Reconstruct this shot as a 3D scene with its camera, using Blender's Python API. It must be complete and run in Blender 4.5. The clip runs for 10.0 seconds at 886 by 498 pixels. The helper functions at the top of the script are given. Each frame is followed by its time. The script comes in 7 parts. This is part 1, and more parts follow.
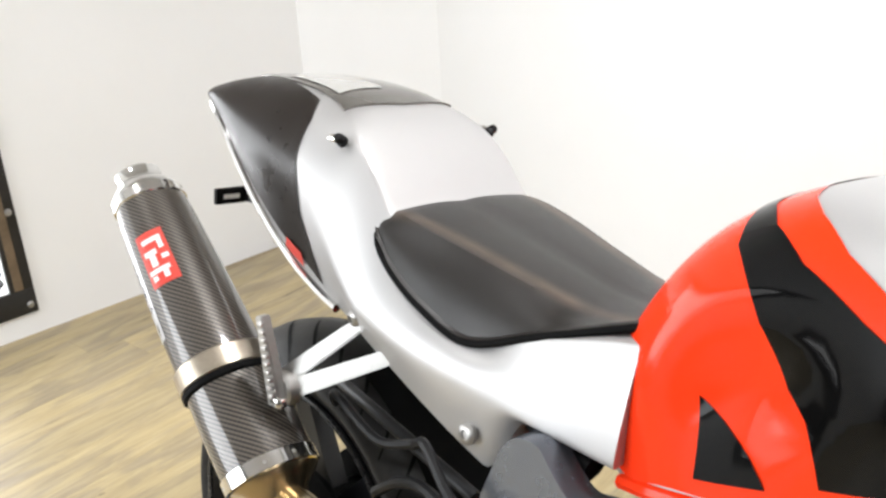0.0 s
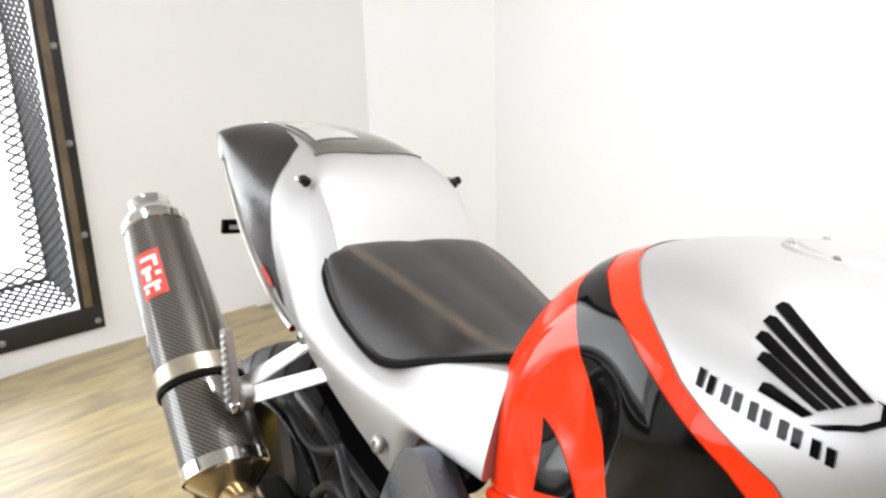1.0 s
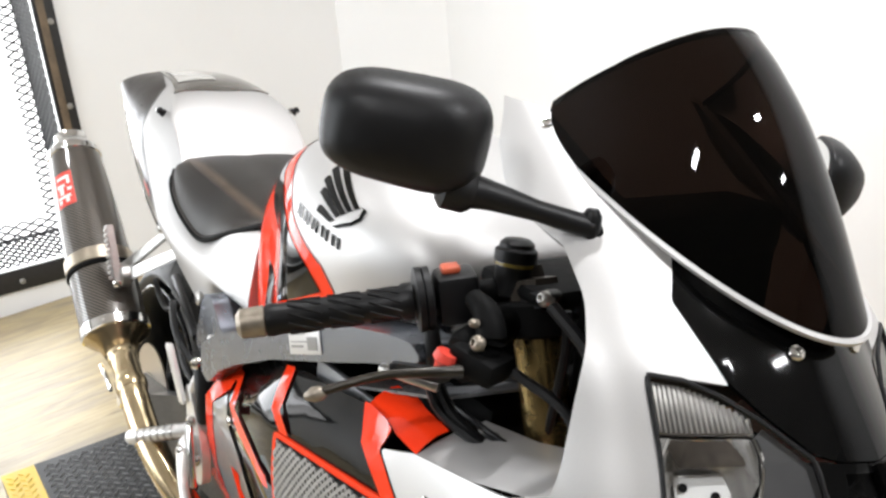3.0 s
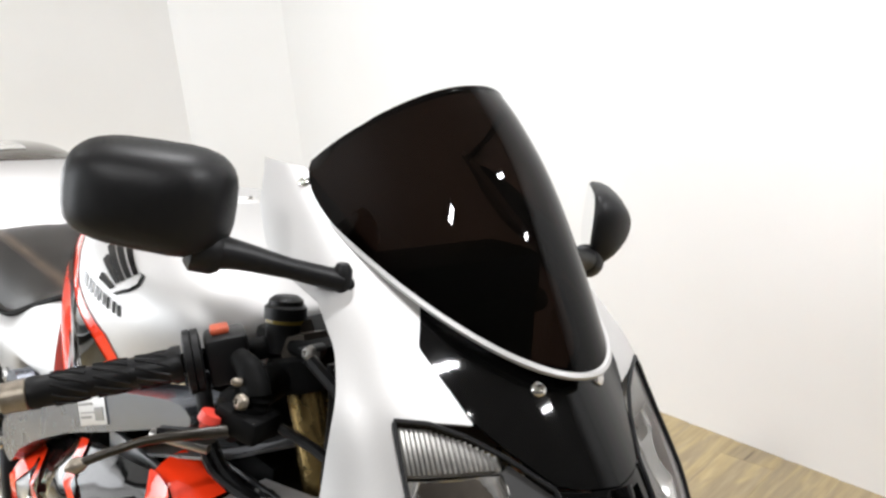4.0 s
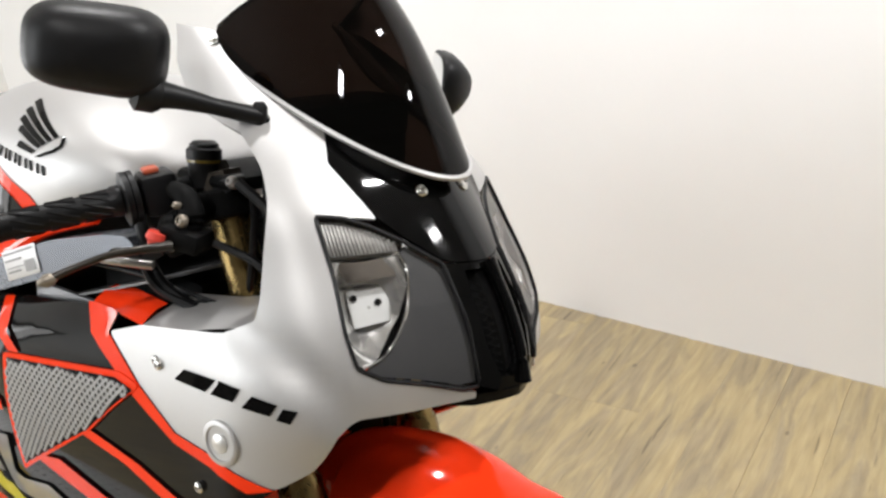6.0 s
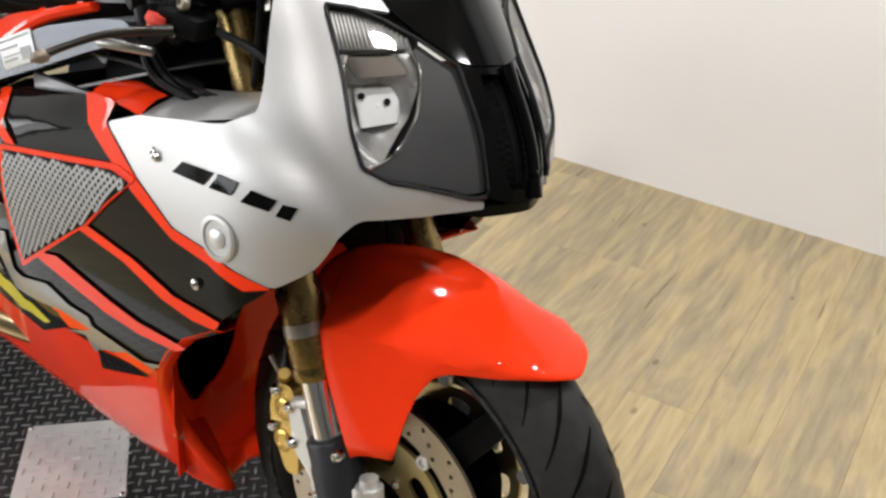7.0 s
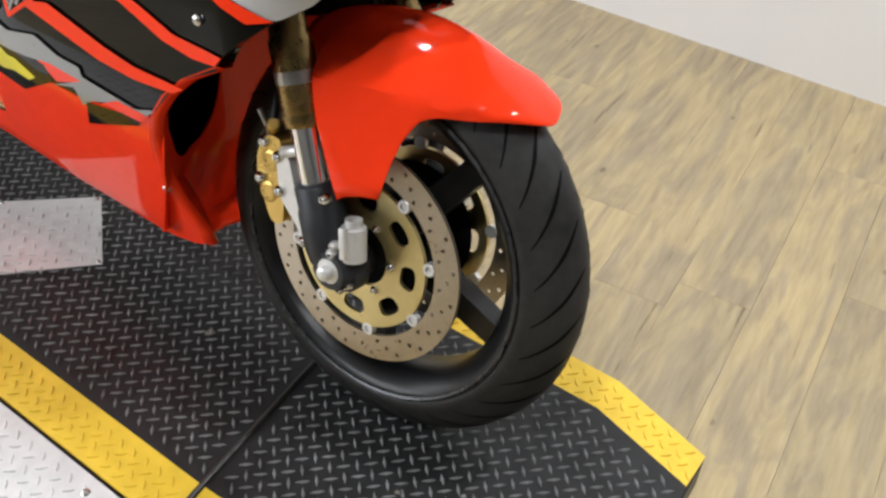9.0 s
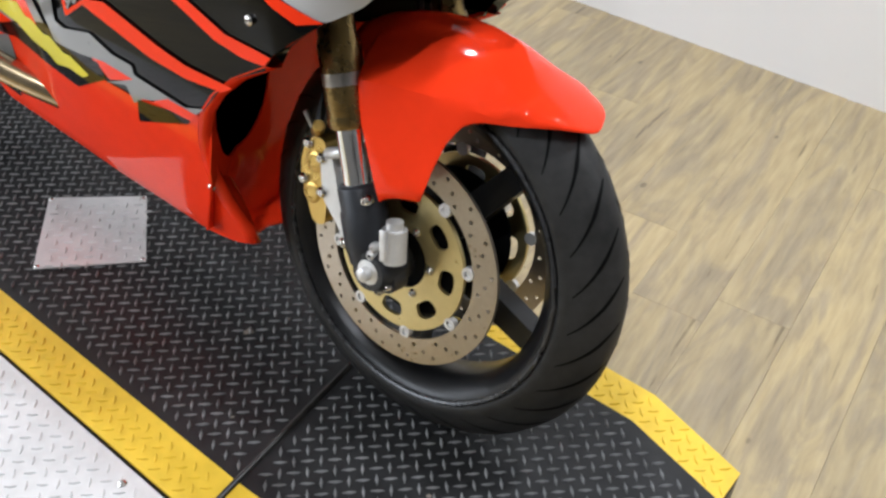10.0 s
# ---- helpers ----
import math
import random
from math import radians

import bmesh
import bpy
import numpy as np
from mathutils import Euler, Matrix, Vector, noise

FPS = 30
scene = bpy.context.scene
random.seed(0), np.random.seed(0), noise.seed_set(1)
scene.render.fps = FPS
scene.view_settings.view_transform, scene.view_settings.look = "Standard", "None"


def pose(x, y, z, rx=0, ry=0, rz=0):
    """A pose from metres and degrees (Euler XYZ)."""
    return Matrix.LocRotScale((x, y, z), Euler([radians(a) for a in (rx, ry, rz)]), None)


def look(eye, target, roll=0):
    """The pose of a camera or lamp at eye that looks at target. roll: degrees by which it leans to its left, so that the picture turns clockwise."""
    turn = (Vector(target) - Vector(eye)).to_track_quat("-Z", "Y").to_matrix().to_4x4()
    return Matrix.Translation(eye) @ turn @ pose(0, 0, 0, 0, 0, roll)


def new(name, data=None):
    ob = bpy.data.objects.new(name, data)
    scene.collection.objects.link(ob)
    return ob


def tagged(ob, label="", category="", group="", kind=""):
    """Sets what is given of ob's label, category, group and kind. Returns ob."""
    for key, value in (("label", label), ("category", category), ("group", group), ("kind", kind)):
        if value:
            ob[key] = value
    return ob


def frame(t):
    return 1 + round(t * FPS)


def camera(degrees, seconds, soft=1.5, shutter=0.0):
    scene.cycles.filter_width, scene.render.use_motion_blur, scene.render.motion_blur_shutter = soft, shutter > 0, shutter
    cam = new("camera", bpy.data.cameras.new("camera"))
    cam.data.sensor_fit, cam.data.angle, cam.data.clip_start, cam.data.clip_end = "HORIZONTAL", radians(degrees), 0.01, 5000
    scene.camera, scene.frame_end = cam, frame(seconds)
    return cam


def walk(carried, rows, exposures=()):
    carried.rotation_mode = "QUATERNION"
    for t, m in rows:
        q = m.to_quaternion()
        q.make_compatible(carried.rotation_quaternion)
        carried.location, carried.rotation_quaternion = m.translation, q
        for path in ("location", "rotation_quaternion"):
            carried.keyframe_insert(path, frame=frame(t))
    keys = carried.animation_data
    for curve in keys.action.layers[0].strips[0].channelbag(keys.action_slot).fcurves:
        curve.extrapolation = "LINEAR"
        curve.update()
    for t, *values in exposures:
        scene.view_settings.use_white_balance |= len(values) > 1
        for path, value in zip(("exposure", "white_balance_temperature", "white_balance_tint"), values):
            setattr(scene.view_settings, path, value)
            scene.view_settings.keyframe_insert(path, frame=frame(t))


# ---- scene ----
cam = camera(50.37, 10.0, soft=2.6)
EXPOSURES = [(0.0, 0.18, 6340, 10), (1.5, 0.16, 6340, 10), (3.0, 0.20, 6340, 10), (5.0, 0.10, 6400, 10), (6.5, 0.02, 6500, 10), (7.5, 0.0, 6450, 10), (8.5, 0.02, 6320, 10), (9.0, 0.03, 6200, 10), (9.5, 0.08, 5900, 10), (10.0, 0.08, 5950, 10)]
PATH = [
    (0.0, -0.4220, -0.6126, 1.2510, 66.89, 3.12, 45.89),
    (0.5, -0.3089, -0.5317, 1.2640, 67.89, 1.33, 49.01),
    (1.0, -0.1825, -0.5467, 1.2738, 70.47, 1.64, 53.04),
    (1.5, 0.0011, -0.6651, 1.3131, 73.44, 0.82, 54.98),
    (2.0, 0.1968, -0.6502, 1.3173, 70.18, 1.99, 54.44),
    (2.5, 0.3383, -0.5093, 1.2856, 67.47, 1.86, 57.73),
    (3.0, 0.4080, -0.4316, 1.2870, 68.55, 4.66, 56.55),
    (3.2, 0.4286, -0.4119, 1.2856, 69.23, 4.19, 54.91),
    (4.3, 0.5214, -0.3528, 1.2871, 70.96, 4.68, 46.95),
    (4.5, 0.5460, -0.3902, 1.2873, 70.81, 3.60, 45.81),
    (5.0, 0.5920, -0.5557, 1.3186, 71.76, 4.47, 39.99),
    (5.2, 0.6106, -0.6124, 1.3197, 71.07, 4.52, 37.23),
    (6.3, 0.6019, -0.5847, 1.2455, 63.60, 4.25, 37.25),
    (6.5, 0.5996, -0.5821, 1.2292, 62.05, 3.28, 37.85),
    (7.0, 0.5979, -0.5886, 1.1945, 58.13, 1.88, 38.89),
    (7.5, 0.6022, -0.6103, 1.1728, 54.86, 0.56, 38.28),
    (8.0, 0.6108, -0.6623, 1.1607, 53.45, -0.02, 37.01),
    (8.5, 0.6310, -0.7197, 1.1593, 52.71, -0.62, 36.91),
    (9.0, 0.6368, -0.7379, 1.1386, 49.54, -2.06, 36.64),
    (9.5, 0.6430, -0.7478, 1.1130, 47.30, -3.15, 37.18),
    (10.0, 0.6427, -0.7533, 1.1316, 50.42, -2.05, 39.46),
]
walk(cam, [(t, pose(x, y, z, a, b, c)) for t, x, y, z, a, b, c in PATH], EXPOSURES)
# ---- light ----
world = bpy.data.worlds.new("world")
scene.world = world
world.use_nodes = True
world.node_tree.nodes["Background"].inputs[0].default_value = (1.0, 0.98, 0.95, 1)
world.node_tree.nodes["Background"].inputs[1].default_value = 0.05


def area_lamp(name, eye, target, sx, sy, power, colour=(1, 1, 1)):
    data = bpy.data.lights.new(name, "AREA")
    data.shape, data.size, data.size_y, data.energy, data.color = "RECTANGLE", sx, sy, power, colour
    ob = new(name, data)
    ob.matrix_world = look(eye, target)
    return ob


# ---- materials ----
def nodes_of(m):
    m.use_nodes = True
    t = m.node_tree
    return t, t.nodes, t.links, t.nodes["Principled BSDF"]


def coords(t, scale=(1, 1, 1), source="Object", rot=(0, 0, 0)):
    c = t.nodes.new("ShaderNodeTexCoord")
    m = t.nodes.new("ShaderNodeMapping")
    m.inputs["Scale"].default_value = scale
    m.inputs["Rotation"].default_value = rot
    t.links.new(c.outputs[source], m.inputs["Vector"])
    return m.outputs[0]


def noise_node(t, vec, scale, detail=4, rough=0.55):
    n = t.nodes.new("ShaderNodeTexNoise")
    n.inputs["Scale"].default_value, n.inputs["Detail"].default_value = scale, detail
    n.inputs["Roughness"].default_value = rough
    t.links.new(vec, n.inputs["Vector"])
    return n.outputs["Fac"]


def ramp(t, fac, stops):
    r = t.nodes.new("ShaderNodeValToRGB")
    e = r.color_ramp.elements
    while len(e) < len(stops):
        e.new(0.5)
    for k, (p, c) in zip(e, stops):
        k.position, k.color = p, (*c, 1) if len(c) == 3 else c
    t.links.new(fac, r.inputs[0])
    return r.outputs[0]


def bump(t, height, bsdf, strength=0.2, dist=0.002, prev=None):
    b = t.nodes.new("ShaderNodeBump")
    b.inputs["Strength"].default_value, b.inputs["Distance"].default_value = strength, dist
    t.links.new(height, b.inputs["Height"])
    if prev is not None:
        t.links.new(prev, b.inputs["Normal"])
    t.links.new(b.outputs[0], bsdf.inputs["Normal"])
    return b.outputs[0]


def surface(name, colour, rough=0.5, metal=0.0, coat=0.0, vary=0.12, grain=60, relief=0.0, rough_vary=0.1, coarse=6, spec=0.5):
    """A plain surface with two scales of variation in colour and gloss."""
    m = bpy.data.materials.new(name)
    t, n, l, b = nodes_of(m)
    v = coords(t)
    big, fine = noise_node(t, v, coarse, 3), noise_node(t, v, grain, 5)
    mix = n.new("ShaderNodeMath")
    mix.operation = "ADD"
    l.new(big, mix.inputs[0]), l.new(fine, mix.inputs[1])
    half = n.new("ShaderNodeMath")
    half.operation = "MULTIPLY"
    half.inputs[1].default_value = 0.5
    l.new(mix.outputs[0], half.inputs[0])
    lo, hi = [c * (1 - vary) for c in colour], [min(1, c * (1 + vary)) for c in colour]
    l.new(ramp(t, half.outputs[0], [(0.3, lo), (0.7, hi)]), b.inputs["Base Color"])
    r0, r1 = max(0.02, rough - rough_vary), min(1, rough + rough_vary)
    l.new(ramp(t, half.outputs[0], [(0.3, (r0,) * 3), (0.7, (r1,) * 3)]), b.inputs["Roughness"])
    b.inputs["Metallic"].default_value = metal
    b.inputs["Specular IOR Level"].default_value = spec
    b.inputs["Coat Weight"].default_value, b.inputs["Coat Roughness"].default_value = coat, 0.04
    if relief:
        bump(t, fine, b, relief, 0.001)
    return m


def carbon_material():
    m = bpy.data.materials.new("carbon_fibre")
    t, n, l, b = nodes_of(m)
    v = coords(t, (1, 1, 1), "UV")
    w = n.new("ShaderNodeTexWave")
    w.wave_type, w.bands_direction, w.wave_profile = "BANDS", "DIAGONAL", "SIN"
    w.inputs["Scale"].default_value = 1.0
    l.new(v, w.inputs["Vector"])
    c = n.new("ShaderNodeTexChecker")
    c.inputs["Scale"].default_value = 3.2
    l.new(v, c.inputs["Vector"])
    mm = n.new("ShaderNodeMath")
    mm.operation = "MULTIPLY_ADD"
    mm.inputs[1].default_value, mm.inputs[2].default_value = 0.25, 0.0
    l.new(c.outputs["Fac"], mm.inputs[0])
    ad = n.new("ShaderNodeMath")
    ad.operation = "ADD"
    l.new(w.outputs["Fac"], ad.inputs[0]), l.new(mm.outputs[0], ad.inputs[1])
    l.new(ramp(t, ad.outputs[0], [(0.2, (0.008, 0.007, 0.006)), (0.95, (0.115, 0.097, 0.078))]), b.inputs["Base Color"])
    b.inputs["Roughness"].default_value, b.inputs["Metallic"].default_value = 0.38, 0.35
    b.inputs["Coat Weight"].default_value, b.inputs["Coat Roughness"].default_value = 1.0, 0.05
    bump(t, ad.outputs[0], b, 0.15, 0.0005)
    return m


def wood_material():
    m = bpy.data.materials.new("oak_laminate")
    t, n, l, b = nodes_of(m)
    info = n.new("ShaderNodeObjectInfo")
    off = n.new("ShaderNodeVectorMath")
    off.operation = "MULTIPLY_ADD"
    off.inputs[1].default_value = (37, 19, 5)
    cc = n.new("ShaderNodeTexCoord")
    comb = n.new("ShaderNodeCombineXYZ")
    for k in range(3):
        l.new(info.outputs["Random"], comb.inputs[k])
    l.new(comb.outputs[0], off.inputs[0]), l.new(cc.outputs["Object"], off.inputs[2])
    mp = n.new("ShaderNodeMapping")
    mp.inputs["Scale"].default_value = (7, 70, 1)
    l.new(off.outputs[0], mp.inputs[0])
    grain = noise_node(t, mp.outputs[0], 1.0, 8, 0.62)
    mp2 = n.new("ShaderNodeMapping")
    mp2.inputs["Scale"].default_value = (2.2, 34, 1)
    l.new(off.outputs[0], mp2.inputs[0])
    streak = noise_node(t, mp2.outputs[0], 1.0, 4, 0.6)
    mp3 = n.new("ShaderNodeMapping")
    mp3.inputs["Scale"].default_value = (5, 9, 1)
    l.new(off.outputs[0], mp3.inputs[0])
    vor = n.new("ShaderNodeTexVoronoi")
    vor.inputs["Scale"].default_value = 1.0
    l.new(mp3.outputs[0], vor.inputs["Vector"])
    knot = ramp(t, vor.outputs["Distance"], [(0.0, (0.35, 0.35, 0.35)), (0.055, (0.55, 0.55, 0.55)), (0.075, (1, 1, 1))])
    # pale yellow wood with grey-brown smudges drawn out along the grain, and fine dark cracks
    mp4 = n.new("ShaderNodeMapping")
    mp4.inputs["Scale"].default_value = (2.6, 13, 1)
    l.new(off.outputs[0], mp4.inputs[0])
    smudge = n.new("ShaderNodeTexNoise")
    smudge.inputs["Scale"].default_value, smudge.inputs["Detail"].default_value = 1.0, 7
    smudge.inputs["Roughness"].default_value, smudge.inputs["Distortion"].default_value = 0.6, 1.3
    l.new(mp4.outputs[0], smudge.inputs["Vector"])
    mask = ramp(t, smudge.outputs["Fac"], [(0.38, (0.1, 0.1, 0.1)), (0.475, (0.5, 0.5, 0.5)), (0.52, (0.8, 0.8, 0.8)), (0.60, (1, 1, 1))])
    pale = ramp(t, grain, [(0.25, (0.35, 0.272, 0.145)), (0.5, (0.43, 0.34, 0.183)), (0.75, (0.50, 0.402, 0.225))])
    grey = ramp(t, grain, [(0.25, (0.225, 0.18, 0.115)), (0.5, (0.30, 0.243, 0.157)), (0.75, (0.37, 0.305, 0.20))])
    two = n.new("ShaderNodeMix")
    two.data_type = "RGBA"
    l.new(mask, two.inputs[0]), l.new(grey, two.inputs[6]), l.new(pale, two.inputs[7])
    base = two.outputs[2]
    dark = ramp(t, streak, [(0.30, (0.52, 0.51, 0.50)), (0.345, (0.97, 0.97, 0.97)), (0.5, (1.0, 1.0, 1.0)), (0.7, (1.06, 1.05, 1.02))])
    mx = n.new("ShaderNodeMix")
    mx.data_type, mx.blend_type = "RGBA", "MULTIPLY"
    mx.inputs[0].default_value = 1.0
    l.new(base, mx.inputs[6]), l.new(dark, mx.inputs[7])
    mk = n.new("ShaderNodeMix")
    mk.data_type, mk.blend_type = "RGBA", "MULTIPLY"
    mk.inputs[0].default_value = 0.8
    l.new(mx.outputs[2], mk.inputs[6]), l.new(knot, mk.inputs[7])
    tone = ramp(t, info.outputs["Random"], [(0, (0.86, 0.86, 0.87)), (1, (1.02, 1.01, 0.98))])
    mt = n.new("ShaderNodeMix")
    mt.data_type, mt.blend_type = "RGBA", "MULTIPLY"
    mt.inputs[0].default_value = 1.0
    l.new(mk.outputs[2], mt.inputs[6]), l.new(tone, mt.inputs[7])
    l.new(mt.outputs[2], b.inputs["Base Color"])
    l.new(ramp(t, grain, [(0.2, (0.43,) * 3), (0.8, (0.32,) * 3)]), b.inputs["Roughness"])
    bump(t, grain, b, 0.12, 0.001)
    return m


def wall_material():
    m = bpy.data.materials.new("white_wall_paint")
    t, n, l, b = nodes_of(m)
    v = coords(t)
    big, fine = noise_node(t, v, 1.3, 5), noise_node(t, v, 160, 3)
    l.new(ramp(t, big, [(0.3, (0.845, 0.845, 0.84)), (0.65, (0.88, 0.88, 0.878))]), b.inputs["Base Color"])
    b.inputs["Roughness"].default_value = 0.55
    bump(t, fine, b, 0.08, 0.001)
    return m


def glass_material(name, colour, rough=0.02, ior=1.5):
    """Thin tinted sheet: it lets light through in its colour and mirrors at the surface."""
    m = bpy.data.materials.new(name)
    t, n, l, b = nodes_of(m)
    tr = n.new("ShaderNodeBsdfTransparent")
    tr.inputs[0].default_value = (*colour, 1)
    gl = n.new("ShaderNodeBsdfGlossy")
    gl.inputs["Roughness"].default_value = rough
    fr = n.new("ShaderNodeFresnel")
    fr.inputs[0].default_value = ior
    mx = n.new("ShaderNodeMixShader")
    l.new(fr.outputs[0], mx.inputs[0]), l.new(tr.outputs[0], mx.inputs[1]), l.new(gl.outputs[0], mx.inputs[2])
    l.new(mx.outputs[0], n["Material Output"].inputs[0])
    return m


def glow_material(name, colour, strength):
    m = bpy.data.materials.new(name)
    t, n, l, b = nodes_of(m)
    e = n.new("ShaderNodeEmission")
    e.inputs[0].default_value, e.inputs[1].default_value = (*colour, 1), strength
    l.new(e.outputs[0], n["Material Output"].inputs[0])
    return m


def seat_material():
    """Black vinyl, worn brown along the edge between the seat's top and its flank; the band's colour also holds that
    edge's highlight.
    """
    m = surface("black_vinyl", (0.016, 0.0138, 0.012), 0.36, 0, 0, 0.35, 700, 0.35, 0.08, 9, spec=0.45)
    t, n, l, b = nodes_of(m)
    old = b.inputs["Base Color"].links[0].from_socket
    sep = n.new("ShaderNodeSeparateXYZ")
    l.new(n.new("ShaderNodeTexCoord").outputs["Object"], sep.inputs[0])

    def calc(op, p, q):
        k = n.new("ShaderNodeMath")
        k.operation = op
        for i, v in enumerate((p, q)):
            if isinstance(v, (int, float)):
                k.inputs[i].default_value = v
            else:
                l.new(v, k.inputs[i])
        return k.outputs[0]

    edge = calc("SUBTRACT", calc("ABSOLUTE", sep.outputs[1], 0), calc("MULTIPLY", calc("ADD", sep.outputs[0], 0.43), -0.142))
    band = calc("MAXIMUM", calc("SUBTRACT", 1.0, calc("DIVIDE", calc("ABSOLUTE", edge, 0), 0.016)), 0.0)
    patchy = noise_node(t, coords(t), 22, 4)
    # patchy wear and the ridge's highlight share one coloured band
    wear_sheen = calc("MULTIPLY", band, patchy)
    mx = n.new("ShaderNodeMix")
    mx.data_type = "RGBA"
    l.new(wear_sheen, mx.inputs[0]), l.new(old, mx.inputs[6])
    mx.inputs[7].default_value = (0.14, 0.10, 0.07, 1)
    l.new(mx.outputs[2], b.inputs["Base Color"])
    return m


SILVER = surface("silver_paint", (0.52, 0.513, 0.507), 0.5, 0.72, 0.08, 0.05, 900, 0, 0.04, spec=0.3)
RED = surface("red_paint", (0.90, 0.043, 0.008), 0.08, 0.0, 0.0, 0.05, 40, 0, 0.02, spec=0.16)
BLACK = surface("black_gloss_paint", (0.003, 0.003, 0.003), 0.05, 0.0, 0.0, 0.2, 40, 0, 0.02, spec=0.14)
GREY_DECAL = surface("grey_decal", (0.2, 0.2, 0.2), 0.35, 0.2, 0.8, 0.08, 60)
YELLOW_DECAL = surface("yellow_decal", (0.75, 0.65, 0.02), 0.35, 0, 0.6, 0.05, 60)
WHITE_DECAL = surface("white_decal", (0.75, 0.75, 0.73), 0.4, 0, 0.4, 0.05, 60)
PLASTIC = surface("black_plastic", (0.005, 0.005, 0.0055), 0.46, 0, 0, 0.25, 300, 0.12, spec=0.25)
MATT_BLACK = surface("matt_black", (0.003, 0.003, 0.003), 0.6, 0, 0, 0.3, 120, 0.1, spec=0.08)
RUBBER = surface("tyre_rubber", (0.024, 0.0232, 0.022), 0.5, 0, 0, 0.5, 60, 0.15, 0.12, 5, spec=0.22)
LEATHER = seat_material()
CHROME = surface("polished_steel", (0.72, 0.71, 0.69), 0.12, 1.0, 0, 0.06, 50, 0, 0.06)
MIRROR_CHROME = surface("hard_chrome", (0.92, 0.92, 0.91), 0.07, 1.0, 0, 0.03, 50, 0, 0.02)
ALLOY = surface("cast_alloy", (0.42, 0.41, 0.39), 0.36, 0.9, 0, 0.14, 150, 0.1)
BRIGHT = surface("bright_alloy", (0.70, 0.69, 0.67), 0.38, 0.5, 0, 0.1, 120, 0.08)
LEVER = surface("worn_black_lever", (0.022, 0.018, 0.013), 0.34, 0.4, 0, 0.7, 90, 0.2)
FLUID = surface("amber_fluid", (0.22, 0.16, 0.03), 0.2, 0, 0, 0.2, 60)
PERCH = surface("grey_cast_alloy", (0.012, 0.0122, 0.013), 0.45, 0.1, 0, 0.25, 120, 0.1)
FRAME = surface("grey_frame_paint", (0.17, 0.183, 0.21), 0.27, 0.75, 0.05, 0.03, 40, 0, 0.01)
SLATE = surface("slate_grey_casting", (0.022, 0.0235, 0.027), 0.42, 0.1, 0, 0.2, 120, 0.08, spec=0.4)
GOLD = surface("gold_anodised", (0.58, 0.40, 0.12), 0.3, 0.95, 0, 0.1, 80)
BRASS_FORK = surface("gold_fork_tube", (0.27, 0.19, 0.075), 0.28, 0.95, 0, 0.12, 60)
TITANIUM = surface("heat_tinted_titanium", (0.50, 0.40, 0.25), 0.22, 1.0, 0, 0.22, 14, 0, 0.07)
DISC = surface("brake_disc_steel", (0.43, 0.375, 0.30), 0.33, 0.95, 0, 0.12, 200, 0.05)
DISC_GOLD = surface("gold_disc_carrier", (0.60, 0.49, 0.23), 0.33, 0.85, 0, 0.08, 120)
RED_CAP = surface("red_plastic", (0.65, 0.06, 0.04), 0.4, 0, 0, 0.1, 60)
RIM = surface("satin_black_rim", (0.006, 0.006, 0.0065), 0.34, 0, 0.0, 0.2, 60, 0, 0.05, spec=0.4)
LAMP_SILVER = surface("aluminised_reflector", (0.80, 0.79, 0.77), 0.16, 0.8, 0, 0.05, 20)
RIM_GLINT = surface("rim_edge_highlight", (0.035, 0.035, 0.036), 0.28, 0.2, 0, 0.4, 80)
HINGE_STEEL = surface("worn_black_steel", (0.02, 0.018, 0.016), 0.4, 0.3, 0, 0.9, 90, 0.3)
WIRE = surface("silver_mesh_paint", (0.30, 0.30, 0.30), 0.4, 0.35, 0, 0.1, 80)
CARBON = carbon_material()
WOOD = wood_material()
WALL = wall_material()
SMOKE = glass_material("smoked_screen", (0.0078, 0.0041, 0.0028), 0.02, 1.26)
# greys for surfaces out of view, set low to hold reflections down
UNSEEN_WALL = surface("unseen_wall_grey", (0.13, 0.128, 0.125), 0.6, 0, 0, 0.1, 50)
CEIL = surface("unseen_ceiling_grey", (0.45, 0.44, 0.43), 0.6, 0, 0, 0.08, 40)
DARK_BRONZE = surface("worn_dark_bronze", (0.05, 0.042, 0.034), 0.32, 0.7, 0, 0.6, 90, 0.3)
CLEAR = glass_material("clear_lens", (0.86, 0.86, 0.86))
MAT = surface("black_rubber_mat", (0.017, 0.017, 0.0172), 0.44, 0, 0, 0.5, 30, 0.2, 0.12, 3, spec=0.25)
# this pale grey holds the lugs' wear and the sheen they catch
LUG = surface("worn_rubber_lug_sheen", (0.19, 0.19, 0.188), 0.34, 0, 0, 0.5, 30, 0.1, 0.1, 4, spec=0.6)
WORN_ALLOY = surface("tarnished_alloy", (0.27, 0.235, 0.19), 0.4, 0.7, 0, 0.5, 120, 0.2)
DULL_RED = surface("faded_red_plastic", (0.42, 0.075, 0.03), 0.5, 0, 0, 0.2, 80)
MAT_YELLOW = surface("yellow_mat", (0.72, 0.48, 0.03), 0.5, 0, 0, 0.15, 40, 0.2)
TREAD = surface("aluminium_tread_plate", (0.68, 0.675, 0.665), 0.38, 0.4, 0, 0.1, 60, 0.1, 0.1)
STEEL = surface("black_steel", (0.028, 0.027, 0.026), 0.45, 0.4, 0, 0.3, 60, 0.15)
OLD_WOOD = surface("dark_stained_wood", (0.14, 0.10, 0.062), 0.6, 0, 0, 0.45, 25, 0.3)
JOINT = surface("plank_joint", (0.27, 0.215, 0.135), 0.7, 0, 0, 0.2, 30)
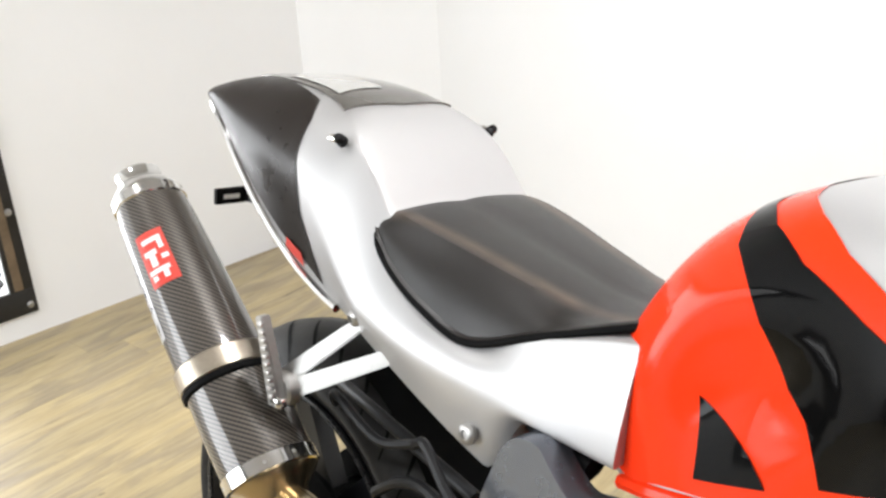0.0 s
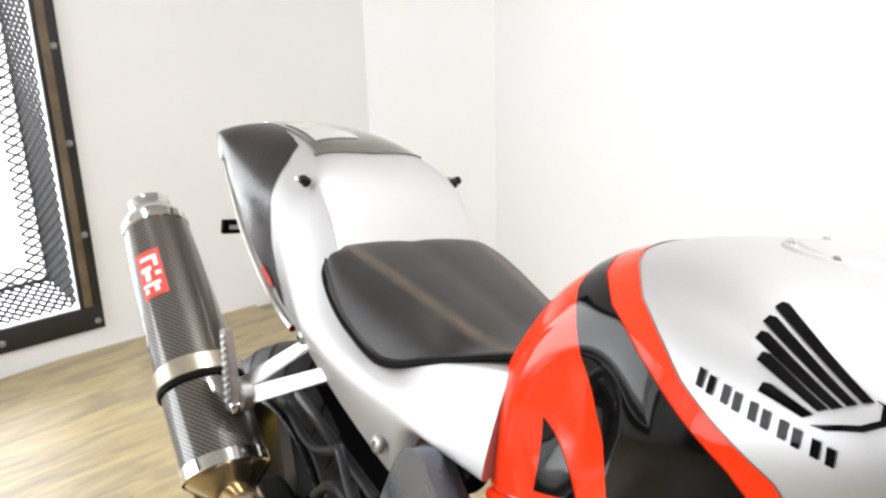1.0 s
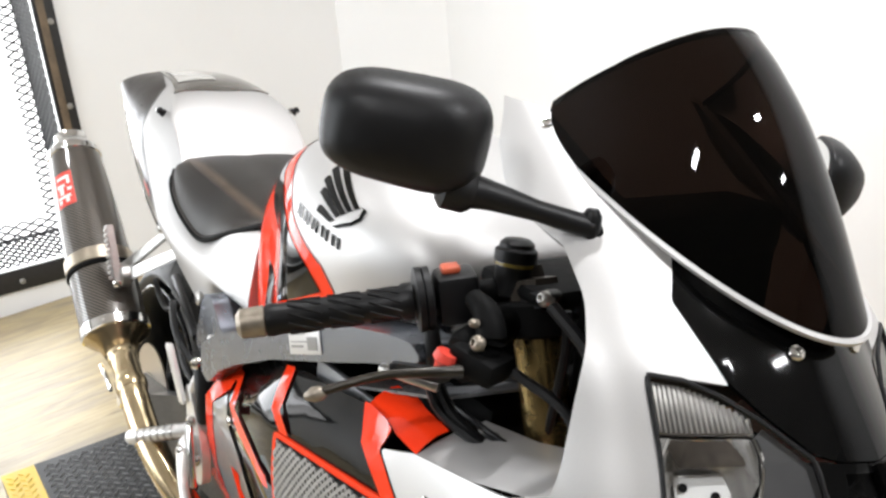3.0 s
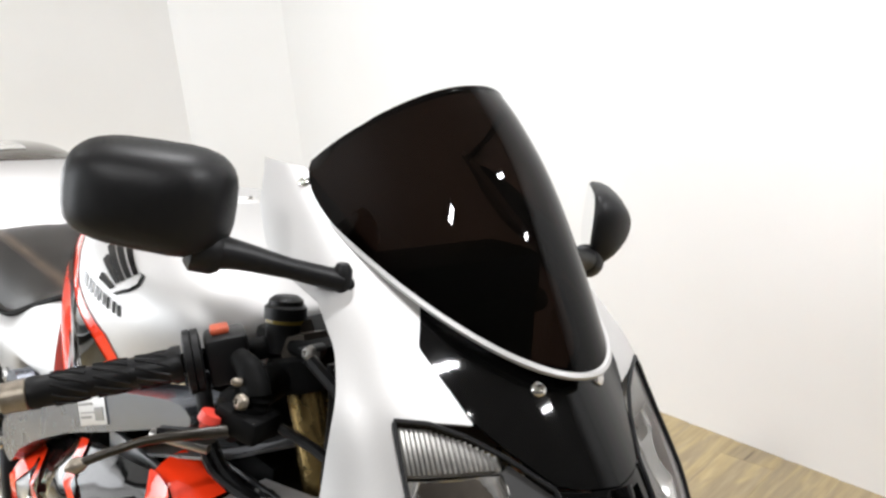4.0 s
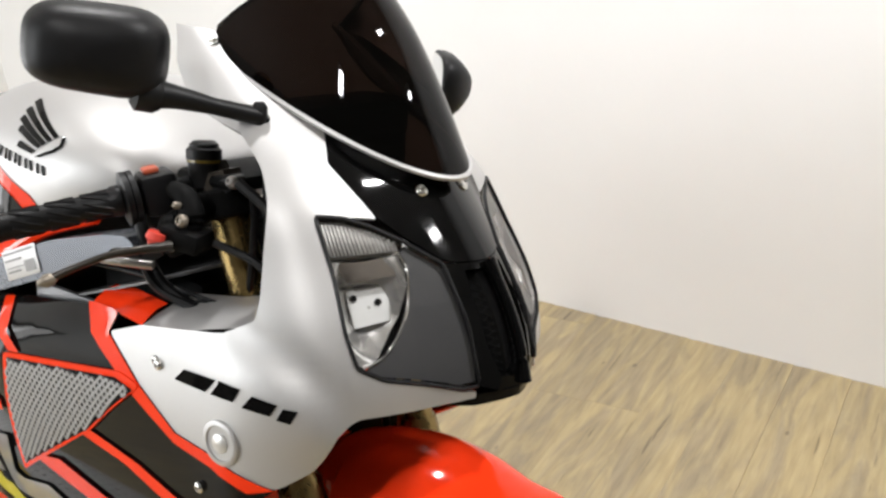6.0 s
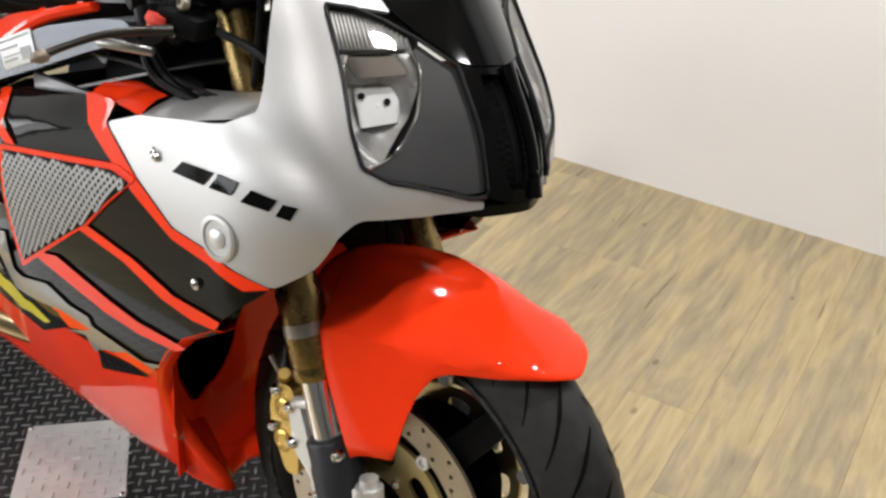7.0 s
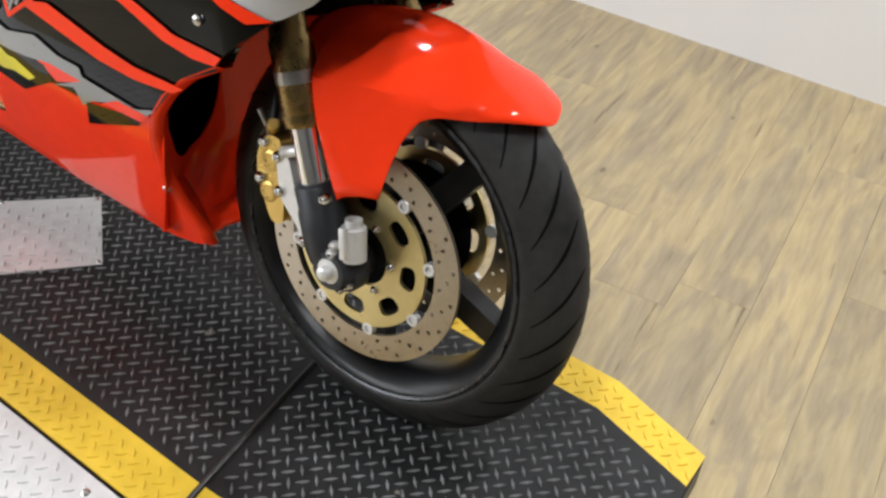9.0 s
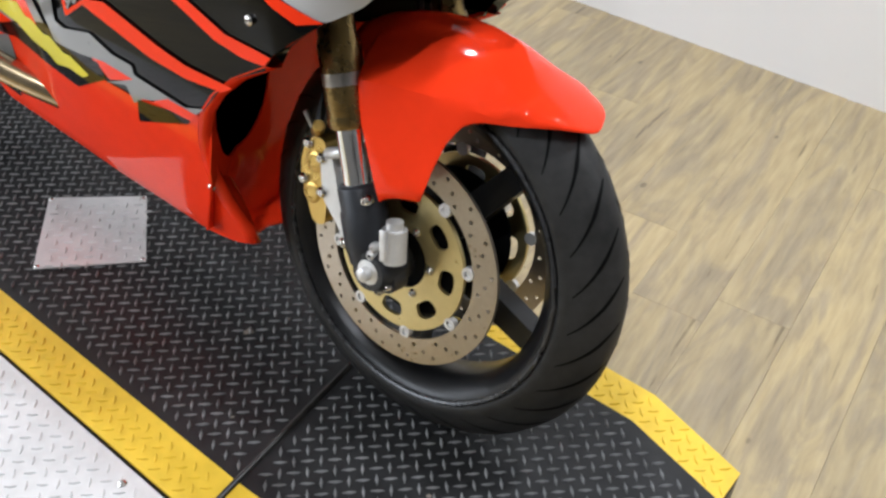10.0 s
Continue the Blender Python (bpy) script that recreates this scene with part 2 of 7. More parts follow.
GALV = surface("galvanised_wire", (0.04, 0.04, 0.04), 0.5, 0.2, 0, 0.1, 60)
TRIM = surface("white_trim_paint", (0.76, 0.75, 0.73), 0.45, 0, 0, 0.05, 50)


# ---- shape helpers ----
def mesh_of(name, verts, faces, material, smooth=True, sharp=40):
    me = bpy.data.meshes.new(name)
    me.from_pydata([tuple(v) for v in verts], [], faces)
    me.materials.append(material)
    if smooth:
        me.shade_smooth()
        me.set_sharp_from_angle(angle=radians(sharp))
    return me


def finish(bm, name, material, smooth=True, sharp=40):
    bmesh.ops.recalc_face_normals(bm, faces=bm.faces)
    me = bpy.data.meshes.new(name)
    bm.to_mesh(me)
    bm.free()
    for k in material if isinstance(material, (list, tuple)) else [material]:
        me.materials.append(k)
    if smooth:
        me.shade_smooth()
        me.set_sharp_from_angle(angle=radians(sharp))
    return me


def part(name, bm, material, parent=None, label="", m=None, sharp=40):
    me = bm if isinstance(bm, bpy.types.Mesh) else finish(bm, name, material, sharp=sharp)
    ob = new(name, me)
    if parent is not None:
        ob.parent = parent
    if m is not None:
        ob.matrix_basis = m
    if label:
        ob["label"] = label
    return ob


def thing(name, label, category, group="", kind="", m=None):
    ob = new(name)
    ob.empty_display_size = 0.05
    if m is not None:
        ob.matrix_basis = m
    return tagged(ob, label, category, group, kind)


def add_box(bm, lo, hi, bevel=0.0, m=None, seg=2):
    r = bmesh.ops.create_cube(bm, size=1)
    vs = r["verts"]
    for v in vs:
        v.co = Vector([lo[k] + (v.co[k] + 0.5) * (hi[k] - lo[k]) for k in range(3)])
    if bevel:
        es = list({e for v in vs for e in v.link_edges})
        bv = bmesh.ops.bevel(bm, geom=es, offset=bevel, segments=seg, affect="EDGES", profile=0.5)
        vs = list({v for f in bv["faces"] for v in f.verts} | {v for v in vs if v.is_valid})
    if m is not None:
        bmesh.ops.transform(bm, matrix=m, verts=vs)
    return bm


def box(lo, hi, bevel=0.0, m=None, seg=2):
    return add_box(bmesh.new(), lo, hi, bevel, m, seg)


def frame_on(a, b):
    """The pose at a whose z axis points at b."""
    d = Vector(b) - Vector(a)
    return Matrix.Translation(a) @ d.to_track_quat("Z", "Y").to_matrix().to_4x4()


def add_lathe(bm, a, b, profile, n=24, closed=True):
    """A turned shape on the axis from a to b: profile rows (along 0..1, radius)."""
    m, length = frame_on(a, b), (Vector(b) - Vector(a)).length
    rings = []
    for s, r in profile:
        rings.append([bm.verts.new(m @ Vector((r * math.cos(k * math.tau / n), r * math.sin(k * math.tau / n), s * length))) for k in range(n)])
    for p, q in zip(rings, rings[1:]):
        for k in range(n):
            bm.faces.new((p[k], p[(k + 1) % n], q[(k + 1) % n], q[k]))
    if closed:
        bm.faces.new(rings[0][::-1]), bm.faces.new(rings[-1])
    return bm


def lathe(a, b, profile, n=24, closed=True):
    return add_lathe(bmesh.new(), a, b, profile, n, closed)


def rod(a, b, r, n=14, bevel=0.15):
    e = min(0.3, bevel * r / max(1e-6, (Vector(b) - Vector(a)).length) * 2)
    return lathe(a, b, [(0, r * 0.8), (e, r), (1 - e, r), (1, r * 0.8)], n)


def curve_points(pts, steps=8):
    """A smooth line through the points (Catmull-Rom)."""
    p = [Vector(q) for q in pts]
    p = [2 * p[0] - p[1], *p, 2 * p[-1] - p[-2]]
    out = []
    for i in range(1, len(p) - 2):
        for s in range(steps):
            t = s / steps
            a, b, c, d = p[i - 1], p[i], p[i + 1], p[i + 2]
            out.append(0.5 * (2 * b + (c - a) * t + (2 * a - 5 * b + 4 * c - d) * t * t + (3 * b - a - 3 * c + d) * t ** 3))
    out.append(p[-2])
    return out


def add_tube(bm, pts, radius, n=12, steps=6):
    """A round tube through the points; radius is one number or one for each point."""
    line = curve_points(pts, steps)
    rr = radius if isinstance(radius, (list, tuple)) else [radius] * len(pts)
    rings, up = [], Vector((0, 0, 1))
    for i, p in enumerate(line):
        d = (line[min(i + 1, len(line) - 1)] - line[max(i - 1, 0)]).normalized()
        side = d.cross(up)
        if side.length < 0.2:
            side = d.cross(Vector((0, 1, 0)))
        side.normalize()
        v = side.cross(d)
        f = min(i / steps, len(rr) - 1.0)
        k = min(int(f), len(rr) - 2)
        r = rr[k] + (rr[k + 1] - rr[k]) * (f - k)
        rings.append([bm.verts.new(p + r * (math.cos(a) * side + math.sin(a) * v)) for a in [q * math.tau / n for q in range(n)]])
    for p, q in zip(rings, rings[1:]):
        for k in range(n):
            bm.faces.new((p[k], p[(k + 1) % n], q[(k + 1) % n], q[k]))
    bm.faces.new(rings[0][::-1]), bm.faces.new(rings[-1])
    return bm


def tube(pts, radius, n=12, steps=6):
    return add_tube(bmesh.new(), pts, radius, n, steps)


def loft(rings, closed=True, caps=True):
    """A skin over rings of points, all of one count."""
    bm = bmesh.new()
    rs = [[bm.verts.new(p) for p in r] for r in rings]
    n = len(rs[0])
    for p, q in zip(rs, rs[1:]):
        for k in range(n if closed else n - 1):
            bm.faces.new((p[k], p[(k + 1) % n], q[(k + 1) % n], q[k]))
    if caps and closed:
        bm.faces.new(rs[0][::-1]), bm.faces.new(rs[-1])
    return bm


def lerp(table, x):
    """Smooth value at x of a table of (x, value...) rows."""
    xs = [r[0] for r in table]
    if x <= xs[0]:
        return table[0][1]
    if x >= xs[-1]:
        return table[-1][1]
    i = max(k for k in range(len(xs) - 1) if xs[k] <= x)
    y = [r[1] for r in table]
    h = xs[i + 1] - xs[i]
    t = (x - xs[i]) / h
    m0 = (y[i + 1] - y[i - 1]) / (xs[i + 1] - xs[i - 1]) * h if i > 0 else (y[1] - y[0])
    m1 = (y[i + 2] - y[i]) / (xs[i + 2] - xs[i]) * h if i + 2 < len(xs) else (y[i + 1] - y[i])
    return (2 * t ** 3 - 3 * t * t + 1) * y[i] + (t ** 3 - 2 * t * t + t) * m0 + (-2 * t ** 3 + 3 * t * t) * y[i + 1] + (t ** 3 - t * t) * m1


def round_poly(poly, r=0.0, seg=4):
    """The outline with its corners rounded; a point (x, y, r) has a radius of its own."""
    out, n = [], len(poly)
    for i, p in enumerate(poly):
        rr = p[2] if len(p) > 2 else r
        a, b, c = Vector(poly[i - 1][:2]), Vector(p[:2]), Vector(poly[(i + 1) % n][:2])
        u, v = a - b, c - b
        if rr <= 0 or u.length < 1e-6 or v.length < 1e-6:
            out.append(b)
            continue
        k = min(rr, u.length * 0.48, v.length * 0.48)
        s, e = b + u.normalized() * k, b + v.normalized() * k
        for j in range(seg + 1):
            t = j / seg
            out.append((1 - t) ** 2 * s + 2 * t * (1 - t) * b + t * t * e)
    return out


def sheet(poly, fn, cell=0.02, thick=0.004, r=0.0, lift=0.0, holes=()):
    """A bent panel: a flat outline (u, v), cut into cells and carried by fn(u, v) into space, with a folded edge of the given depth."""
    bm = bmesh.new()
    pts = round_poly(poly, r)
    bm.faces.new([bm.verts.new((p[0], p[1], 0)) for p in pts])
    us, vs = [p[0] for p in pts], [p[1] for p in pts]
    cu, cv = cell if isinstance(cell, (tuple, list)) else (cell, cell)
    for lo, hi, axis, c in ((min(us), max(us), 0, cu), (min(vs), max(vs), 1, cv)):
        k = math.ceil((lo + 1e-5) / c)
        while k * c < hi - 1e-5:
            co, no = [0, 0, 0], [0, 0, 0]
            co[axis], no[axis] = k * c, 1
            bmesh.ops.bisect_plane(bm, geom=bm.verts[:] + bm.edges[:] + bm.faces[:], plane_co=co, plane_no=no)
            k += 1
    bmesh.ops.triangulate(bm, faces=[f for f in bm.faces if len(f.verts) > 4])
    e = 1e-3
    place, nor = {}, {}
    for v in bm.verts:
        u, w = v.co.x, v.co.y
        p = Vector(fn(u, w))
        n = (Vector(fn(u + e, w)) - Vector(fn(u - e, w))).cross(Vector(fn(u, w + e)) - Vector(fn(u, w - e)))
        n.normalize()
        place[v], nor[v] = p, n
    for v in bm.verts:
        v.co = place[v] + nor[v] * lift
    if thick:
        rim = [ed for ed in bm.edges if ed.is_boundary]
        keep = {v: nor[v] for ed in rim for v in ed.verts}
        ex = bmesh.ops.extrude_edge_only(bm, edges=rim)
        made = [g for g in ex["geom"] if isinstance(g, bmesh.types.BMVert)]
        near = {tuple(round(c, 6) for c in v.co): n for v, n in keep.items()}
        for v in made:
            v.co = v.co - near[tuple(round(c, 6) for c in v.co)] * thick
    return bm


def bolt(parent, at, normal, r=0.008, h=0.005, material=None, name="bolt"):
    """A small dome-headed screw with a hexagon socket."""
    m = Matrix.Translation(at) @ Vector(normal).to_track_quat("Z", "Y").to_matrix().to_4x4()
    bm = lathe((0, 0, -h), (0, 0, h), [(0, r), (0.6, r), (0.85, r * 0.8), (1, r * 0.55), (1, r * 0.42), (0.7, r * 0.4)], 14)
    return part(name, bm, material or CHROME, parent, m=m)
# ---- room ----
FLOOR = -0.156
X0, X1, Y0, Y1, TOP = -3.40, 3.2, -3.0, 1.72, 2.75


def slab(name, lo, hi, material, label, category, bevel=0.0):
    ob = part(name, box(lo, hi, bevel), material)
    return tagged(ob, label, category, kind="structure")


slab("wall_north", (X0 + 0.5, Y1, FLOOR - 0.05), (X1, Y1 + 0.12, TOP), WALL, "smooth white painted wall behind the motorcycle", "wall")
# unseen walls and ceiling, greyed so that glossy paint reflects less light
slab("wall_east", (X1, Y0, FLOOR - 0.05), (X1 + 0.12, Y1 + 0.12, TOP), UNSEEN_WALL, "unseen wall in dark grey to dim reflections", "wall")
slab("wall_south", (X0, Y0 - 0.12, FLOOR - 0.05), (X1 + 0.12, Y0, TOP), UNSEEN_WALL, "unseen wall in dark grey to dim reflections", "wall")
slab("ceiling", (X0 - 0.2, Y0 - 0.2, TOP), (X1 + 0.2, Y1 + 0.2, TOP + 0.1), CEIL, "unseen ceiling in grey to dim reflections", "ceiling")

# the slanted wall between the window wall and the long wall
bm = bmesh.new()
a, b = Vector((X0, 1.47, 0)), Vector((X0 + 0.5, Y1, 0))
out = Vector((-(b - a).y, (b - a).x, 0)).normalized() * 0.12
low, high = [], []
for p in (a, b, b + out, a + out):
    low.append(bm.verts.new((p.x, p.y, FLOOR - 0.05)))
    high.append(bm.verts.new((p.x, p.y, TOP)))
bm.faces.new(low[::-1]), bm.faces.new(high)
for k in range(4):
    bm.faces.new((low[k], low[(k + 1) % 4], high[(k + 1) % 4], high[k]))
tagged(part("wall_slanted", bm, WALL), "narrow slanted white wall in the corner", "wall", kind="structure")

# window wall, with the opening for the barred window
WY0, WY1, WZ0, WZ1 = -1.55, 0.235, 0.01, 1.215
bm = bmesh.new()
add_box(bm, (X0 - 0.03, Y0 - 0.12, FLOOR - 0.05), (X0, WY0, TOP))
add_box(bm, (X0 - 0.03, WY1, FLOOR - 0.05), (X0, 1.47, TOP))
add_box(bm, (X0 - 0.03, WY0, FLOOR - 0.05), (X0, WY1, WZ0))
add_box(bm, (X0 - 0.03, WY0, WZ1), (X0, WY1, TOP))
tagged(part("wall_west", bm, WALL), "white painted wall with a large guarded window", "wall", kind="structure")

window = thing("window_1", "tall window with a black bolted steel frame and expanded metal guard", "window", kind="structure")
for lo, hi in (((WY0 - 0.075, WZ0 - 0.085), (WY1 + 0.075, WZ0)), ((WY0 - 0.075, WZ1), (WY1 + 0.075, WZ1 + 0.085)), ((WY0 - 0.075, WZ0), (WY0, WZ1)), ((WY1, WZ0), (WY1 + 0.075, WZ1))):
    part("window_frame", box((X0 + 0.002, lo[0], lo[1]), (X0 + 0.014, hi[0], hi[1]), 0.002), STEEL, window, "black steel frame bar")
# the wooden strip on the frame's inner half
for y0, y1, z0, z1 in ((WY1 + 0.014, WY1 + 0.042, WZ0 + 0.004, WZ1), ):
    part("wooden_strip", box((X0 + 0.014, y0, z0), (X0 + 0.019, y1, z1), 0.001), OLD_WOOD, window, "rusty brown strip")
for k in range(7):
    bolt(window, (X0 + 0.014, WY1 + 0.053, WZ0 - 0.055 + 0.32 * k), (1, 0, 0), 0.012, 0.006, ALLOY)
for k in range(1, 6):
    bolt(window, (X0 + 0.014, WY1 + 0.053 - 0.32 * k, WZ0 - 0.05), (1, 0, 0), 0.012, 0.006, ALLOY)
glass = part("pane", box((X0 - 0.42, WY0 - 0.02, WZ0 - 0.02), (X0 - 0.415, WY1 + 0.02, WZ1)), CLEAR, window, "clear window glass")
glass.visible_shadow = False
# expanded metal: a lattice of flat strands
vs, fs = [], []


def strand(p, q, w):
    p, q = Vector(p), Vector(q)
    d = (q - p).normalized()
    s = d.cross(Vector((1, 0, 0)) if abs(d.x) < 0.3 else Vector((0.01, 1, 1))).normalized() * w
    x = d.cross(s).normalized() * w
    k = len(vs)
    vs.extend([p - s - x, p + s - x, p + s + x, p - s + x, q - s - x, q + s - x, q + s + x, q - s + x])
    fs.extend([(k, k + 1, k + 5, k + 4), (k + 1, k + 2, k + 6, k + 5), (k + 2, k + 3, k + 7, k + 6), (k + 3, k, k + 4, k + 7)])


DEPTH, PX, PT = 0.34, 0.068, 0.035
# the guard is a box outside the opening: a return at the side and one below
for i in range(int(DEPTH / PX)):
    for j in range(int((WZ1 - WZ0) / PT)):
        x, z = X0 - 0.04 - (i + 0.5) * PX, WZ0 + (j + 0.5) * PT
        for dx, dz in ((1, 1), (1, -1), (-1, 1), (-1, -1)):
            strand((x + dx * PX / 2, WY1, z), (x, WY1, z + dz * PT / 2), 0.0042)
    for j in range(int((WY1 - WY0) / PT)):
        x, y = X0 - 0.04 - (i + 0.5) * PX, WY1 - (j + 0.5) * PT
        for dx, dy in ((1, 1), (1, -1), (-1, 1), (-1, -1)):
            strand((x + dx * PX / 2, y, WZ0), (x, y + dy * PT / 2, WZ0), 0.0042)
# its outer face, of which the sunlit middle is lost in the light
for i in range(int((WY1 - WY0) / PX)):
    for j in range(int((WZ1 - WZ0) / PT)):
        y, z = WY1 - (i + 0.5) * PX, WZ0 + (j + 0.5) * PT
        if i < 1 or j < 2:
            for dy, dz in ((1, 1), (1, -1), (-1, 1), (-1, -1)):
                strand((X0 - 0.04 - DEPTH, y + dy * PX / 2, z), (X0 - 0.04 - DEPTH, y, z + dz * PT / 2), 0.0034)
strand((X0 - 0.04 - DEPTH, WY1, WZ0), (X0 - 0.04 - DEPTH, WY1, WZ1), 0.006)
strand((X0 - 0.04 - DEPTH, WY1, WZ0), (X0 - 0.04 - DEPTH, WY0, WZ0), 0.006)
g = part("metal_guard", mesh_of("metal_guard", vs, fs, GALV, False), GALV, window, "expanded metal mesh guard")
tagged(g, kind="stuff")
day = part("backdrop", box((X0 - 0.9, WY0 - 1.5, FLOOR - 0.6), (X0 - 0.88, WY1 + 1.5, TOP + 0.6)), glow_material("daylight_backdrop", (1.0, 0.99, 0.97), 3.2))
tagged(day, "bright overexposed daylight outside the window", "backdrop", kind="structure")

# ceiling lamps
LAMPS = ((-1.9, -0.5, 7), (0.5, -1.5, 27), (1.0, 0.72, 38), (-0.75, 0.6, 28), (1.9, 0.9, 18))
for x, y, power in LAMPS:
    data = bpy.data.lights.new("ceiling_light_lamp", "AREA")
    data.shape, data.size, data.size_y, data.energy, data.color = "RECTANGLE", 0.07, 0.26, power, (1.0, 0.99, 0.985)
    t = thing("ceiling_light", "short white fluorescent batten on the ceiling", "ceiling light", "ceiling lights", m=pose(x, y, TOP - 0.05))
    part("housing", box((-0.06, -0.18, 0.0), (0.06, 0.18, 0.05), 0.01), TRIM, t)
    lamp = new("tube_light", data)
    lamp.parent = t
    lamp.matrix_basis = pose(0, 0, -0.01)
# daylight from the shop window on the camera's side
area_lamp("shop_window_light", (-2.0, Y0 + 0.05, 1.25), (-1.6, 0.0, 0.9), 2.6, 2.0, 118, (0.95, 0.98, 1.0))

# daylight in the guarded window
area_lamp("window_daylight", (X0 - 0.62, (WY0 + WY1) / 2, 0.65), (X0 + 2.0, -0.5, 0.3), 1.7, 1.15, 36, (0.96, 0.98, 1.0))

# ---- floor ----
floor = slab("floor", (X0 - 0.2, Y0 - 0.2, FLOOR - 0.06), (X1 + 0.2, Y1 + 0.2, FLOOR - 0.012), JOINT, "oak laminate plank floor with dark knots and streaks", "floor")

# ---- lift table ----
table = thing("lift_table", "low motorcycle lift table with black tread mat and yellow edges", "lift table")
TX0, TR, TL = -1.90, -0.352, 0.275
HINGE = ((-0.075, -0.352), (-0.155, 0.275))


def prism(poly, z0, z1, bevel=0.0):
    bm = bmesh.new()
    bot = [bm.verts.new((p[0], p[1], z0)) for p in poly]
    top = [bm.verts.new((p[0], p[1], z1)) for p in poly]
    bm.faces.new(bot[::-1]), bm.faces.new(top)
    n = len(poly)
    for k in range(n):
        bm.faces.new((bot[k], bot[(k + 1) % n], top[(k + 1) % n], top[k]))
    if bevel:
        bmesh.ops.bevel(bm, geom=bm.edges[:], offset=bevel, segments=2, affect="EDGES")
    return bm


GAP = 0.004
rear = [(TX0, TR), (HINGE[0][0] - GAP, TR), (HINGE[1][0] - GAP, TL), (TX0, TL)]
front = [(HINGE[0][0] + GAP, TR), (0.49, TR + 0.03), (0.465, 0.222), (0.29, 0.274), (HINGE[1][0] + GAP, TL)]
part("deck", prism(rear, -0.07, -0.006, 0.004), STEEL, table, "black steel deck")
part("front_deck", prism(front, -0.07, -0.006, 0.004), STEEL, table, "black steel front deck")
part("base", box((TX0 + 0.15, TR + 0.08, FLOOR - 0.01), (0.3, TL - 0.08, -0.07), 0.01), STEEL, table, "black steel base frame")
YW = 0.078
part("mat", prism([(TX0, TR + YW), (HINGE[0][0] - GAP - 0.01, TR + YW), (HINGE[1][0] - GAP + 0.01, TL - YW + 0.004), (TX0, TL - YW + 0.004)], -0.006, 0.0), MAT, table, "black rubber tread mat")
part("mat", prism([(HINGE[0][0] + GAP - 0.01, TR + YW), (0.485, TR + YW + 0.03), (0.465, 0.155), (0.29, 0.203), (HINGE[1][0] + GAP + 0.01, TL - YW + 0.004)], -0.006, 0.0), MAT, table, "black rubber tread mat")
part("yellow_edge", prism([(TX0, TR), (HINGE[0][0] - GAP, TR), (HINGE[0][0] - GAP - 0.01, TR + YW), (TX0, TR + YW)], -0.006, 0.0), MAT_YELLOW, table, "yellow safety edge")
part("yellow_edge", prism([(TX0, TL - YW + 0.004), (HINGE[1][0] - GAP + 0.01, TL - YW + 0.004), (HINGE[1][0] - GAP, TL), (TX0, TL)], -0.006, 0.0), MAT_YELLOW, table, "yellow safety edge")
part("yellow_edge", prism([(HINGE[0][0] + GAP, TR), (0.49, TR + 0.03), (0.485, TR + YW + 0.03), (HINGE[0][0] + GAP - 0.01, TR + YW)], -0.006, 0.0), MAT_YELLOW, table, "yellow safety edge")
part("yellow_edge", prism([(HINGE[1][0] + GAP + 0.01, TL - YW + 0.004), (0.29, 0.203), (0.465, 0.155), (0.465, 0.222), (0.29, 0.274), (HINGE[1][0] + GAP, TL)], -0.006, 0.0), MAT_YELLOW, table, "yellow safety edge")
part("hinge_gap", box((-0.2, TR + 0.01, -0.02), (-0.03, TL - 0.01, -0.0065)), MATT_BLACK, table, "dark gap between the decks")

rod_a, rod_b = Vector((HINGE[0][0] + 0.001, HINGE[0][1] - 0.004, 0.0)), Vector((HINGE[1][0], HINGE[1][1], 0.0))
part("hinge_rod", tube([rod_a + Vector((0.004, -0.004, -0.035)), rod_a + Vector((0, 0.0, -0.006)), rod_a + Vector((-0.002, 0.02, 0.0005)), rod_a.lerp(rod_b, 0.5) + Vector((0, 0, 0.0005)), rod_b], 0.0052, 8, 4), HINGE_STEEL, table, "worn black hinge rod between the decks")


def lugs(name, inside, x0, x1, y0, y1, z, material, parent, pitch=0.0200, size=0.0120):
    """The raised bars of a tread surface, crosswise by turns."""
    vs, fs = [], []
    span = int(((x1 - x0) + (y1 - y0)) / pitch) + 2
    h = math.sqrt(0.5)
    for i in range(-span, span):
        for j in range(-span, span):
            x, y = x0 + (i - j) * pitch * h, y0 + (i + j) * pitch * h
            if not (x0 <= x <= x1 and y0 <= y <= y1 and inside(x, y)):
                continue
            a = radians(-45 if (i + j) % 2 else 45) + radians(random.uniform(-3, 3))
            c, d = math.cos(a), math.sin(a)
            k = len(vs)
            for u, v, up in ((-1, 0, 0), (0, -0.24, 0), (1, 0, 0), (0, 0.24, 0), (-0.6, 0, 1), (0, -0.07, 1), (0.6, 0, 1), (0, 0.07, 1)):
                vs.append((x + size * (u * c - v * d), y + size * (u * d + v * c), z + 0.0028 * up - 0.0004 * (1 - up)))
            fs.extend([(k + 4, k + 5, k + 6, k + 7), (k, k + 1, k + 5, k + 4), (k + 1, k + 2, k + 6, k + 5), (k + 2, k + 3, k + 7, k + 6), (k + 3, k, k + 4, k + 7)])
    return tagged(part(name, mesh_of(name, vs, fs, material), material, parent), kind="stuff")


def hinge_x(y):
    return HINGE[0][0] + (HINGE[1][0] - HINGE[0][0]) * (y - HINGE[0][1]) / (HINGE[1][1] - HINGE[0][1])


def left_y(x):
    return 0.275 if x < 0.29 else 0.275 - 0.3 * (x - 0.29)


def front_x(y):
    return 0.49 - 0.04 * (y + 0.32) - 0.012


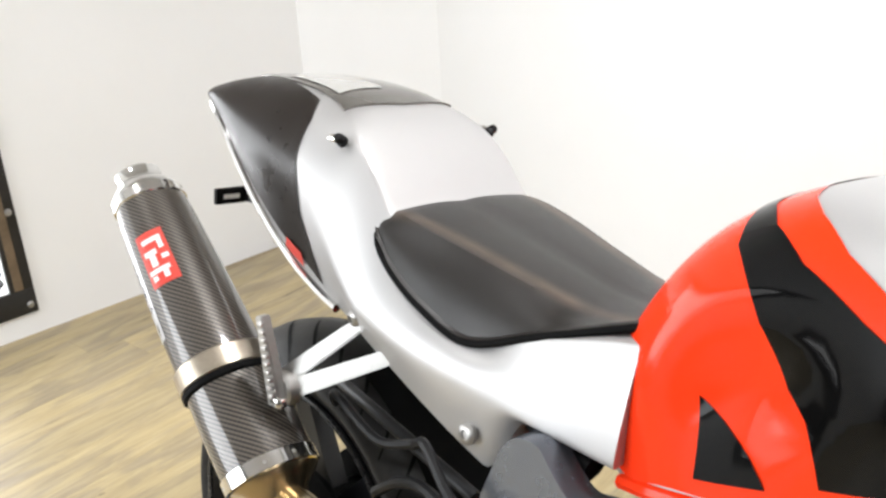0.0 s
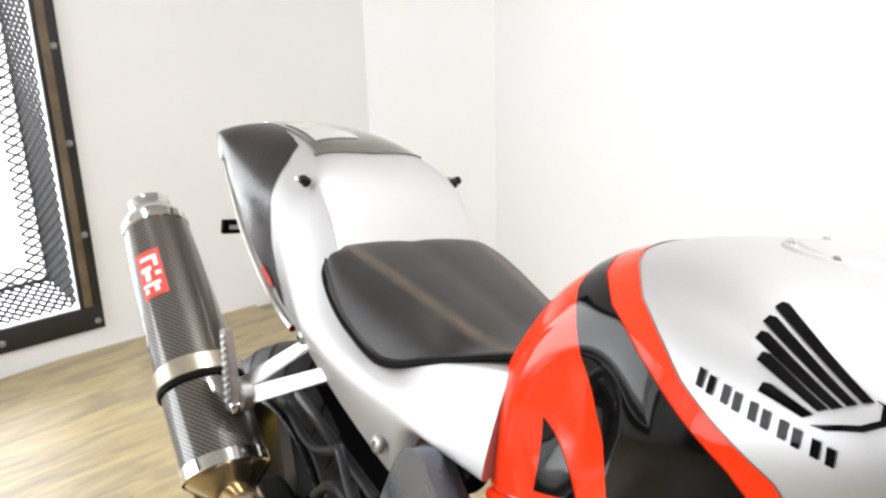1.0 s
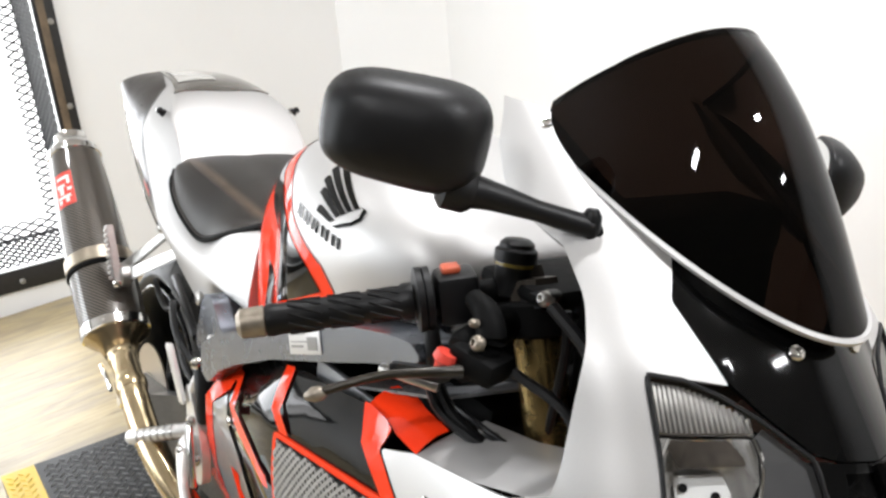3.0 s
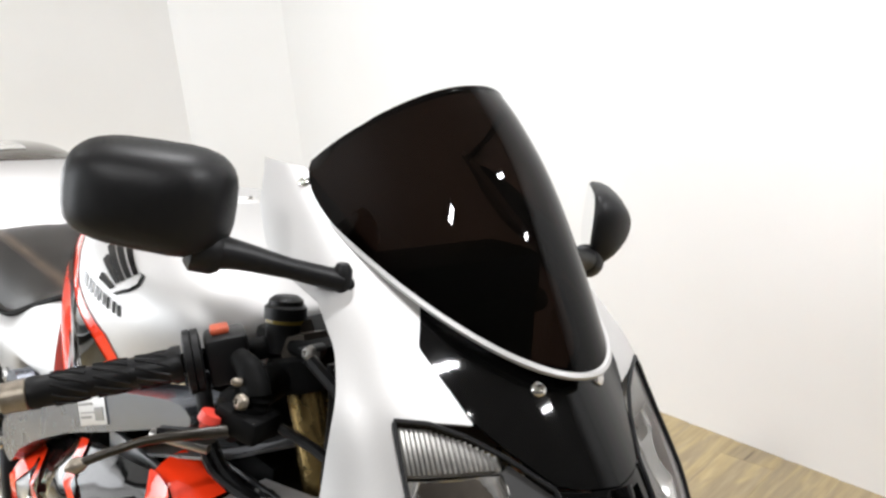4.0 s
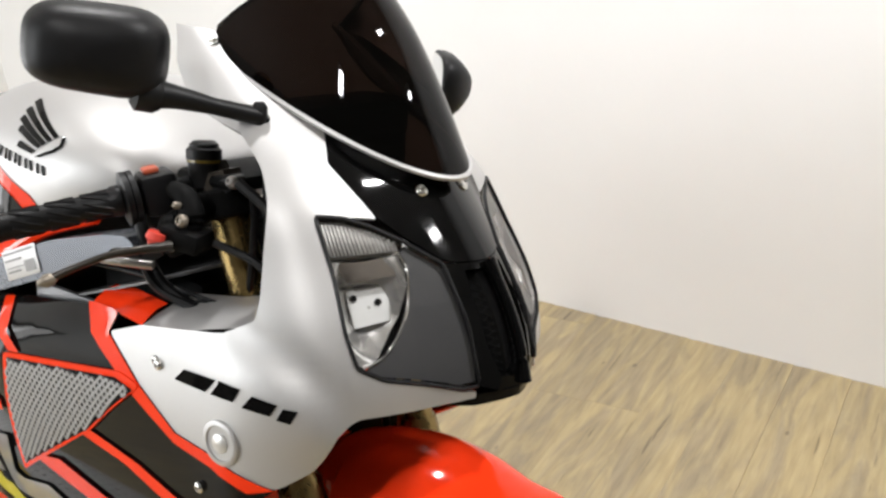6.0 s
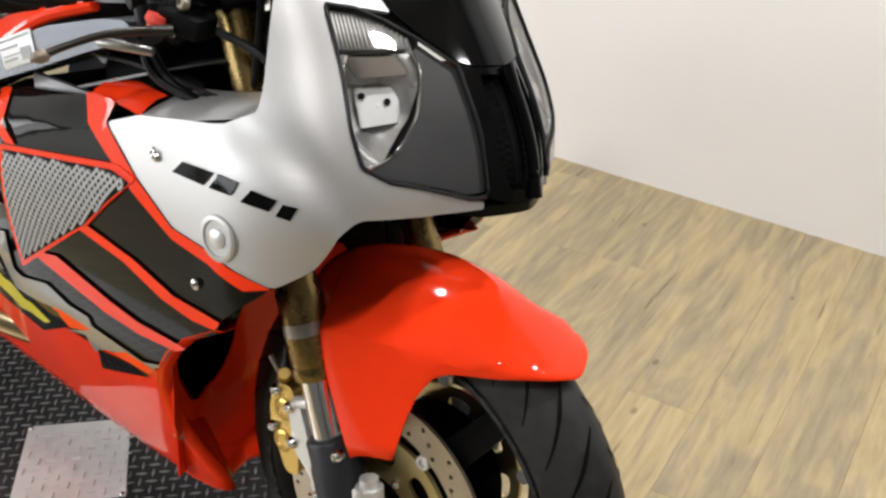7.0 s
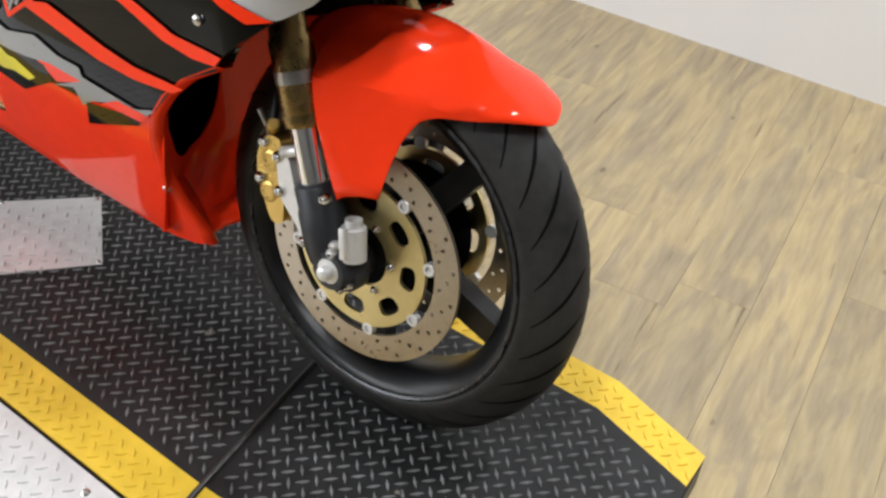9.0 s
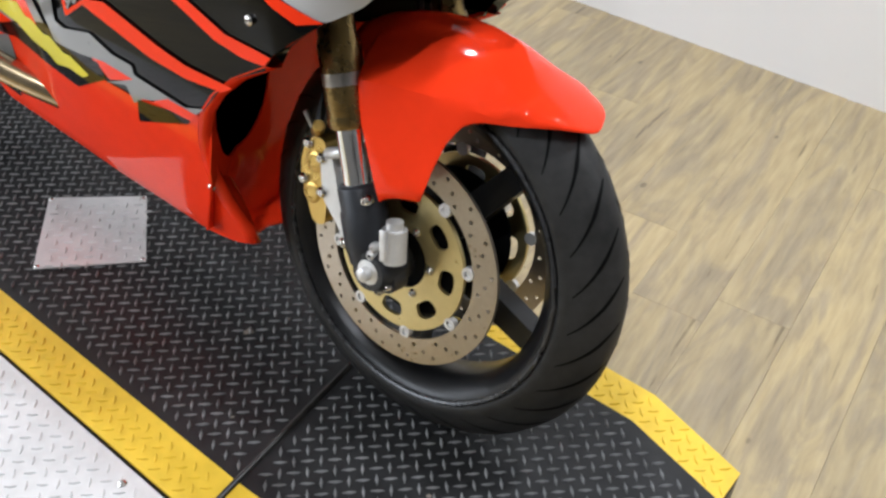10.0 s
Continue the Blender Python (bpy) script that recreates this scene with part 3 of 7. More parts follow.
clear = lambda x, y: abs(x - hinge_x(y)) > 0.016 and x < front_x(y) and x > TX0 + 0.015
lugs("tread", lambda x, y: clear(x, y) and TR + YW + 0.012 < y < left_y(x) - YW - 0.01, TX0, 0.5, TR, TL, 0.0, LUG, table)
lugs("yellow_tread", lambda x, y: clear(x, y) and (TR + 0.012 + 0.06 * max(0, x) < y < TR + YW - 0.012 or left_y(x) - YW + 0.014 < y < left_y(x) - 0.012), TX0, 0.5, TR + 0.014, TL, -0.0008, MAT_YELLOW, table, 0.0195)

# aluminium tread plates: one let into the mat, one as the side wing with a rounded end
plate = thing("tread_plate", "aluminium diamond tread plate lying on the black mat", "metal plate")
quad = [(-0.573, -0.063), (-0.704, -0.209), (-0.868, -0.07), (-0.733, 0.06)]
part("sheet", prism(quad, 0.0025, 0.006, 0.0008), TREAD, plate)
e1, e2 = (Vector(quad[1]) - Vector(quad[0])), (Vector(quad[3]) - Vector(quad[0]))


def in_quad(x, y):
    d = Vector((x, y)) - Vector(quad[0])
    u, v = d.dot(e1) / e1.length_squared, d.dot(e2) / e2.length_squared
    return 0.04 < u < 0.96 and 0.03 < v < 0.97


lugs("tread_relief", in_quad, -1.0, -0.55, -0.25, 0.18, 0.006, TREAD, plate, 0.022, 0.0105)
for q in quad:
    c = Vector(q) * 0.94 + (Vector(quad[0]) + Vector(quad[2])) * 0.03
    bolt(plate, (c.x, c.y, 0.006), (0, 0, 1), 0.005, 0.002, CHROME, "rivet")

wing = thing("side_wing", "aluminium tread plate wing along the lift table", "metal plate")
edge_pts = [(-1.75, TR - 0.006), (-0.125, TR - 0.006), (-0.14, TR - 0.035), (-0.19, TR - 0.09), (-0.26, TR - 0.145), (-0.37, TR - 0.2), (-0.5, TR - 0.23), (-1.75, TR - 0.23)]
part("sheet", prism(edge_pts, -0.045, -0.002, 0.002), TREAD, wing)
lugs("tread_relief", lambda x, y: y < TR - 0.022 and y > TR - 0.215 and (x < -0.5 or (x + 0.5) ** 2 / 0.33 ** 2 + (y - TR) ** 2 / 0.215 ** 2 < 1) and x > -1.72, -1.75, -0.1, TR - 0.23, TR, -0.002, TREAD, wing, 0.022, 0.0105)
bolt(wing, (-0.205, -0.382, -0.002), (0, 0, 1), 0.007, 0.003, CHROME, "rivet")
part("bracket", box((-1.7, TR - 0.2, FLOOR - 0.01), (-0.45, TR - 0.1, -0.045), 0.004), STEEL, wing, "black steel bracket under the wing")

# pale scuffs ground into the mat
SCUFF = surface("pale_scuff", (0.16, 0.14, 0.115), 0.6, 0, 0, 0.5, 200)
rnd = random.Random(11)
for x, y, r in ((-0.302, -0.059, 0.013), (0.158, -0.168, 0.016), (-0.401, -0.186, 0.007), (-0.274, 0.006, 0.006), (0.142, -0.112, 0.007), (-0.18, -0.2, 0.005), (0.05, -0.24, 0.006), (0.22, -0.06, 0.006)):
    bm = bmesh.new()
    bm.faces.new([bm.verts.new((x + r * rnd.uniform(0.35, 1) * math.cos(k * math.tau / 11), y + r * rnd.uniform(0.3, 0.8) * math.sin(k * math.tau / 11), 0.0012)) for k in range(11)])
    part("scuff", bm, SCUFF, table)
# ---- the motorcycle's body surfaces, in its own upright axes: x forward from the front axle, y to its left, z up from the table ----
SKIN_W = [(0.14, 0.05), (0.165, 0.09), (0.20, 0.11), (0.26, 0.138), (0.34, 0.172), (0.42, 0.202), (0.52, 0.226), (0.60, 0.238), (0.68, 0.240), (0.74, 0.235), (0.80, 0.224), (0.86, 0.21), (0.912, 0.2), (0.96, 0.182), (1.0, 0.162), (1.07, 0.14), (1.12, 0.13)]
SKIN_X = [(0.6, 0.098), (0.66, 0.104), (0.70, 0.113), (0.75, 0.110), (0.80, 0.092), (0.85, 0.062), (0.90, 0.024), (0.926, 0.004), (0.985, -0.055), (1.067, -0.18), (1.12, -0.26)]
SKIN_L = [(0.6, 0.22), (0.75, 0.22), (0.85, 0.20), (0.912, 0.17), (0.985, 0.16), (1.067, 0.12), (1.12, 0.11)]


FOLD = [(0.17, 0.745), (0.30, 0.722), (0.42, 0.690), (0.50, 0.665), (0.56, 0.625), (0.65, 0.58)]


NOSE_TURN = [(0, 0), (0.1, 0.082), (0.2, 0.170), (0.3, 0.270), (0.4, 0.385), (0.5, 0.50), (0.6, 0.602), (0.7, 0.70), (1.0, 1.0)]
HOLLOW = [(0.56, 0.708), (0.586, 0.723), (0.651, 0.75), (0.746, 0.773), (0.929, 0.793), (1.2, 0.80)]


def skin(s, z):
    """The front fairing's right flank: s from 0 at the nose's middle over 1 where the flank begins, then metres to the rear."""
    w, x, n = lerp(SKIN_W, z), lerp(SKIN_X, z), lerp(SKIN_L, z)
    back = max(0.0, s - 1)
    a = lerp(NOSE_TURN, min(1.0, abs(s))) * math.pi / 2 * (1 if s >= 0 else -1)
    c, d = math.cos(a), math.sin(a)
    # the nose is a blunt wedge, and a hollow runs from the lamp's foot to the rear
    e = abs(s)
    k = min(1.0, max(0.0, (abs(a) / (math.pi / 2) - 0.28) / 0.45))
    p = 1.42 + 0.58 * k * k * (3 - 2 * k)
    r = (abs(c) ** p + abs(d) ** p) ** (-1 / p)
    if 0.5 < e < 1.25 and 0.6 < z < 0.86:
        line = lerp(HOLLOW, e)
        part_in = min(1.0, max(0.0, (e - 0.56) / 0.08)) * min(1.0, max(0.0, (1.12 - e) / 0.2))
        r *= 1 - part_in * (0.024 * math.exp(-((z - line) / 0.022) ** 2) - 0.012 * math.exp(-((z - line + 0.045) / 0.03) ** 2))
    taper = 1 - 0.12 * max(0.0, back - 0.45) / 0.3
    # the upper edge of the side fairing folds inwards
    fold = 0.85 * max(0.0, z - lerp(FOLD, back)) * min(1.0, max(0.0, (back - 0.17) / 0.06)) if z < 0.80 else 0.0
    return (x - n * (1 - c * r) - back, -w * d * r * taper + fold, z)


TANK_T = [(-0.90, 0.818), (-0.88, 0.858), (-0.86, 0.889), (-0.83, 0.924), (-0.78, 0.961), (-0.72, 0.987), (-0.65, 1.0), (-0.58, 1.003), (-0.5, 0.997), (-0.42, 0.978), (-0.36, 0.953), (-0.32, 0.92)]
TANK_B = [(-0.93, 0.70), (-0.86, 0.672), (-0.80, 0.69), (-0.75, 0.706), (-0.66, 0.745), (-0.57, 0.785), (-0.5, 0.82), (-0.43, 0.85), (-0.36, 0.86), (-0.32, 0.865)]
TANK_W = [(-0.90, 0.105), (-0.88, 0.122), (-0.84, 0.145), (-0.78, 0.168), (-0.72, 0.188), (-0.64, 0.206), (-0.56, 0.216), (-0.46, 0.213), (-0.40, 0.196), (-0.35, 0.165), (-0.32, 0.12)]


def tank(x, q):
    """The tank's skin: q from 0 at the right lower edge over 1 on top to 2 at the left lower edge."""
    w, t, b = lerp(TANK_W, x), lerp(TANK_T, x), lerp(TANK_B, x)
    f = q if q <= 1 else 2 - q
    a = f * math.pi / 2
    u, v = max(0.0, math.cos(a)) ** 0.62, max(0.0, math.sin(a)) ** 0.62
    y = w * u * (1 - 0.10 * (1 - v) ** 2)
    # the hollow for the rider's knee
    y -= 0.026 * math.exp(-((x + 0.735) / 0.08) ** 2 - ((v - 0.38) / 0.28) ** 2)
    return (x, -y if q <= 1 else y, b + (t - b) * v)


TAIL_T = [(-1.67, 0.935), (-1.64, 0.953), (-1.58, 0.968), (-1.48, 0.976), (-1.40, 0.974), (-1.345, 0.962), (-1.30, 0.938), (-1.25, 0.895), (-1.21, 0.848), (-1.16, 0.812), (-1.05, 0.765), (-0.97, 0.785), (-0.9, 0.805), (-0.85, 0.815)]
TAIL_B = [(-1.67, 0.925), (-1.62, 0.91), (-1.586, 0.888), (-1.513, 0.828), (-1.412, 0.764), (-1.328, 0.733), (-1.266, 0.719), (-1.02, 0.620), (-1.008, 0.626), (-0.972, 0.69), (-0.85, 0.686)]
TAIL_C = [(-1.40, 0.80), (-1.27, 0.764), (-1.14, 0.727), (-0.985, 0.704), (-0.93, 0.697), (-0.85, 0.693)]
TAIL_W = [(-1.67, 0.10), (-1.64, 0.119), (-1.58, 0.134), (-1.48, 0.147), (-1.40, 0.154), (-1.30, 0.162), (-1.2, 0.165), (-1.1, 0.163), (-1.0, 0.155), (-0.93, 0.147), (-0.87, 0.141), (-0.85, 0.14)]


def tail(x, q):
    """The tail's skin: q from 0 at the right lower edge over 1 on top to 2 on the left."""
    w, t, b, c = lerp(TAIL_W, x), lerp(TAIL_T, x), lerp(TAIL_B, x), lerp(TAIL_C, x)
    f = q if q <= 1 else 2 - q
    a = f * math.pi / 2
    k = 0.5 + 0.15 * min(1, max(0, (-1.2 - x) / 0.2))
    u, v = max(0.0, math.cos(a)) ** k, max(0.0, math.sin(a)) ** k
    y, z = w * u * (0.84 + 0.16 * min(1, v * 1.6)), b + (t - b) * v
    # ahead of the hump the flank is two flat faces that meet in a crease
    g = min(1.0, max(0.0, (x + 1.36) / 0.14))
    if g:
        e = lerp([(-1.29, 0.86), (-1.235, 0.77), (-1.14, 0.78), (-1.04, 0.85), (-0.85, 0.88)], x)
        pts = [(0.0, 0.89, b), (0.28, 1.0, c), (0.72, e, t - 0.012), (0.78, e - 0.06, t - 0.003), (1.0, 0.0, t)]
        fy, fz = w * lerp([(p[0], p[1]) for p in pts], f), lerp([(p[0], p[2]) for p in pts], f)
        y, z = y + (fy - y) * g, z + (fz - z) * g
    return (x, -y if q <= 1 else y, z)


SCREEN_C = [(0.0, 0.016), (0.3, -0.028), (0.6, -0.075), (0.85, -0.122), (1.0, -0.152)]
SCREEN_Z = [(0.0, 0.941), (0.3, 1.017), (0.6, 1.087), (0.85, 1.138), (1.0, 1.163)]


def screen(a, v):
    """The windscreen: a from -1 on the right to 1 on the left, v from 0 at its foot to 1 on top."""
    cx, cz = lerp(SCREEN_C, v), lerp(SCREEN_Z, v)
    g = 1 - math.cos(a * radians(84))
    end_x, end_z, end_y = -0.243 - 0.012 * v, 1.06 + 0.028 * v, 0.121 - 0.021 * v
    bub = 0.014 * v * (1 - v * 0.4) * math.exp(-(a / 0.48) ** 4)
    p = g / (1 - math.cos(radians(84)))
    return (cx + (end_x - cx) * p + bub * 0.9, end_y * math.sin(a * radians(84)) / math.sin(radians(84)), cz + (end_z - cz) * p ** 1.05 + bub * 0.5)
# ---- motorcycle ----
LEAN_LEFT = 11.02
bike = thing("motorcycle", "silver, red and black sport motorcycle leaning on its side stand", "motorcycle", m=pose(0, 0, 0.0011, -LEAN_LEFT, 0, 0))


def skin_n(s, z, fn=skin):
    e = 1e-3
    n = (Vector(fn(s + e, z)) - Vector(fn(s - e, z))).cross(Vector(fn(s, z + e)) - Vector(fn(s, z - e)))
    return n.normalized()


def mirrored(bm):
    bmesh.ops.scale(bm, vec=(1, -1, 1), verts=bm.verts)
    bmesh.ops.reverse_faces(bm, faces=bm.faces)
    return bm


SKIN_SIGN = 1 if skin_n(1.2, 0.6).y < 0 else -1


def skin_sheet(poly, lift=0.0, thick=0.004, r=0.004, cell=(0.05, 0.025)):
    return sheet(poly, skin, cell, thick * SKIN_SIGN, r, lift * SKIN_SIGN)


def both(name, poly, material, lift=0.0, thick=0.004, r=0.004, parent=None, label="", cell=(0.05, 0.025)):
    a = part(name, skin_sheet(poly, lift, thick, r, cell), material, parent or bike, label)
    b = part(name, mirrored(skin_sheet(poly, lift, thick, r, cell)), material, parent or bike, label)
    return a, b


# upper cowl
COWL = [(1.19, 0.747), (1.131, 0.767), (1.053, 0.779, 0.02), (0.93, 0.797), (0.852, 0.808, 0.03), (0.822, 0.833), (0.782, 0.88), (0.733, 0.926), (0.716, 0.953, 0.03), (0.765, 0.984), (0.95, 1.003, 0.02), (1.0, 1.018, 0.02), (0.965, 1.05), (0.8, 1.09), (0.6, 1.084, 0.006),
        (0.50, 1.03), (0.418, 0.987), (0.464, 0.957), (0.372, 0.903), (0.577, 0.912, 0.012), (0.575, 0.845), (0.572, 0.79), (0.556, 0.767, 0.02), (0.474, 0.751), (0.381, 0.742), (0.245, 0.729), (0.2, 0.728), (0.2, 0.721), (0.381, 0.716, 0.02), (0.559, 0.718, 0.04), (0.607, 0.70), (0.642, 0.664, 0.04), (0.768, 0.633, 0.03), (0.915, 0.645), (1.061, 0.661), (1.131, 0.699)]
both("upper_cowl", COWL, SILVER, 0.0, 0.006, 0.006, label="silver upper fairing panel", cell=(0.022, 0.009))
# folded lower lip of the cowl under the lamp
both("cowl_lip", [(0.0, 0.7225), (0.19, 0.7225), (0.285, 0.733), (0.28, 0.714), (0.2, 0.710), (0.0, 0.711)], BLACK, -0.004, 0.03, label="black lower lip of the nose")
# black nose panel and the intake
both("nose_panel", [(-0.002, 0.938), (0.172, 0.948), (0.418, 0.987), (0.462, 0.957), (0.37, 0.905), (0.3, 0.884), (0.2, 0.861), (0.138, 0.857), (-0.002, 0.856)], BLACK, 0.0, 0.006, label="gloss black nose panel")
both("intake_surround", [(0.0, 0.855), (0.122, 0.8555), (0.198, 0.857), (0.189, 0.80), (0.187, 0.733), (0.10, 0.723), (0.0, 0.723), (0.0, 0.735), (0.10, 0.739), (0.138, 0.775), (0.137, 0.82), (0.126, 0.849), (0.0, 0.849)], BLACK, -0.001, 0.03, label="black intake surround")
strut = [Vector(skin(0.0, 0.728 + 0.127 * k / 6)) + Vector((0.001, 0, 0)) for k in range(7)]
part("intake_strut", tube(strut, [0.009] + [0.0065] * 5 + [0.009], 12, 3), BLACK, bike, "gloss black upright in the intake")
part("intake_mesh", sheet([(-0.1, 0.73), (0.1, 0.73), (0.1, 0.85), (-0.1, 0.85)], skin, (0.02, 0.01), 0, 0, -0.022 * SKIN_SIGN), MATT_BLACK, bike, "black intake mesh")
for side in (1, -1):
    for k in range(13):
        for sgn in (1, -1):
            p, q = Vector(skin(side * 0.135, 0.745 + 0.008 * k)), Vector(skin(side * 0.04, 0.745 + 0.008 * k + 0.014 * sgn))
            if 0.738 < q.z < 0.85:
                part("intake_wire", rod(p - Vector((0.016, 0, 0)), q - Vector((0.016, 0, 0)), 0.0009, 5), MATT_BLACK, bike)

# head lamps
LAMP = [(0.576, 0.910), (0.486, 0.907), (0.405, 0.8965), (0.312, 0.880), (0.205, 0.857), (0.193, 0.80), (0.190, 0.734), (0.245, 0.7325), (0.381, 0.745), (0.474, 0.754), (0.552, 0.769), (0.573, 0.803), (0.570, 0.854)]
for side in (1, -1):
    flip = (lambda bm: bm) if side == 1 else mirrored
    lamp = part("headlight", flip(skin_sheet([(u * 1.0, v) for u, v in LAMP], -0.052, -0.02, 0.008)), MATT_BLACK, bike, "headlight with clear outer lens and dark inner half")
    rim = [(u, v) for u, v in LAMP]
    part("seal", flip(tube([Vector(skin(u, v)) + skin_n(u, v) * 0.0005 * SKIN_SIGN for u, v in [Vector(p[:2]) for p in round_poly(LAMP, 0.01)] + [Vector(round_poly(LAMP, 0.01)[0])]], 0.0022, 6, 2)), PLASTIC, lamp, "black rubber seal")
    part("dark_mask", flip(skin_sheet([(0.311, 0.876), (0.207, 0.853), (0.196, 0.80), (0.194, 0.738), (0.25, 0.736), (0.381, 0.748), (0.474, 0.757), (0.535, 0.767), (0.519, 0.768), (0.469, 0.776), (0.423, 0.792), (0.374, 0.815), (0.342, 0.841), (0.331, 0.857), (0.338, 0.869)], -0.005, 0.002, 0.002)), surface("lamp_mask" if side == 1 else "lamp_mask_left", (0.055, 0.055, 0.056), 0.42, 0, 0, 0.1, 50, spec=0.3), lamp, "dark grey inner mask")
    part("mask_edge", flip(tube([Vector(skin(u, v)) - skin_n(u, v) * 0.004 * SKIN_SIGN for u, v in ((0.338, 0.869), (0.331, 0.857), (0.342, 0.841), (0.374, 0.815), (0.423, 0.792), (0.469, 0.776), (0.53, 0.767))], 0.0016, 6, 3)), CHROME, lamp, "bright edge of the reflector")
    c = Vector(skin(0.45, 0.828))
    n = skin_n(0.45, 0.828) * SKIN_SIGN
    BOWL = [(0.563, 0.869), (0.467, 0.870), (0.338, 0.869), (0.331, 0.857), (0.342, 0.841), (0.374, 0.815), (0.423, 0.792), (0.469, 0.776), (0.519, 0.768), (0.55, 0.772), (0.568, 0.804)]

    def bowl(u, v):
        d = 0.010 + 0.034 * max(0.0, 1 - ((u - 0.458) / 0.12) ** 2 - ((v - 0.825) / 0.055) ** 2)
        return tuple(Vector(skin(u, v)) - skin_n(u, v) * d * SKIN_SIGN)

    part("reflector", flip(sheet(BOWL, bowl, (0.008, 0.005), 0, 0.004)), LAMP_SILVER, lamp, "chrome reflector bowl")
    part("bulb", flip(lathe(c - n * 0.07, c - n * 0.03, [(0, 0.012), (0.5, 0.011), (0.8, 0.007), (1, 0.002)], 12)), ALLOY, lamp, "bulb with shade")
    # off-white patch stands for a bright reflection in the bowl
    part("inner_panel", flip(skin_sheet([(0.515, 0.846), (0.372, 0.848), (0.40, 0.812), (0.515, 0.808)], -0.030, 0.003, 0.002)), WHITE_DECAL, lamp, "pale patch painted for a white reflection in the bowl")
    for du, dv in ((0.495, 0.838), (0.42, 0.832)):
        q = Vector(skin(du, dv)) - skin_n(du, dv) * 0.0275 * SKIN_SIGN
        part("patch_dot", flip(lathe(q - skin_n(du, dv) * 0.002 * SKIN_SIGN, q, [(0, 0.0036), (1, 0.0036)], 10)), MATT_BLACK, lamp)
    part("shade_strip", flip(skin_sheet([(0.545, 0.868), (0.35, 0.868), (0.362, 0.852), (0.52, 0.850)], -0.012, 0.002, 0.002)), DARK_BRONZE, lamp, "dark strip above the reflector")
    part("indicator_back", flip(skin_sheet([(0.566, 0.9065), (0.486, 0.9045), (0.403, 0.8945), (0.322, 0.881), (0.325, 0.871), (0.43, 0.8715), (0.562, 0.8715)], -0.014, 0.002, 0.002)), LAMP_SILVER, lamp, "bright indicator reflector")
    for k in range(18):
        u = 0.557 - 0.0128 * k
        zt = float(np.interp(u, (0.32, 0.403, 0.486, 0.566), (0.879, 0.8935, 0.9035, 0.906)))
        part("lens_rib", flip(rod(Vector(skin(u, 0.8725)) - skin_n(u, 0.8725) * 0.007 * SKIN_SIGN, Vector(skin(u, zt)) - skin_n(u, zt) * 0.007 * SKIN_SIGN, 0.0023, 6)), ALLOY, lamp)
    lens = part("lens", flip(skin_sheet(LAMP, -0.001, 0, 0.008)), CLEAR, lamp, "clear glossy headlight cover")
    lens.visible_shadow = False

# windscreen
N_SCREEN = (Vector(screen(0.01, 0.5)) - Vector(screen(-0.01, 0.5))).cross(Vector(screen(0, 0.51)) - Vector(screen(0, 0.49)))
ss = 1 if N_SCREEN.x > 0 else -1
scr_poly = [(-1, 0.0), (-0.5, 0.0), (0, 0.0), (0.5, 0.0), (1, 0.0), (1, 0.96), (0.6, 1.0), (0, 1.0), (-0.6, 1.0), (-1, 0.96)]
scr = part("windscreen", sheet(scr_poly, screen, (0.04, 0.05), 0, 0.0, 0.002 * ss), SMOKE, bike, "dark smoked double-bubble windscreen")
part("screen_edge", tube([screen(-1 + 0.1 * k, 0.985) for k in range(21)], 0.0026, 6, 3), BLACK, scr, "dark rolled screen edge")
part("screen_trim", tube([Vector(screen(-0.98 + 0.098 * k, 0.0)) + Vector((0.003, 0, -0.001)) for k in range(21)], 0.0034, 6, 3), SILVER, bike, "silver trim along the screen's foot")
for u, v, r in ((0.15, 0.926, 0.009),):
    p, n = Vector(skin(u, v)), skin_n(u, v) * SKIN_SIGN
    bolt(bike, p, n, 0.0075, 0.005, CHROME)
    bolt(bike, (p.x, -p.y, p.z), (n.x, -n.y, n.z), 0.011, 0.005, CHROME)
for u, v in ((0.43, 0.992), (0.64, 1.072), (1.105, 0.735)):
    p, n = Vector(skin(u, v)), skin_n(u, v) * SKIN_SIGN
    bolt(bike, p, n, 0.006, 0.003, CHROME)

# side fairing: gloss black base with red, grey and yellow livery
SIDE = [(1.174, 0.77), (1.266, 0.757), (1.35, 0.743), (1.424, 0.731, 0.01), (1.576, 0.681), (1.668, 0.637, 0.02), (1.704, 0.602), (1.72, 0.56, 0.03), (1.765, 0.48), (1.76, 0.4), (1.6, 0.4), (1.45, 0.4), (1.3, 0.4), (1.14, 0.435), (1.07, 0.513), (0.95, 0.578), (0.768, 0.633), (0.915, 0.645), (1.061, 0.661), (1.131, 0.699), (1.192, 0.746)]
both("side_fairing", SIDE, BLACK, -0.001, 0.03, 0.004, label="gloss black side fairing with red stripes")
both("belly_pan", [(1.142, 0.435), (1.160, 0.39), (1.171, 0.34), (1.170, 0.30), (1.157, 0.262), (1.138, 0.236), (1.134, 0.206), (1.165, 0.191), (1.22, 0.176), (1.3, 0.16), (1.5, 0.152), (1.8, 0.15), (1.86, 0.2, 0.03), (1.86, 0.36), (1.77, 0.42), (1.6, 0.4), (1.45, 0.4), (1.3, 0.4)], RED, 0.0, 0.012, 0.006, label="red belly pan")
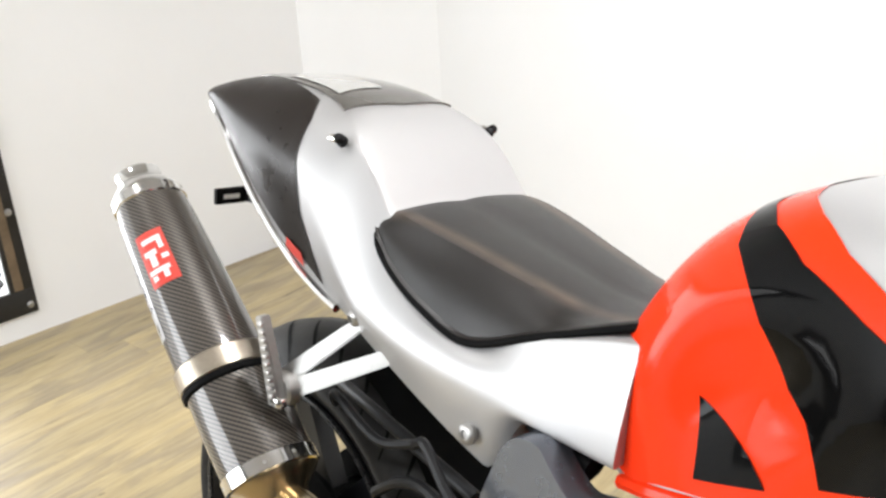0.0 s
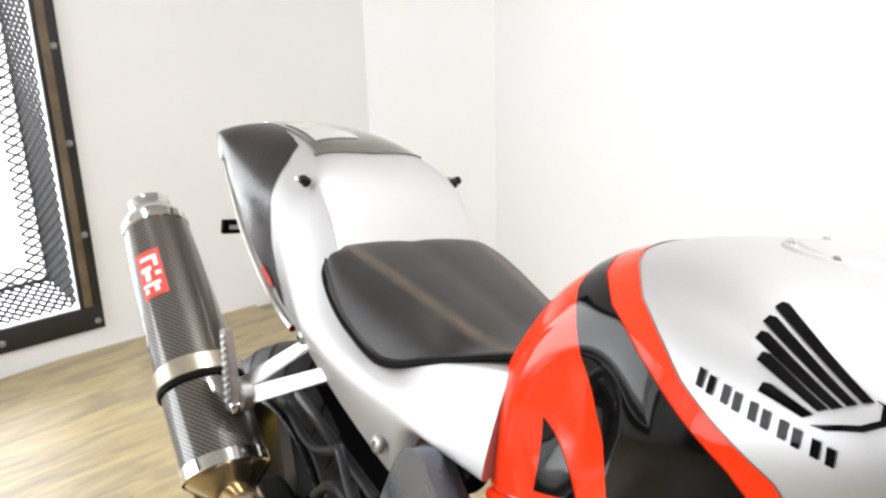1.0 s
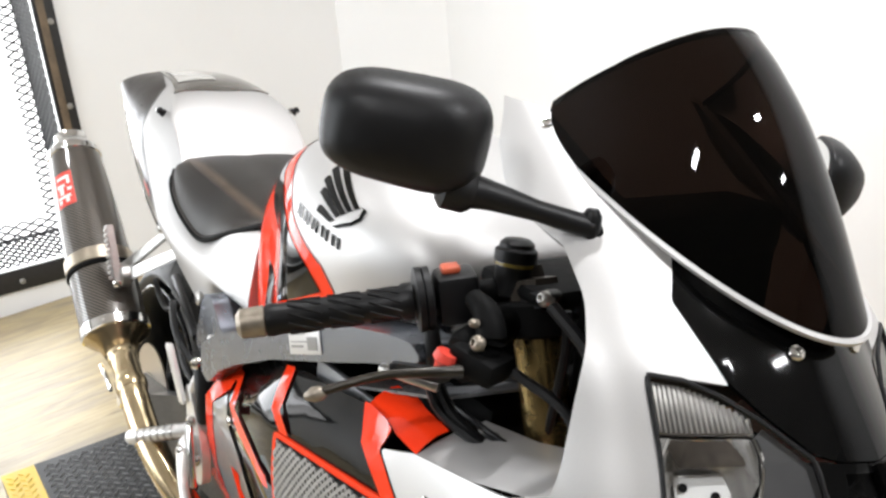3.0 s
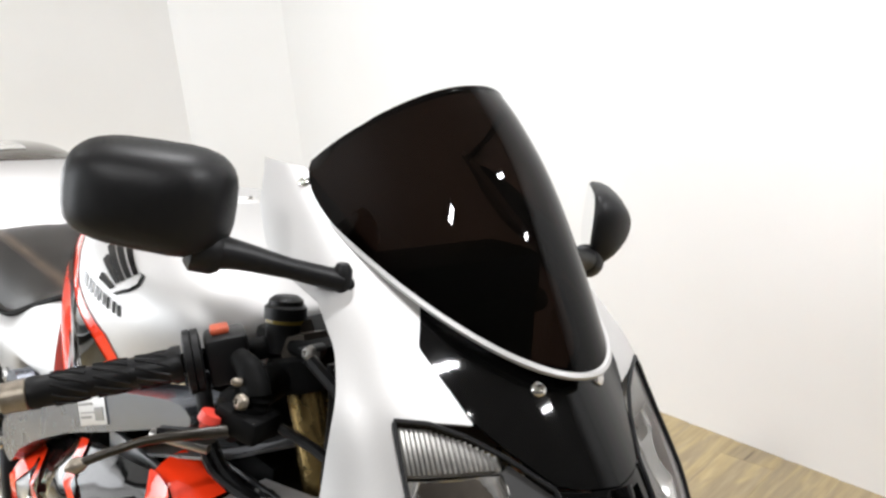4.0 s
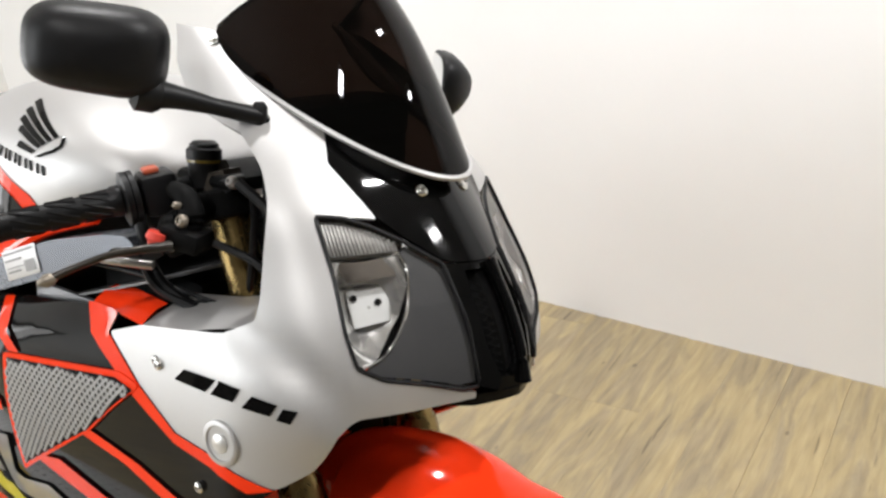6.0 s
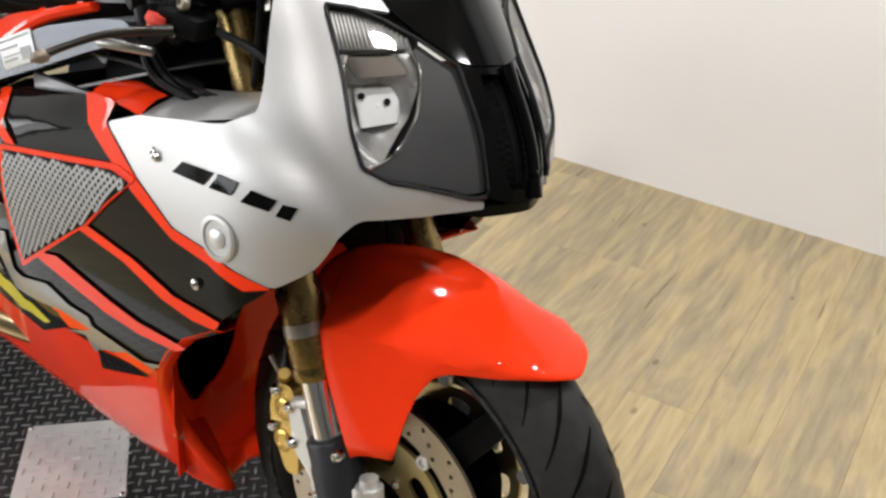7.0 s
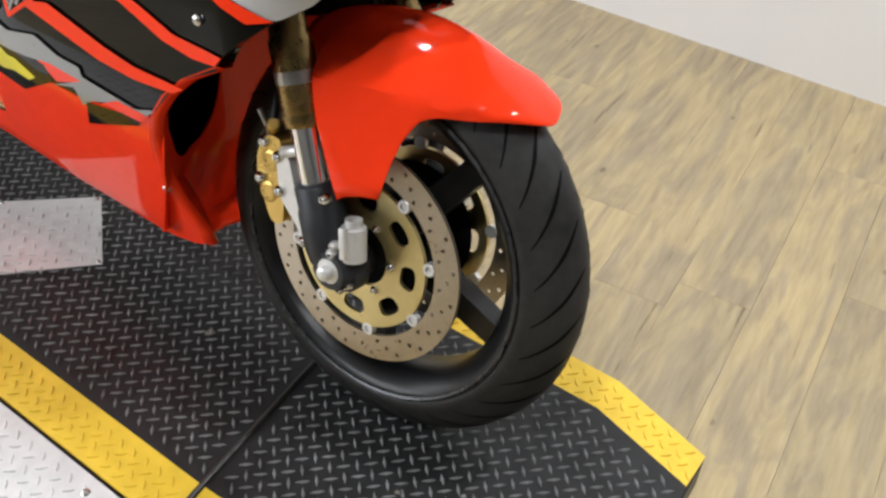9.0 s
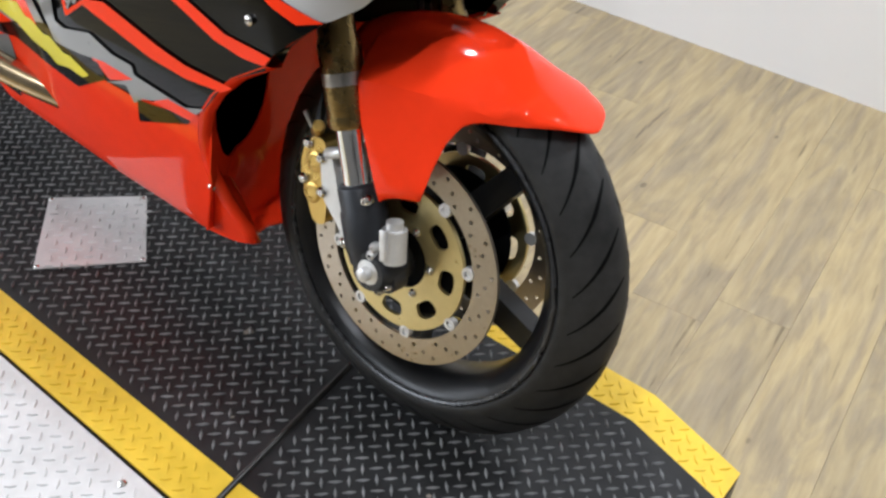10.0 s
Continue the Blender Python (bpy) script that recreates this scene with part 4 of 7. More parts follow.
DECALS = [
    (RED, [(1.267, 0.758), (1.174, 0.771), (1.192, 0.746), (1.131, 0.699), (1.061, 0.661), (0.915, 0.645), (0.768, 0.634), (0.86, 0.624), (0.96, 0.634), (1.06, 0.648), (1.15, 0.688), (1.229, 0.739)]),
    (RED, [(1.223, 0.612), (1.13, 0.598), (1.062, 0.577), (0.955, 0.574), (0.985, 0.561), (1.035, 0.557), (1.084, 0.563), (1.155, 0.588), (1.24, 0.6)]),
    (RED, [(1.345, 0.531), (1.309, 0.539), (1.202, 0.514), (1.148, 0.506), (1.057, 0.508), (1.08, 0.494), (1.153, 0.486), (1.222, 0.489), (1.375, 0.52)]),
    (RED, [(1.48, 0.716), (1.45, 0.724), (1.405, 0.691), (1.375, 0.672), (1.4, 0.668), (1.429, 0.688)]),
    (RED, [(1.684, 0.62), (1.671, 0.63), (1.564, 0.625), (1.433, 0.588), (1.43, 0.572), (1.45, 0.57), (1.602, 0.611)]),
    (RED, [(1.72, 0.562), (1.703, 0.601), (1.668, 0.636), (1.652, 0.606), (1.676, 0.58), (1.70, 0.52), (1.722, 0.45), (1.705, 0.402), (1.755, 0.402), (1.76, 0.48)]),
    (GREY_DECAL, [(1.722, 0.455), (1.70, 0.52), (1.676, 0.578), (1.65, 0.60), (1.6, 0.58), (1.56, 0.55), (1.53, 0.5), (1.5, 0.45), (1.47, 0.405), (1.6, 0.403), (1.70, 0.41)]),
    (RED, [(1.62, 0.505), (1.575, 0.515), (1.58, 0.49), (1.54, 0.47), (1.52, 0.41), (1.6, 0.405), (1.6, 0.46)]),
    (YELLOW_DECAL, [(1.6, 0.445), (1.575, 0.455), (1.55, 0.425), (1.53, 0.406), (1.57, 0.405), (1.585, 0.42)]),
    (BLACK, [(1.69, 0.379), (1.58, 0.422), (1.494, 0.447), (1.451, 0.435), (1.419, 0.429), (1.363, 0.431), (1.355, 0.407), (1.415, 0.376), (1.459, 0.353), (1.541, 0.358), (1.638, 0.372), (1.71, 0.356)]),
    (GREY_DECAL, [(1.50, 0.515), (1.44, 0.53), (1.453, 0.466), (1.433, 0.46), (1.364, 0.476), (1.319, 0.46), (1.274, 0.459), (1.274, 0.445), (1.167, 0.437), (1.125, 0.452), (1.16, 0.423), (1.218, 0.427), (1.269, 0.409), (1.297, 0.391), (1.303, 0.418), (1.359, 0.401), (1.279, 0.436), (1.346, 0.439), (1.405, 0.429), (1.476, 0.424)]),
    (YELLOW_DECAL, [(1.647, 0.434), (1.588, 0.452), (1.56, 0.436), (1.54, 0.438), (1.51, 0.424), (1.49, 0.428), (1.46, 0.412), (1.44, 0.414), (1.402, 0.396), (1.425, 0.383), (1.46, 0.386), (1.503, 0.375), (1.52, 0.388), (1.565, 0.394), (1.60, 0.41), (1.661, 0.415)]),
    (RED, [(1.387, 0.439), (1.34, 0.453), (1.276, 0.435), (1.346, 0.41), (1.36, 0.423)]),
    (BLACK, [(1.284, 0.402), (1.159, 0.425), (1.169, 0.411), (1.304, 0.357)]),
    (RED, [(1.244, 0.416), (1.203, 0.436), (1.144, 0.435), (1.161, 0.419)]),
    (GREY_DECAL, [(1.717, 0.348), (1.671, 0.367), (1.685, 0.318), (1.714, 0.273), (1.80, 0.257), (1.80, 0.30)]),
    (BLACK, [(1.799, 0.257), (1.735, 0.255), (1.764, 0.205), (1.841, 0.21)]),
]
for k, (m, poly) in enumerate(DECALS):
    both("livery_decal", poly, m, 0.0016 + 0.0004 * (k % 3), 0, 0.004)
# ledges folded inwards along the rear of the upper cowl
EDGE = [(1.262, 0.757), (1.215, 0.764), (1.174, 0.770), (1.131, 0.767), (1.053, 0.779), (0.93, 0.797), (0.852, 0.808)]
GREY_PANEL = surface("grey_inner_panel", (0.15, 0.153, 0.16), 0.34, 0.2, 0.1, 0.08, 60)
for sgn in (1, -1):
    outer = [Vector(skin(u, v)) + Vector((0, 0.001, -0.001)) for u, v in EDGE]
    for name, lo, hi, material, label in (("cowl_ledge", 3, 7, SILVER, "silver inner ledge of the cowl"), ("red_corner", 0, 4, RED, "red inner corner of the fairing")):
        line = outer[lo:hi]
        rows = [[p + Vector((0, f * (0.078 if name == "cowl_ledge" else 0.036), 0.005 * math.sin(f * 3) + (0.018 * f if name == "cowl_ledge" else 0.016 * f))) for p in line] for f in (0, 0.25, 0.6, 1)]
        bm = loft(rows, False, False)
        part(name, bm if sgn == 1 else mirrored(bm), material, bike, label)
FRONT = [(0.2, 1.134), (0.236, 1.138), (0.262, 1.157), (0.30, 1.170), (0.34, 1.171), (0.39, 1.160), (0.435, 1.142), (0.513, 1.07), (0.56, 0.985)]


def mouth_ring(forward, inset, narrow=0.0, lift=0.0):
    """A line round the fairing's front opening: its edge moved forward and inward, narrowed and lifted at the foot."""
    right = []
    for z in (0.56, 0.52, 0.48, 0.44, 0.40, 0.36, 0.32, 0.28, 0.256, 0.232, 0.207):
        x, y, z = skin(lerp(FRONT, z), z)
        right.append(Vector((x + forward, (y + inset) * (1 - narrow), z + (lift if z < 0.3 else 0.0))))
    foot = [Vector((x + forward, y * (1 - narrow), h + inset * 0.6 + lift)) for x, y, h in ((-0.285, -0.08, 0.184), (-0.325, -0.04, 0.162), (-0.345, 0.0, 0.153), (-0.325, 0.04, 0.162), (-0.285, 0.08, 0.184))]
    return right + foot + [Vector((p.x, -p.y, p.z)) for p in right[::-1]]


# the opening's edge rolls inwards into a red duct
rings = [mouth_ring(*k) for k in ((-0.001, 0.0), (0.006, 0.002), (0.010, 0.007), (0.011, 0.013), (0.008, 0.019), (0.001, 0.024), (-0.010, 0.028))]
for j in range(1, 7):
    f = (j / 6) ** 0.8
    rings.append(mouth_ring(-0.010 - 0.125 * j / 6, 0.028, 0.40 * f, 0.05 * f))
part("rolled_edge", loft(rings[:7], False, False), RED, bike, "red rolled edge of the fairing's front opening", sharp=60)
part("inner_duct", loft([r[2:25] for r in rings[6:]], False, False), RED, bike, "red inside of the fairing's front opening", sharp=60)
for lo, hi in ((0, 3), (24, 27)):
    part("duct_liner", loft([r[lo:hi] for r in rings[6:]], False, False), MATT_BLACK, bike, "black upper lining of the front opening", sharp=60)
BACK = [(-0.178, 0.50), (-0.165, 0.40), (-0.135, 0.345, 0.03), (-0.10, 0.322, 0.03), (-0.06, 0.335, 0.03), (-0.03, 0.38, 0.03), (-0.022, 0.45), (-0.024, 0.50), (0.17, 0.50), (0.185, 0.42), (0.14, 0.22), (0.06, 0.175), (0.0, 0.16), (-0.06, 0.17), (-0.13, 0.20), (-0.18, 0.34)]
part("duct_back", sheet(BACK, lambda y, z: (-0.328 - 0.25 * max(0.0, 0.32 - z) + 0.6 * max(0.0, abs(y) - 0.08), y, z), 0.02, 0.003), RED, bike, "red inner wall round a dark air opening")
for k in range(3):
    for i in (22, 4):
        a, b = (rings[j][i].lerp(rings[j][i + (1 if i > 9 else -1)], (0.15, 0.75, 1.35)[k]) for j in (7, 10))
        part("louvre", rod(a, b, 0.0055, 8), MATT_BLACK, bike, "black slot in the inner wall")
# grille in the side fairing
MESH = [(1.41, 0.664), (1.165, 0.706), (1.128, 0.699, 0.01), (1.222, 0.610), (1.416, 0.484)]
cm = Vector((1.28, 0.62))
MESH_IN = [(cm.x + (p[0] - cm.x) * 0.93, cm.y + (p[1] - cm.y) * 0.9) for p in MESH]
for side in (1, -1):
    flip = (lambda bm: bm) if side == 1 else mirrored
    grille = part("grille", flip(skin_sheet(MESH, 0.0030, 0.004, 0.006)), RED, bike, "red-edged silver mesh air outlet")
    part("grille_back", flip(skin_sheet(MESH_IN, 0.0036, 0, 0.004)), MATT_BLACK, grille)
    poly = [Vector(p[:2]) for p in MESH_IN]

    def inside(u, v):
        c = False
        for i in range(len(poly)):
            a, b = poly[i - 1], poly[i]
            if (a.y > v) != (b.y > v) and u < (b.x - a.x) * (v - a.y) / (b.y - a.y) + a.x:
                c = not c
        return c

    vs, fs = [], []
    pu, pv = 0.0108, 0.0068
    for i in range(40):
        for j in range(38):
            for sg in (1, -1):
                u, v = 1.11 + pu * (i + 0.5 * (j % 2)), 0.475 + pv * j
                a, b = (u, v), (u + pu / 2, v + pv * sg)
                if inside(*a) and inside(*b):
                    A = Vector(skin(*a)) + skin_n(*a) * 0.0055 * SKIN_SIGN
                    B = Vector(skin(*b)) + skin_n(*b) * 0.0055 * SKIN_SIGN
                    d = (B - A).normalized()
                    n = skin_n(*a) * SKIN_SIGN
                    s = d.cross(n) * 0.0019
                    k = len(vs)
                    vs.extend([A - s, A + s, B + s, B - s, A - s - n * 0.002, A + s - n * 0.002, B + s - n * 0.002, B - s - n * 0.002])
                    fs.extend([(k, k + 1, k + 2, k + 3), (k + 1, k + 5, k + 6, k + 2), (k, k + 3, k + 7, k + 4)])
    wires = mesh_of("grille_wire", vs, fs, WIRE, False)
    ob = part("grille_wire", wires, WIRE, grille, "silver expanded mesh")
    if side == -1:
        ob.scale = (1, -1, 1)
    tagged(ob, kind="stuff")
# round plug, screws and model mark on the cowl's flank
for u, v, r in ((0.969, 0.673, 0.0215),):
    p, n = Vector(skin(u, v)), skin_n(u, v) * SKIN_SIGN
    plug = part("round_plug", lathe(p - n * 0.004, p + n * 0.003, [(0, r * 1.2), (0.8, r * 1.18), (1.0, r * 1.1), (1.0, r * 0.92), (0.7, r * 0.88), (0.7, 0.001)], 32), SILVER, bike, "flat round silver plug cap")
    part("plug_centre", lathe(p, p + n * 0.005, [(0, r * 0.5), (0.5, r * 0.5), (0.8, r * 0.38), (1.0, r * 0.1), (1.0, 0.001)], 24), BRIGHT, plug, "small domed centre")
for u, v in ((1.098, 0.732), (1.02, 0.608), (1.585, 0.592), (1.17, 0.30)):
    bolt(bike, Vector(skin(u, v)) + skin_n(u, v) * 0.002 * SKIN_SIGN, skin_n(u, v) * SKIN_SIGN, 0.0065, 0.003, CHROME)
# the model mark, as four plain slanted blocks
for quad_uv in ([(1.055, 0.738), (1.004, 0.740), (1.020, 0.723), (1.071, 0.723)], [(0.996, 0.741), (0.908, 0.740), (0.936, 0.724), (1.012, 0.723)], [(0.866, 0.736), (0.783, 0.732), (0.807, 0.719), (0.903, 0.721)], [(0.766, 0.729), (0.722, 0.728), (0.742, 0.714), (0.786, 0.716)]):
    both("model_mark", quad_uv, BLACK, 0.0012, 0, 0)

# ---- tank ----
tank_rings = []
for i in range(41):
    x = -0.90 + 0.58 * i / 40
    tank_rings.append([Vector(tank(x, 2 * k / 48)) for k in range(49)] + [Vector((x, 0, lerp(TANK_B, x)))])
fuel = part("fuel_tank", loft(tank_rings), SILVER, bike, "silver fuel tank with red and black band", sharp=60)
TS = 1 if (Vector(tank(-0.55, 0.3)) - Vector(tank(-0.56, 0.3))).cross(Vector(tank(-0.555, 0.31)) - Vector(tank(-0.555, 0.29))).y < 0 else -1


def tank_sheet(poly, lift, r=0.0, cell=(0.015, 0.04)):
    return sheet(poly, tank, cell, 0, r, lift * TS)


RE = [(-0.475, 0.0), (-0.50, 0.085), (-0.534, 0.15), (-0.598, 0.285), (-0.678, 0.51), (-0.718, 0.678), (-0.737, 0.786), (-0.752, 1.0)]
part("red_band", tank_sheet([(-0.897, 0.003), (-0.897, 1.997)] + [(x, 2 - q) for x, q in RE] + RE[::-1], 0.0012), RED, fuel, "red painted band")
BL = [(-0.797, 1.0), (-0.789, 0.72), (-0.781, 0.58), (-0.752, 0.40), (-0.736, 0.30), (-0.70, 0.15), (-0.678, 0.10), (-0.655, 0.02)]
BR = [(-0.505, 0.02), (-0.538, 0.10), (-0.590, 0.20), (-0.648, 0.32), (-0.71, 0.47), (-0.752, 0.64), (-0.773, 0.80), (-0.783, 1.0)]
part("black_band", tank_sheet(BL + BR + [(x, 2 - q) for x, q in BR[::-1][1:]] + [(x, 2 - q) for x, q in BL[::-1][:-1]], 0.0022), BLACK, fuel, "gloss black band")
part("black_band", tank_sheet([(-0.784, 0.13), (-0.772, 0.012), (-0.70, 0.012), (-0.745, 0.07)], 0.0022), BLACK, fuel, "gloss black wedge")
# the wing emblem as plain bars, and its line of writing as plain blocks
for tip, root in (((-0.556, 0.622), (-0.456, 0.392)), ((-0.555, 0.553), (-0.464, 0.362)), ((-0.552, 0.487), (-0.472, 0.335)), ((-0.541, 0.418), (-0.480, 0.314)), ((-0.529, 0.325), (-0.488, 0.282))):
    part("emblem_bar", tank_sheet([(tip[0], tip[1] + 0.016), (tip[0] + 0.006, tip[1] + 0.018), (root[0] + 0.002, root[1] + 0.008), (root[0] - 0.004, root[1] - 0.012), (tip[0] - 0.001, tip[1] - 0.014)], 0.0012), BLACK, fuel)
part("emblem_bar", tank_sheet([(-0.455, 0.41), (-0.449, 0.40), (-0.446, 0.345), (-0.455, 0.305), (-0.476, 0.270), (-0.486, 0.255), (-0.474, 0.252), (-0.452, 0.285), (-0.441, 0.335), (-0.443, 0.405)], 0.0013), BLACK, fuel)
for k in range(5):
    x = -0.583 + 0.0255 * k
    q = 0.29 - 0.0285 * k
    for dx, dq in ((0.0, 0.0), (0.011, -0.013)):
        part("lettering_bar", tank_sheet([(x + dx, q + dq + 0.046), (x + dx + 0.0065, q + dq + 0.040), (x + dx + 0.008, q + dq - 0.012), (x + dx + 0.0015, q + dq - 0.006)], 0.0012), BLACK, fuel)
cap = Vector((-0.59, 0, 0.996))
part("filler_cap", lathe(cap, cap + Vector((0.0, 0, 0.011)), [(0, 0.058), (0.5, 0.057), (0.8, 0.054), (0.8, 0.044), (1, 0.042), (1, 0.02)], 28), SILVER, fuel, "round flush filler cap")
for k in range(5):
    a = k * math.tau / 5
    bolt(fuel, cap + Vector((0.049 * math.cos(a), 0.049 * math.sin(a), 0.009)), (0, 0, 1), 0.005, 0.003, CHROME)
part("tank_edge", tube([(x, tank(x, 0)[1] - 0.001, lerp(TANK_B, x) - 0.003) for x in (-0.86, -0.8, -0.72, -0.64, -0.56, -0.48, -0.40)], 0.008, 8), RED, fuel, "red tank flange")

# ---- tail and seat ----
tail_rings = []
for i in range(111):
    x = -1.668 + 0.808 * i / 110
    tail_rings.append([Vector(tail(x, 2 * k / 100)) for k in range(101)] + [Vector((x, 0, lerp(TAIL_B, x) + 0.01))])
cowl = part("tail_cowl", loft(tail_rings), SILVER, bike, "silver tail cowl with dark rear sides", sharp=24)
QS = 1 if (Vector(tail(-1.1, 0.3)) - Vector(tail(-1.11, 0.3))).cross(Vector(tail(-1.105, 0.31)) - Vector(tail(-1.105, 0.29))).y < 0 else -1


def tail_sheet(poly, lift, r=0.0, cell=(0.02, 0.05), thick=0):
    return sheet(poly, tail, cell, thick * QS, r, lift * QS)


DARK = [(-1.662, 0.02), (-1.662, 0.98), (-1.60, 0.90), (-1.50, 0.80), (-1.40, 0.70), (-1.382, 0.55), (-1.378, 0.35), (-1.36, 0.12), (-1.31, 0.01)]
tail_dark = surface("dark_grey_lacquer", (0.017, 0.013, 0.0105), 0.33, 0.0, 0.0, 0.1, 40, spec=0.2)
part("dark_side", tail_sheet(DARK, 0.0012), tail_dark, cowl, "glossy dark grey rear side")
part("dark_side", tail_sheet([(x, 2 - q) for x, q in DARK[::-1]], 0.0012), tail_dark, cowl, "glossy dark grey rear side")
part("tail_end", loft([[Vector((-1.667, 1.012 * tail(-1.667, 2 * k / 40)[1], 0.93 + 1.03 * (tail(-1.667, 2 * k / 40)[2] - 0.93))) for k in range(41)], [Vector((-1.672, 0.95 * tail(-1.667, 2 * k / 40)[1], tail(-1.667, 2 * k / 40)[2])) for k in range(41)]]), tail_dark, cowl, "dark rear end of the tail")
part("top_cover", tail_sheet([(-1.60, 0.86), (-1.50, 0.80), (-1.348, 0.74), (-1.338, 1.0), (-1.348, 1.26), (-1.50, 1.20), (-1.60, 1.14)], 0.003, 0.0, (0.02, 0.05), 0.003), surface("smoked_cover", (0.13, 0.12, 0.105), 0.12, 0.3, 0.3, 0.1, 40), cowl, "smoked grey cover on the tail's top")
part("top_label", tail_sheet([(-1.52, 0.85), (-1.385, 0.80), (-1.385, 1.0), (-1.52, 1.0)], 0.0042), surface("clear_label", (0.45, 0.44, 0.41), 0.15, 0, 0.6, 0.06, 40), cowl, "pale shiny cover panel")
part("red_reflector", tail_sheet([(-1.405, 0.004), (-1.40, 0.022), (-1.362, 0.020), (-1.358, 0.004)], 0.003), RED_CAP, cowl, "red side reflector")
part("lower_trim", tube([Vector(tail(x, 0.0)) + Vector((0, -0.002, -0.003)) for x in (-1.66, -1.6, -1.5, -1.4, -1.33, -1.28)], 0.006, 8), CHROME, cowl, "bright lower trim edge")
for sgn in (1, -1):
    p = Vector((-1.304, sgn * 0.128, 0.922))
    n = Vector((0.1, sgn * 0.8, 0.55)).normalized()
    knob = part("seat_fastener", lathe(p, p + n * 0.014, [(0, 0.0075), (0.3, 0.0075), (0.35, 0.005), (0.6, 0.005), (0.65, 0.007), (1, 0.005)], 14), PLASTIC, cowl, "black cowl fastener")
    part("pin", rod(p + n * 0.005 + Vector((-0.02, 0, 0)), p + n * 0.005 + Vector((-0.006, 0, 0)), 0.006, 10), CHROME, knob)
bolt(cowl, Vector((-1.035, -0.155, 0.655)), (0, -1, 0.1), 0.012, 0.004, ALLOY)
bolt(cowl, Vector((-1.23, -0.158, 0.725)), (0, -1, -0.2), 0.01, 0.004, ALLOY)
# seat
S_TOP = [(-1.25, 0.852), (-1.235, 0.864), (-1.2, 0.866), (-1.12, 0.852), (-1.03, 0.832), (-0.95, 0.817), (-0.88, 0.824), (-0.85, 0.832)]
S_MID = [(-1.25, 0.06), (-1.235, 0.092), (-1.21, 0.108), (-1.15, 0.110), (-1.05, 0.094), (-0.95, 0.077), (-0.88, 0.062), (-0.85, 0.056)]
S_LOWZ = [(-1.25, 0.848), (-1.24, 0.844), (-1.225, 0.836), (-1.19, 0.812), (-1.12, 0.776), (-1.06, 0.756), (-0.98, 0.785), (-0.92, 0.808), (-0.85, 0.834)]
S_LOWY = [(-1.25, 0.075), (-1.24, 0.112), (-1.22, 0.136), (-1.15, 0.150), (-1.06, 0.140), (-0.98, 0.124), (-0.92, 0.110), (-0.85, 0.09)]
rings = []
for i in range(37):
    x = -1.25 + 0.4 * i / 36
    t, m, lz, ly = lerp(S_TOP, x), lerp(S_MID, x), lerp(S_LOWZ, x), lerp(S_LOWY, x)
    half = []
    for k in range(13):
        f = k / 12
        if f < 0.42:
            g = f / 0.42
            half.append((ly + (m + 0.006 - ly) * g + 0.006 * math.sin(g * math.pi), lz + (t - 0.012 - lz) * g))
        else:
            g = (f - 0.42) / 0.58
            half.append(((m + 0.006) * (1 - g), t - 0.012 + 0.012 * math.sin(g * math.pi / 2) - 0.010 * g))
    half = [(ly - 0.002, lz - 0.014), (ly + 0.004, lz - 0.010), (ly + 0.005, lz - 0.002)] + half
    rings.append([Vector((x, -y, z)) for y, z in half] + [Vector((x, y, z)) for y, z in half[::-1][1:]])
seat = part("seat", loft(rings), LEATHER, bike, "black vinyl seat, wear and highlight coloured along its creases", sharp=30)
part("seat_piping", tube([] + [(x, -lerp(S_LOWY, x) - 0.004, lerp(S_LOWZ, x) - 0.007) for x in [-1.236 + 0.386 * k / 16 for k in range(17)]], 0.0045, 8, 2), MATT_BLACK, seat, "black rolled seat edge")

# ---- frame, engine, swingarm ----
def plate_yz(poly, y0, y1, bevel=0.004):
    """A flat piece with an outline in x, z between two values of y."""
    bm = bmesh.new()
    a = [bm.verts.new((p[0], y0, p[1])) for p in round_poly(poly, 0.012)]
    b = [bm.verts.new((p.x, y1, p.z)) for p in [v.co for v in a]]
    n = len(a)
    bm.faces.new(a), bm.faces.new(b[::-1])
    for k in range(n):
        bm.faces.new((a[k], a[(k + 1) % n], b[(k + 1) % n], b[k]))
    if bevel:
        bmesh.ops.bevel(bm, geom=[e for e in bm.edges if len(e.link_faces) == 2 and e.calc_face_angle(0) > 0.9], offset=bevel, segments=2, affect="EDGES")
    return bm


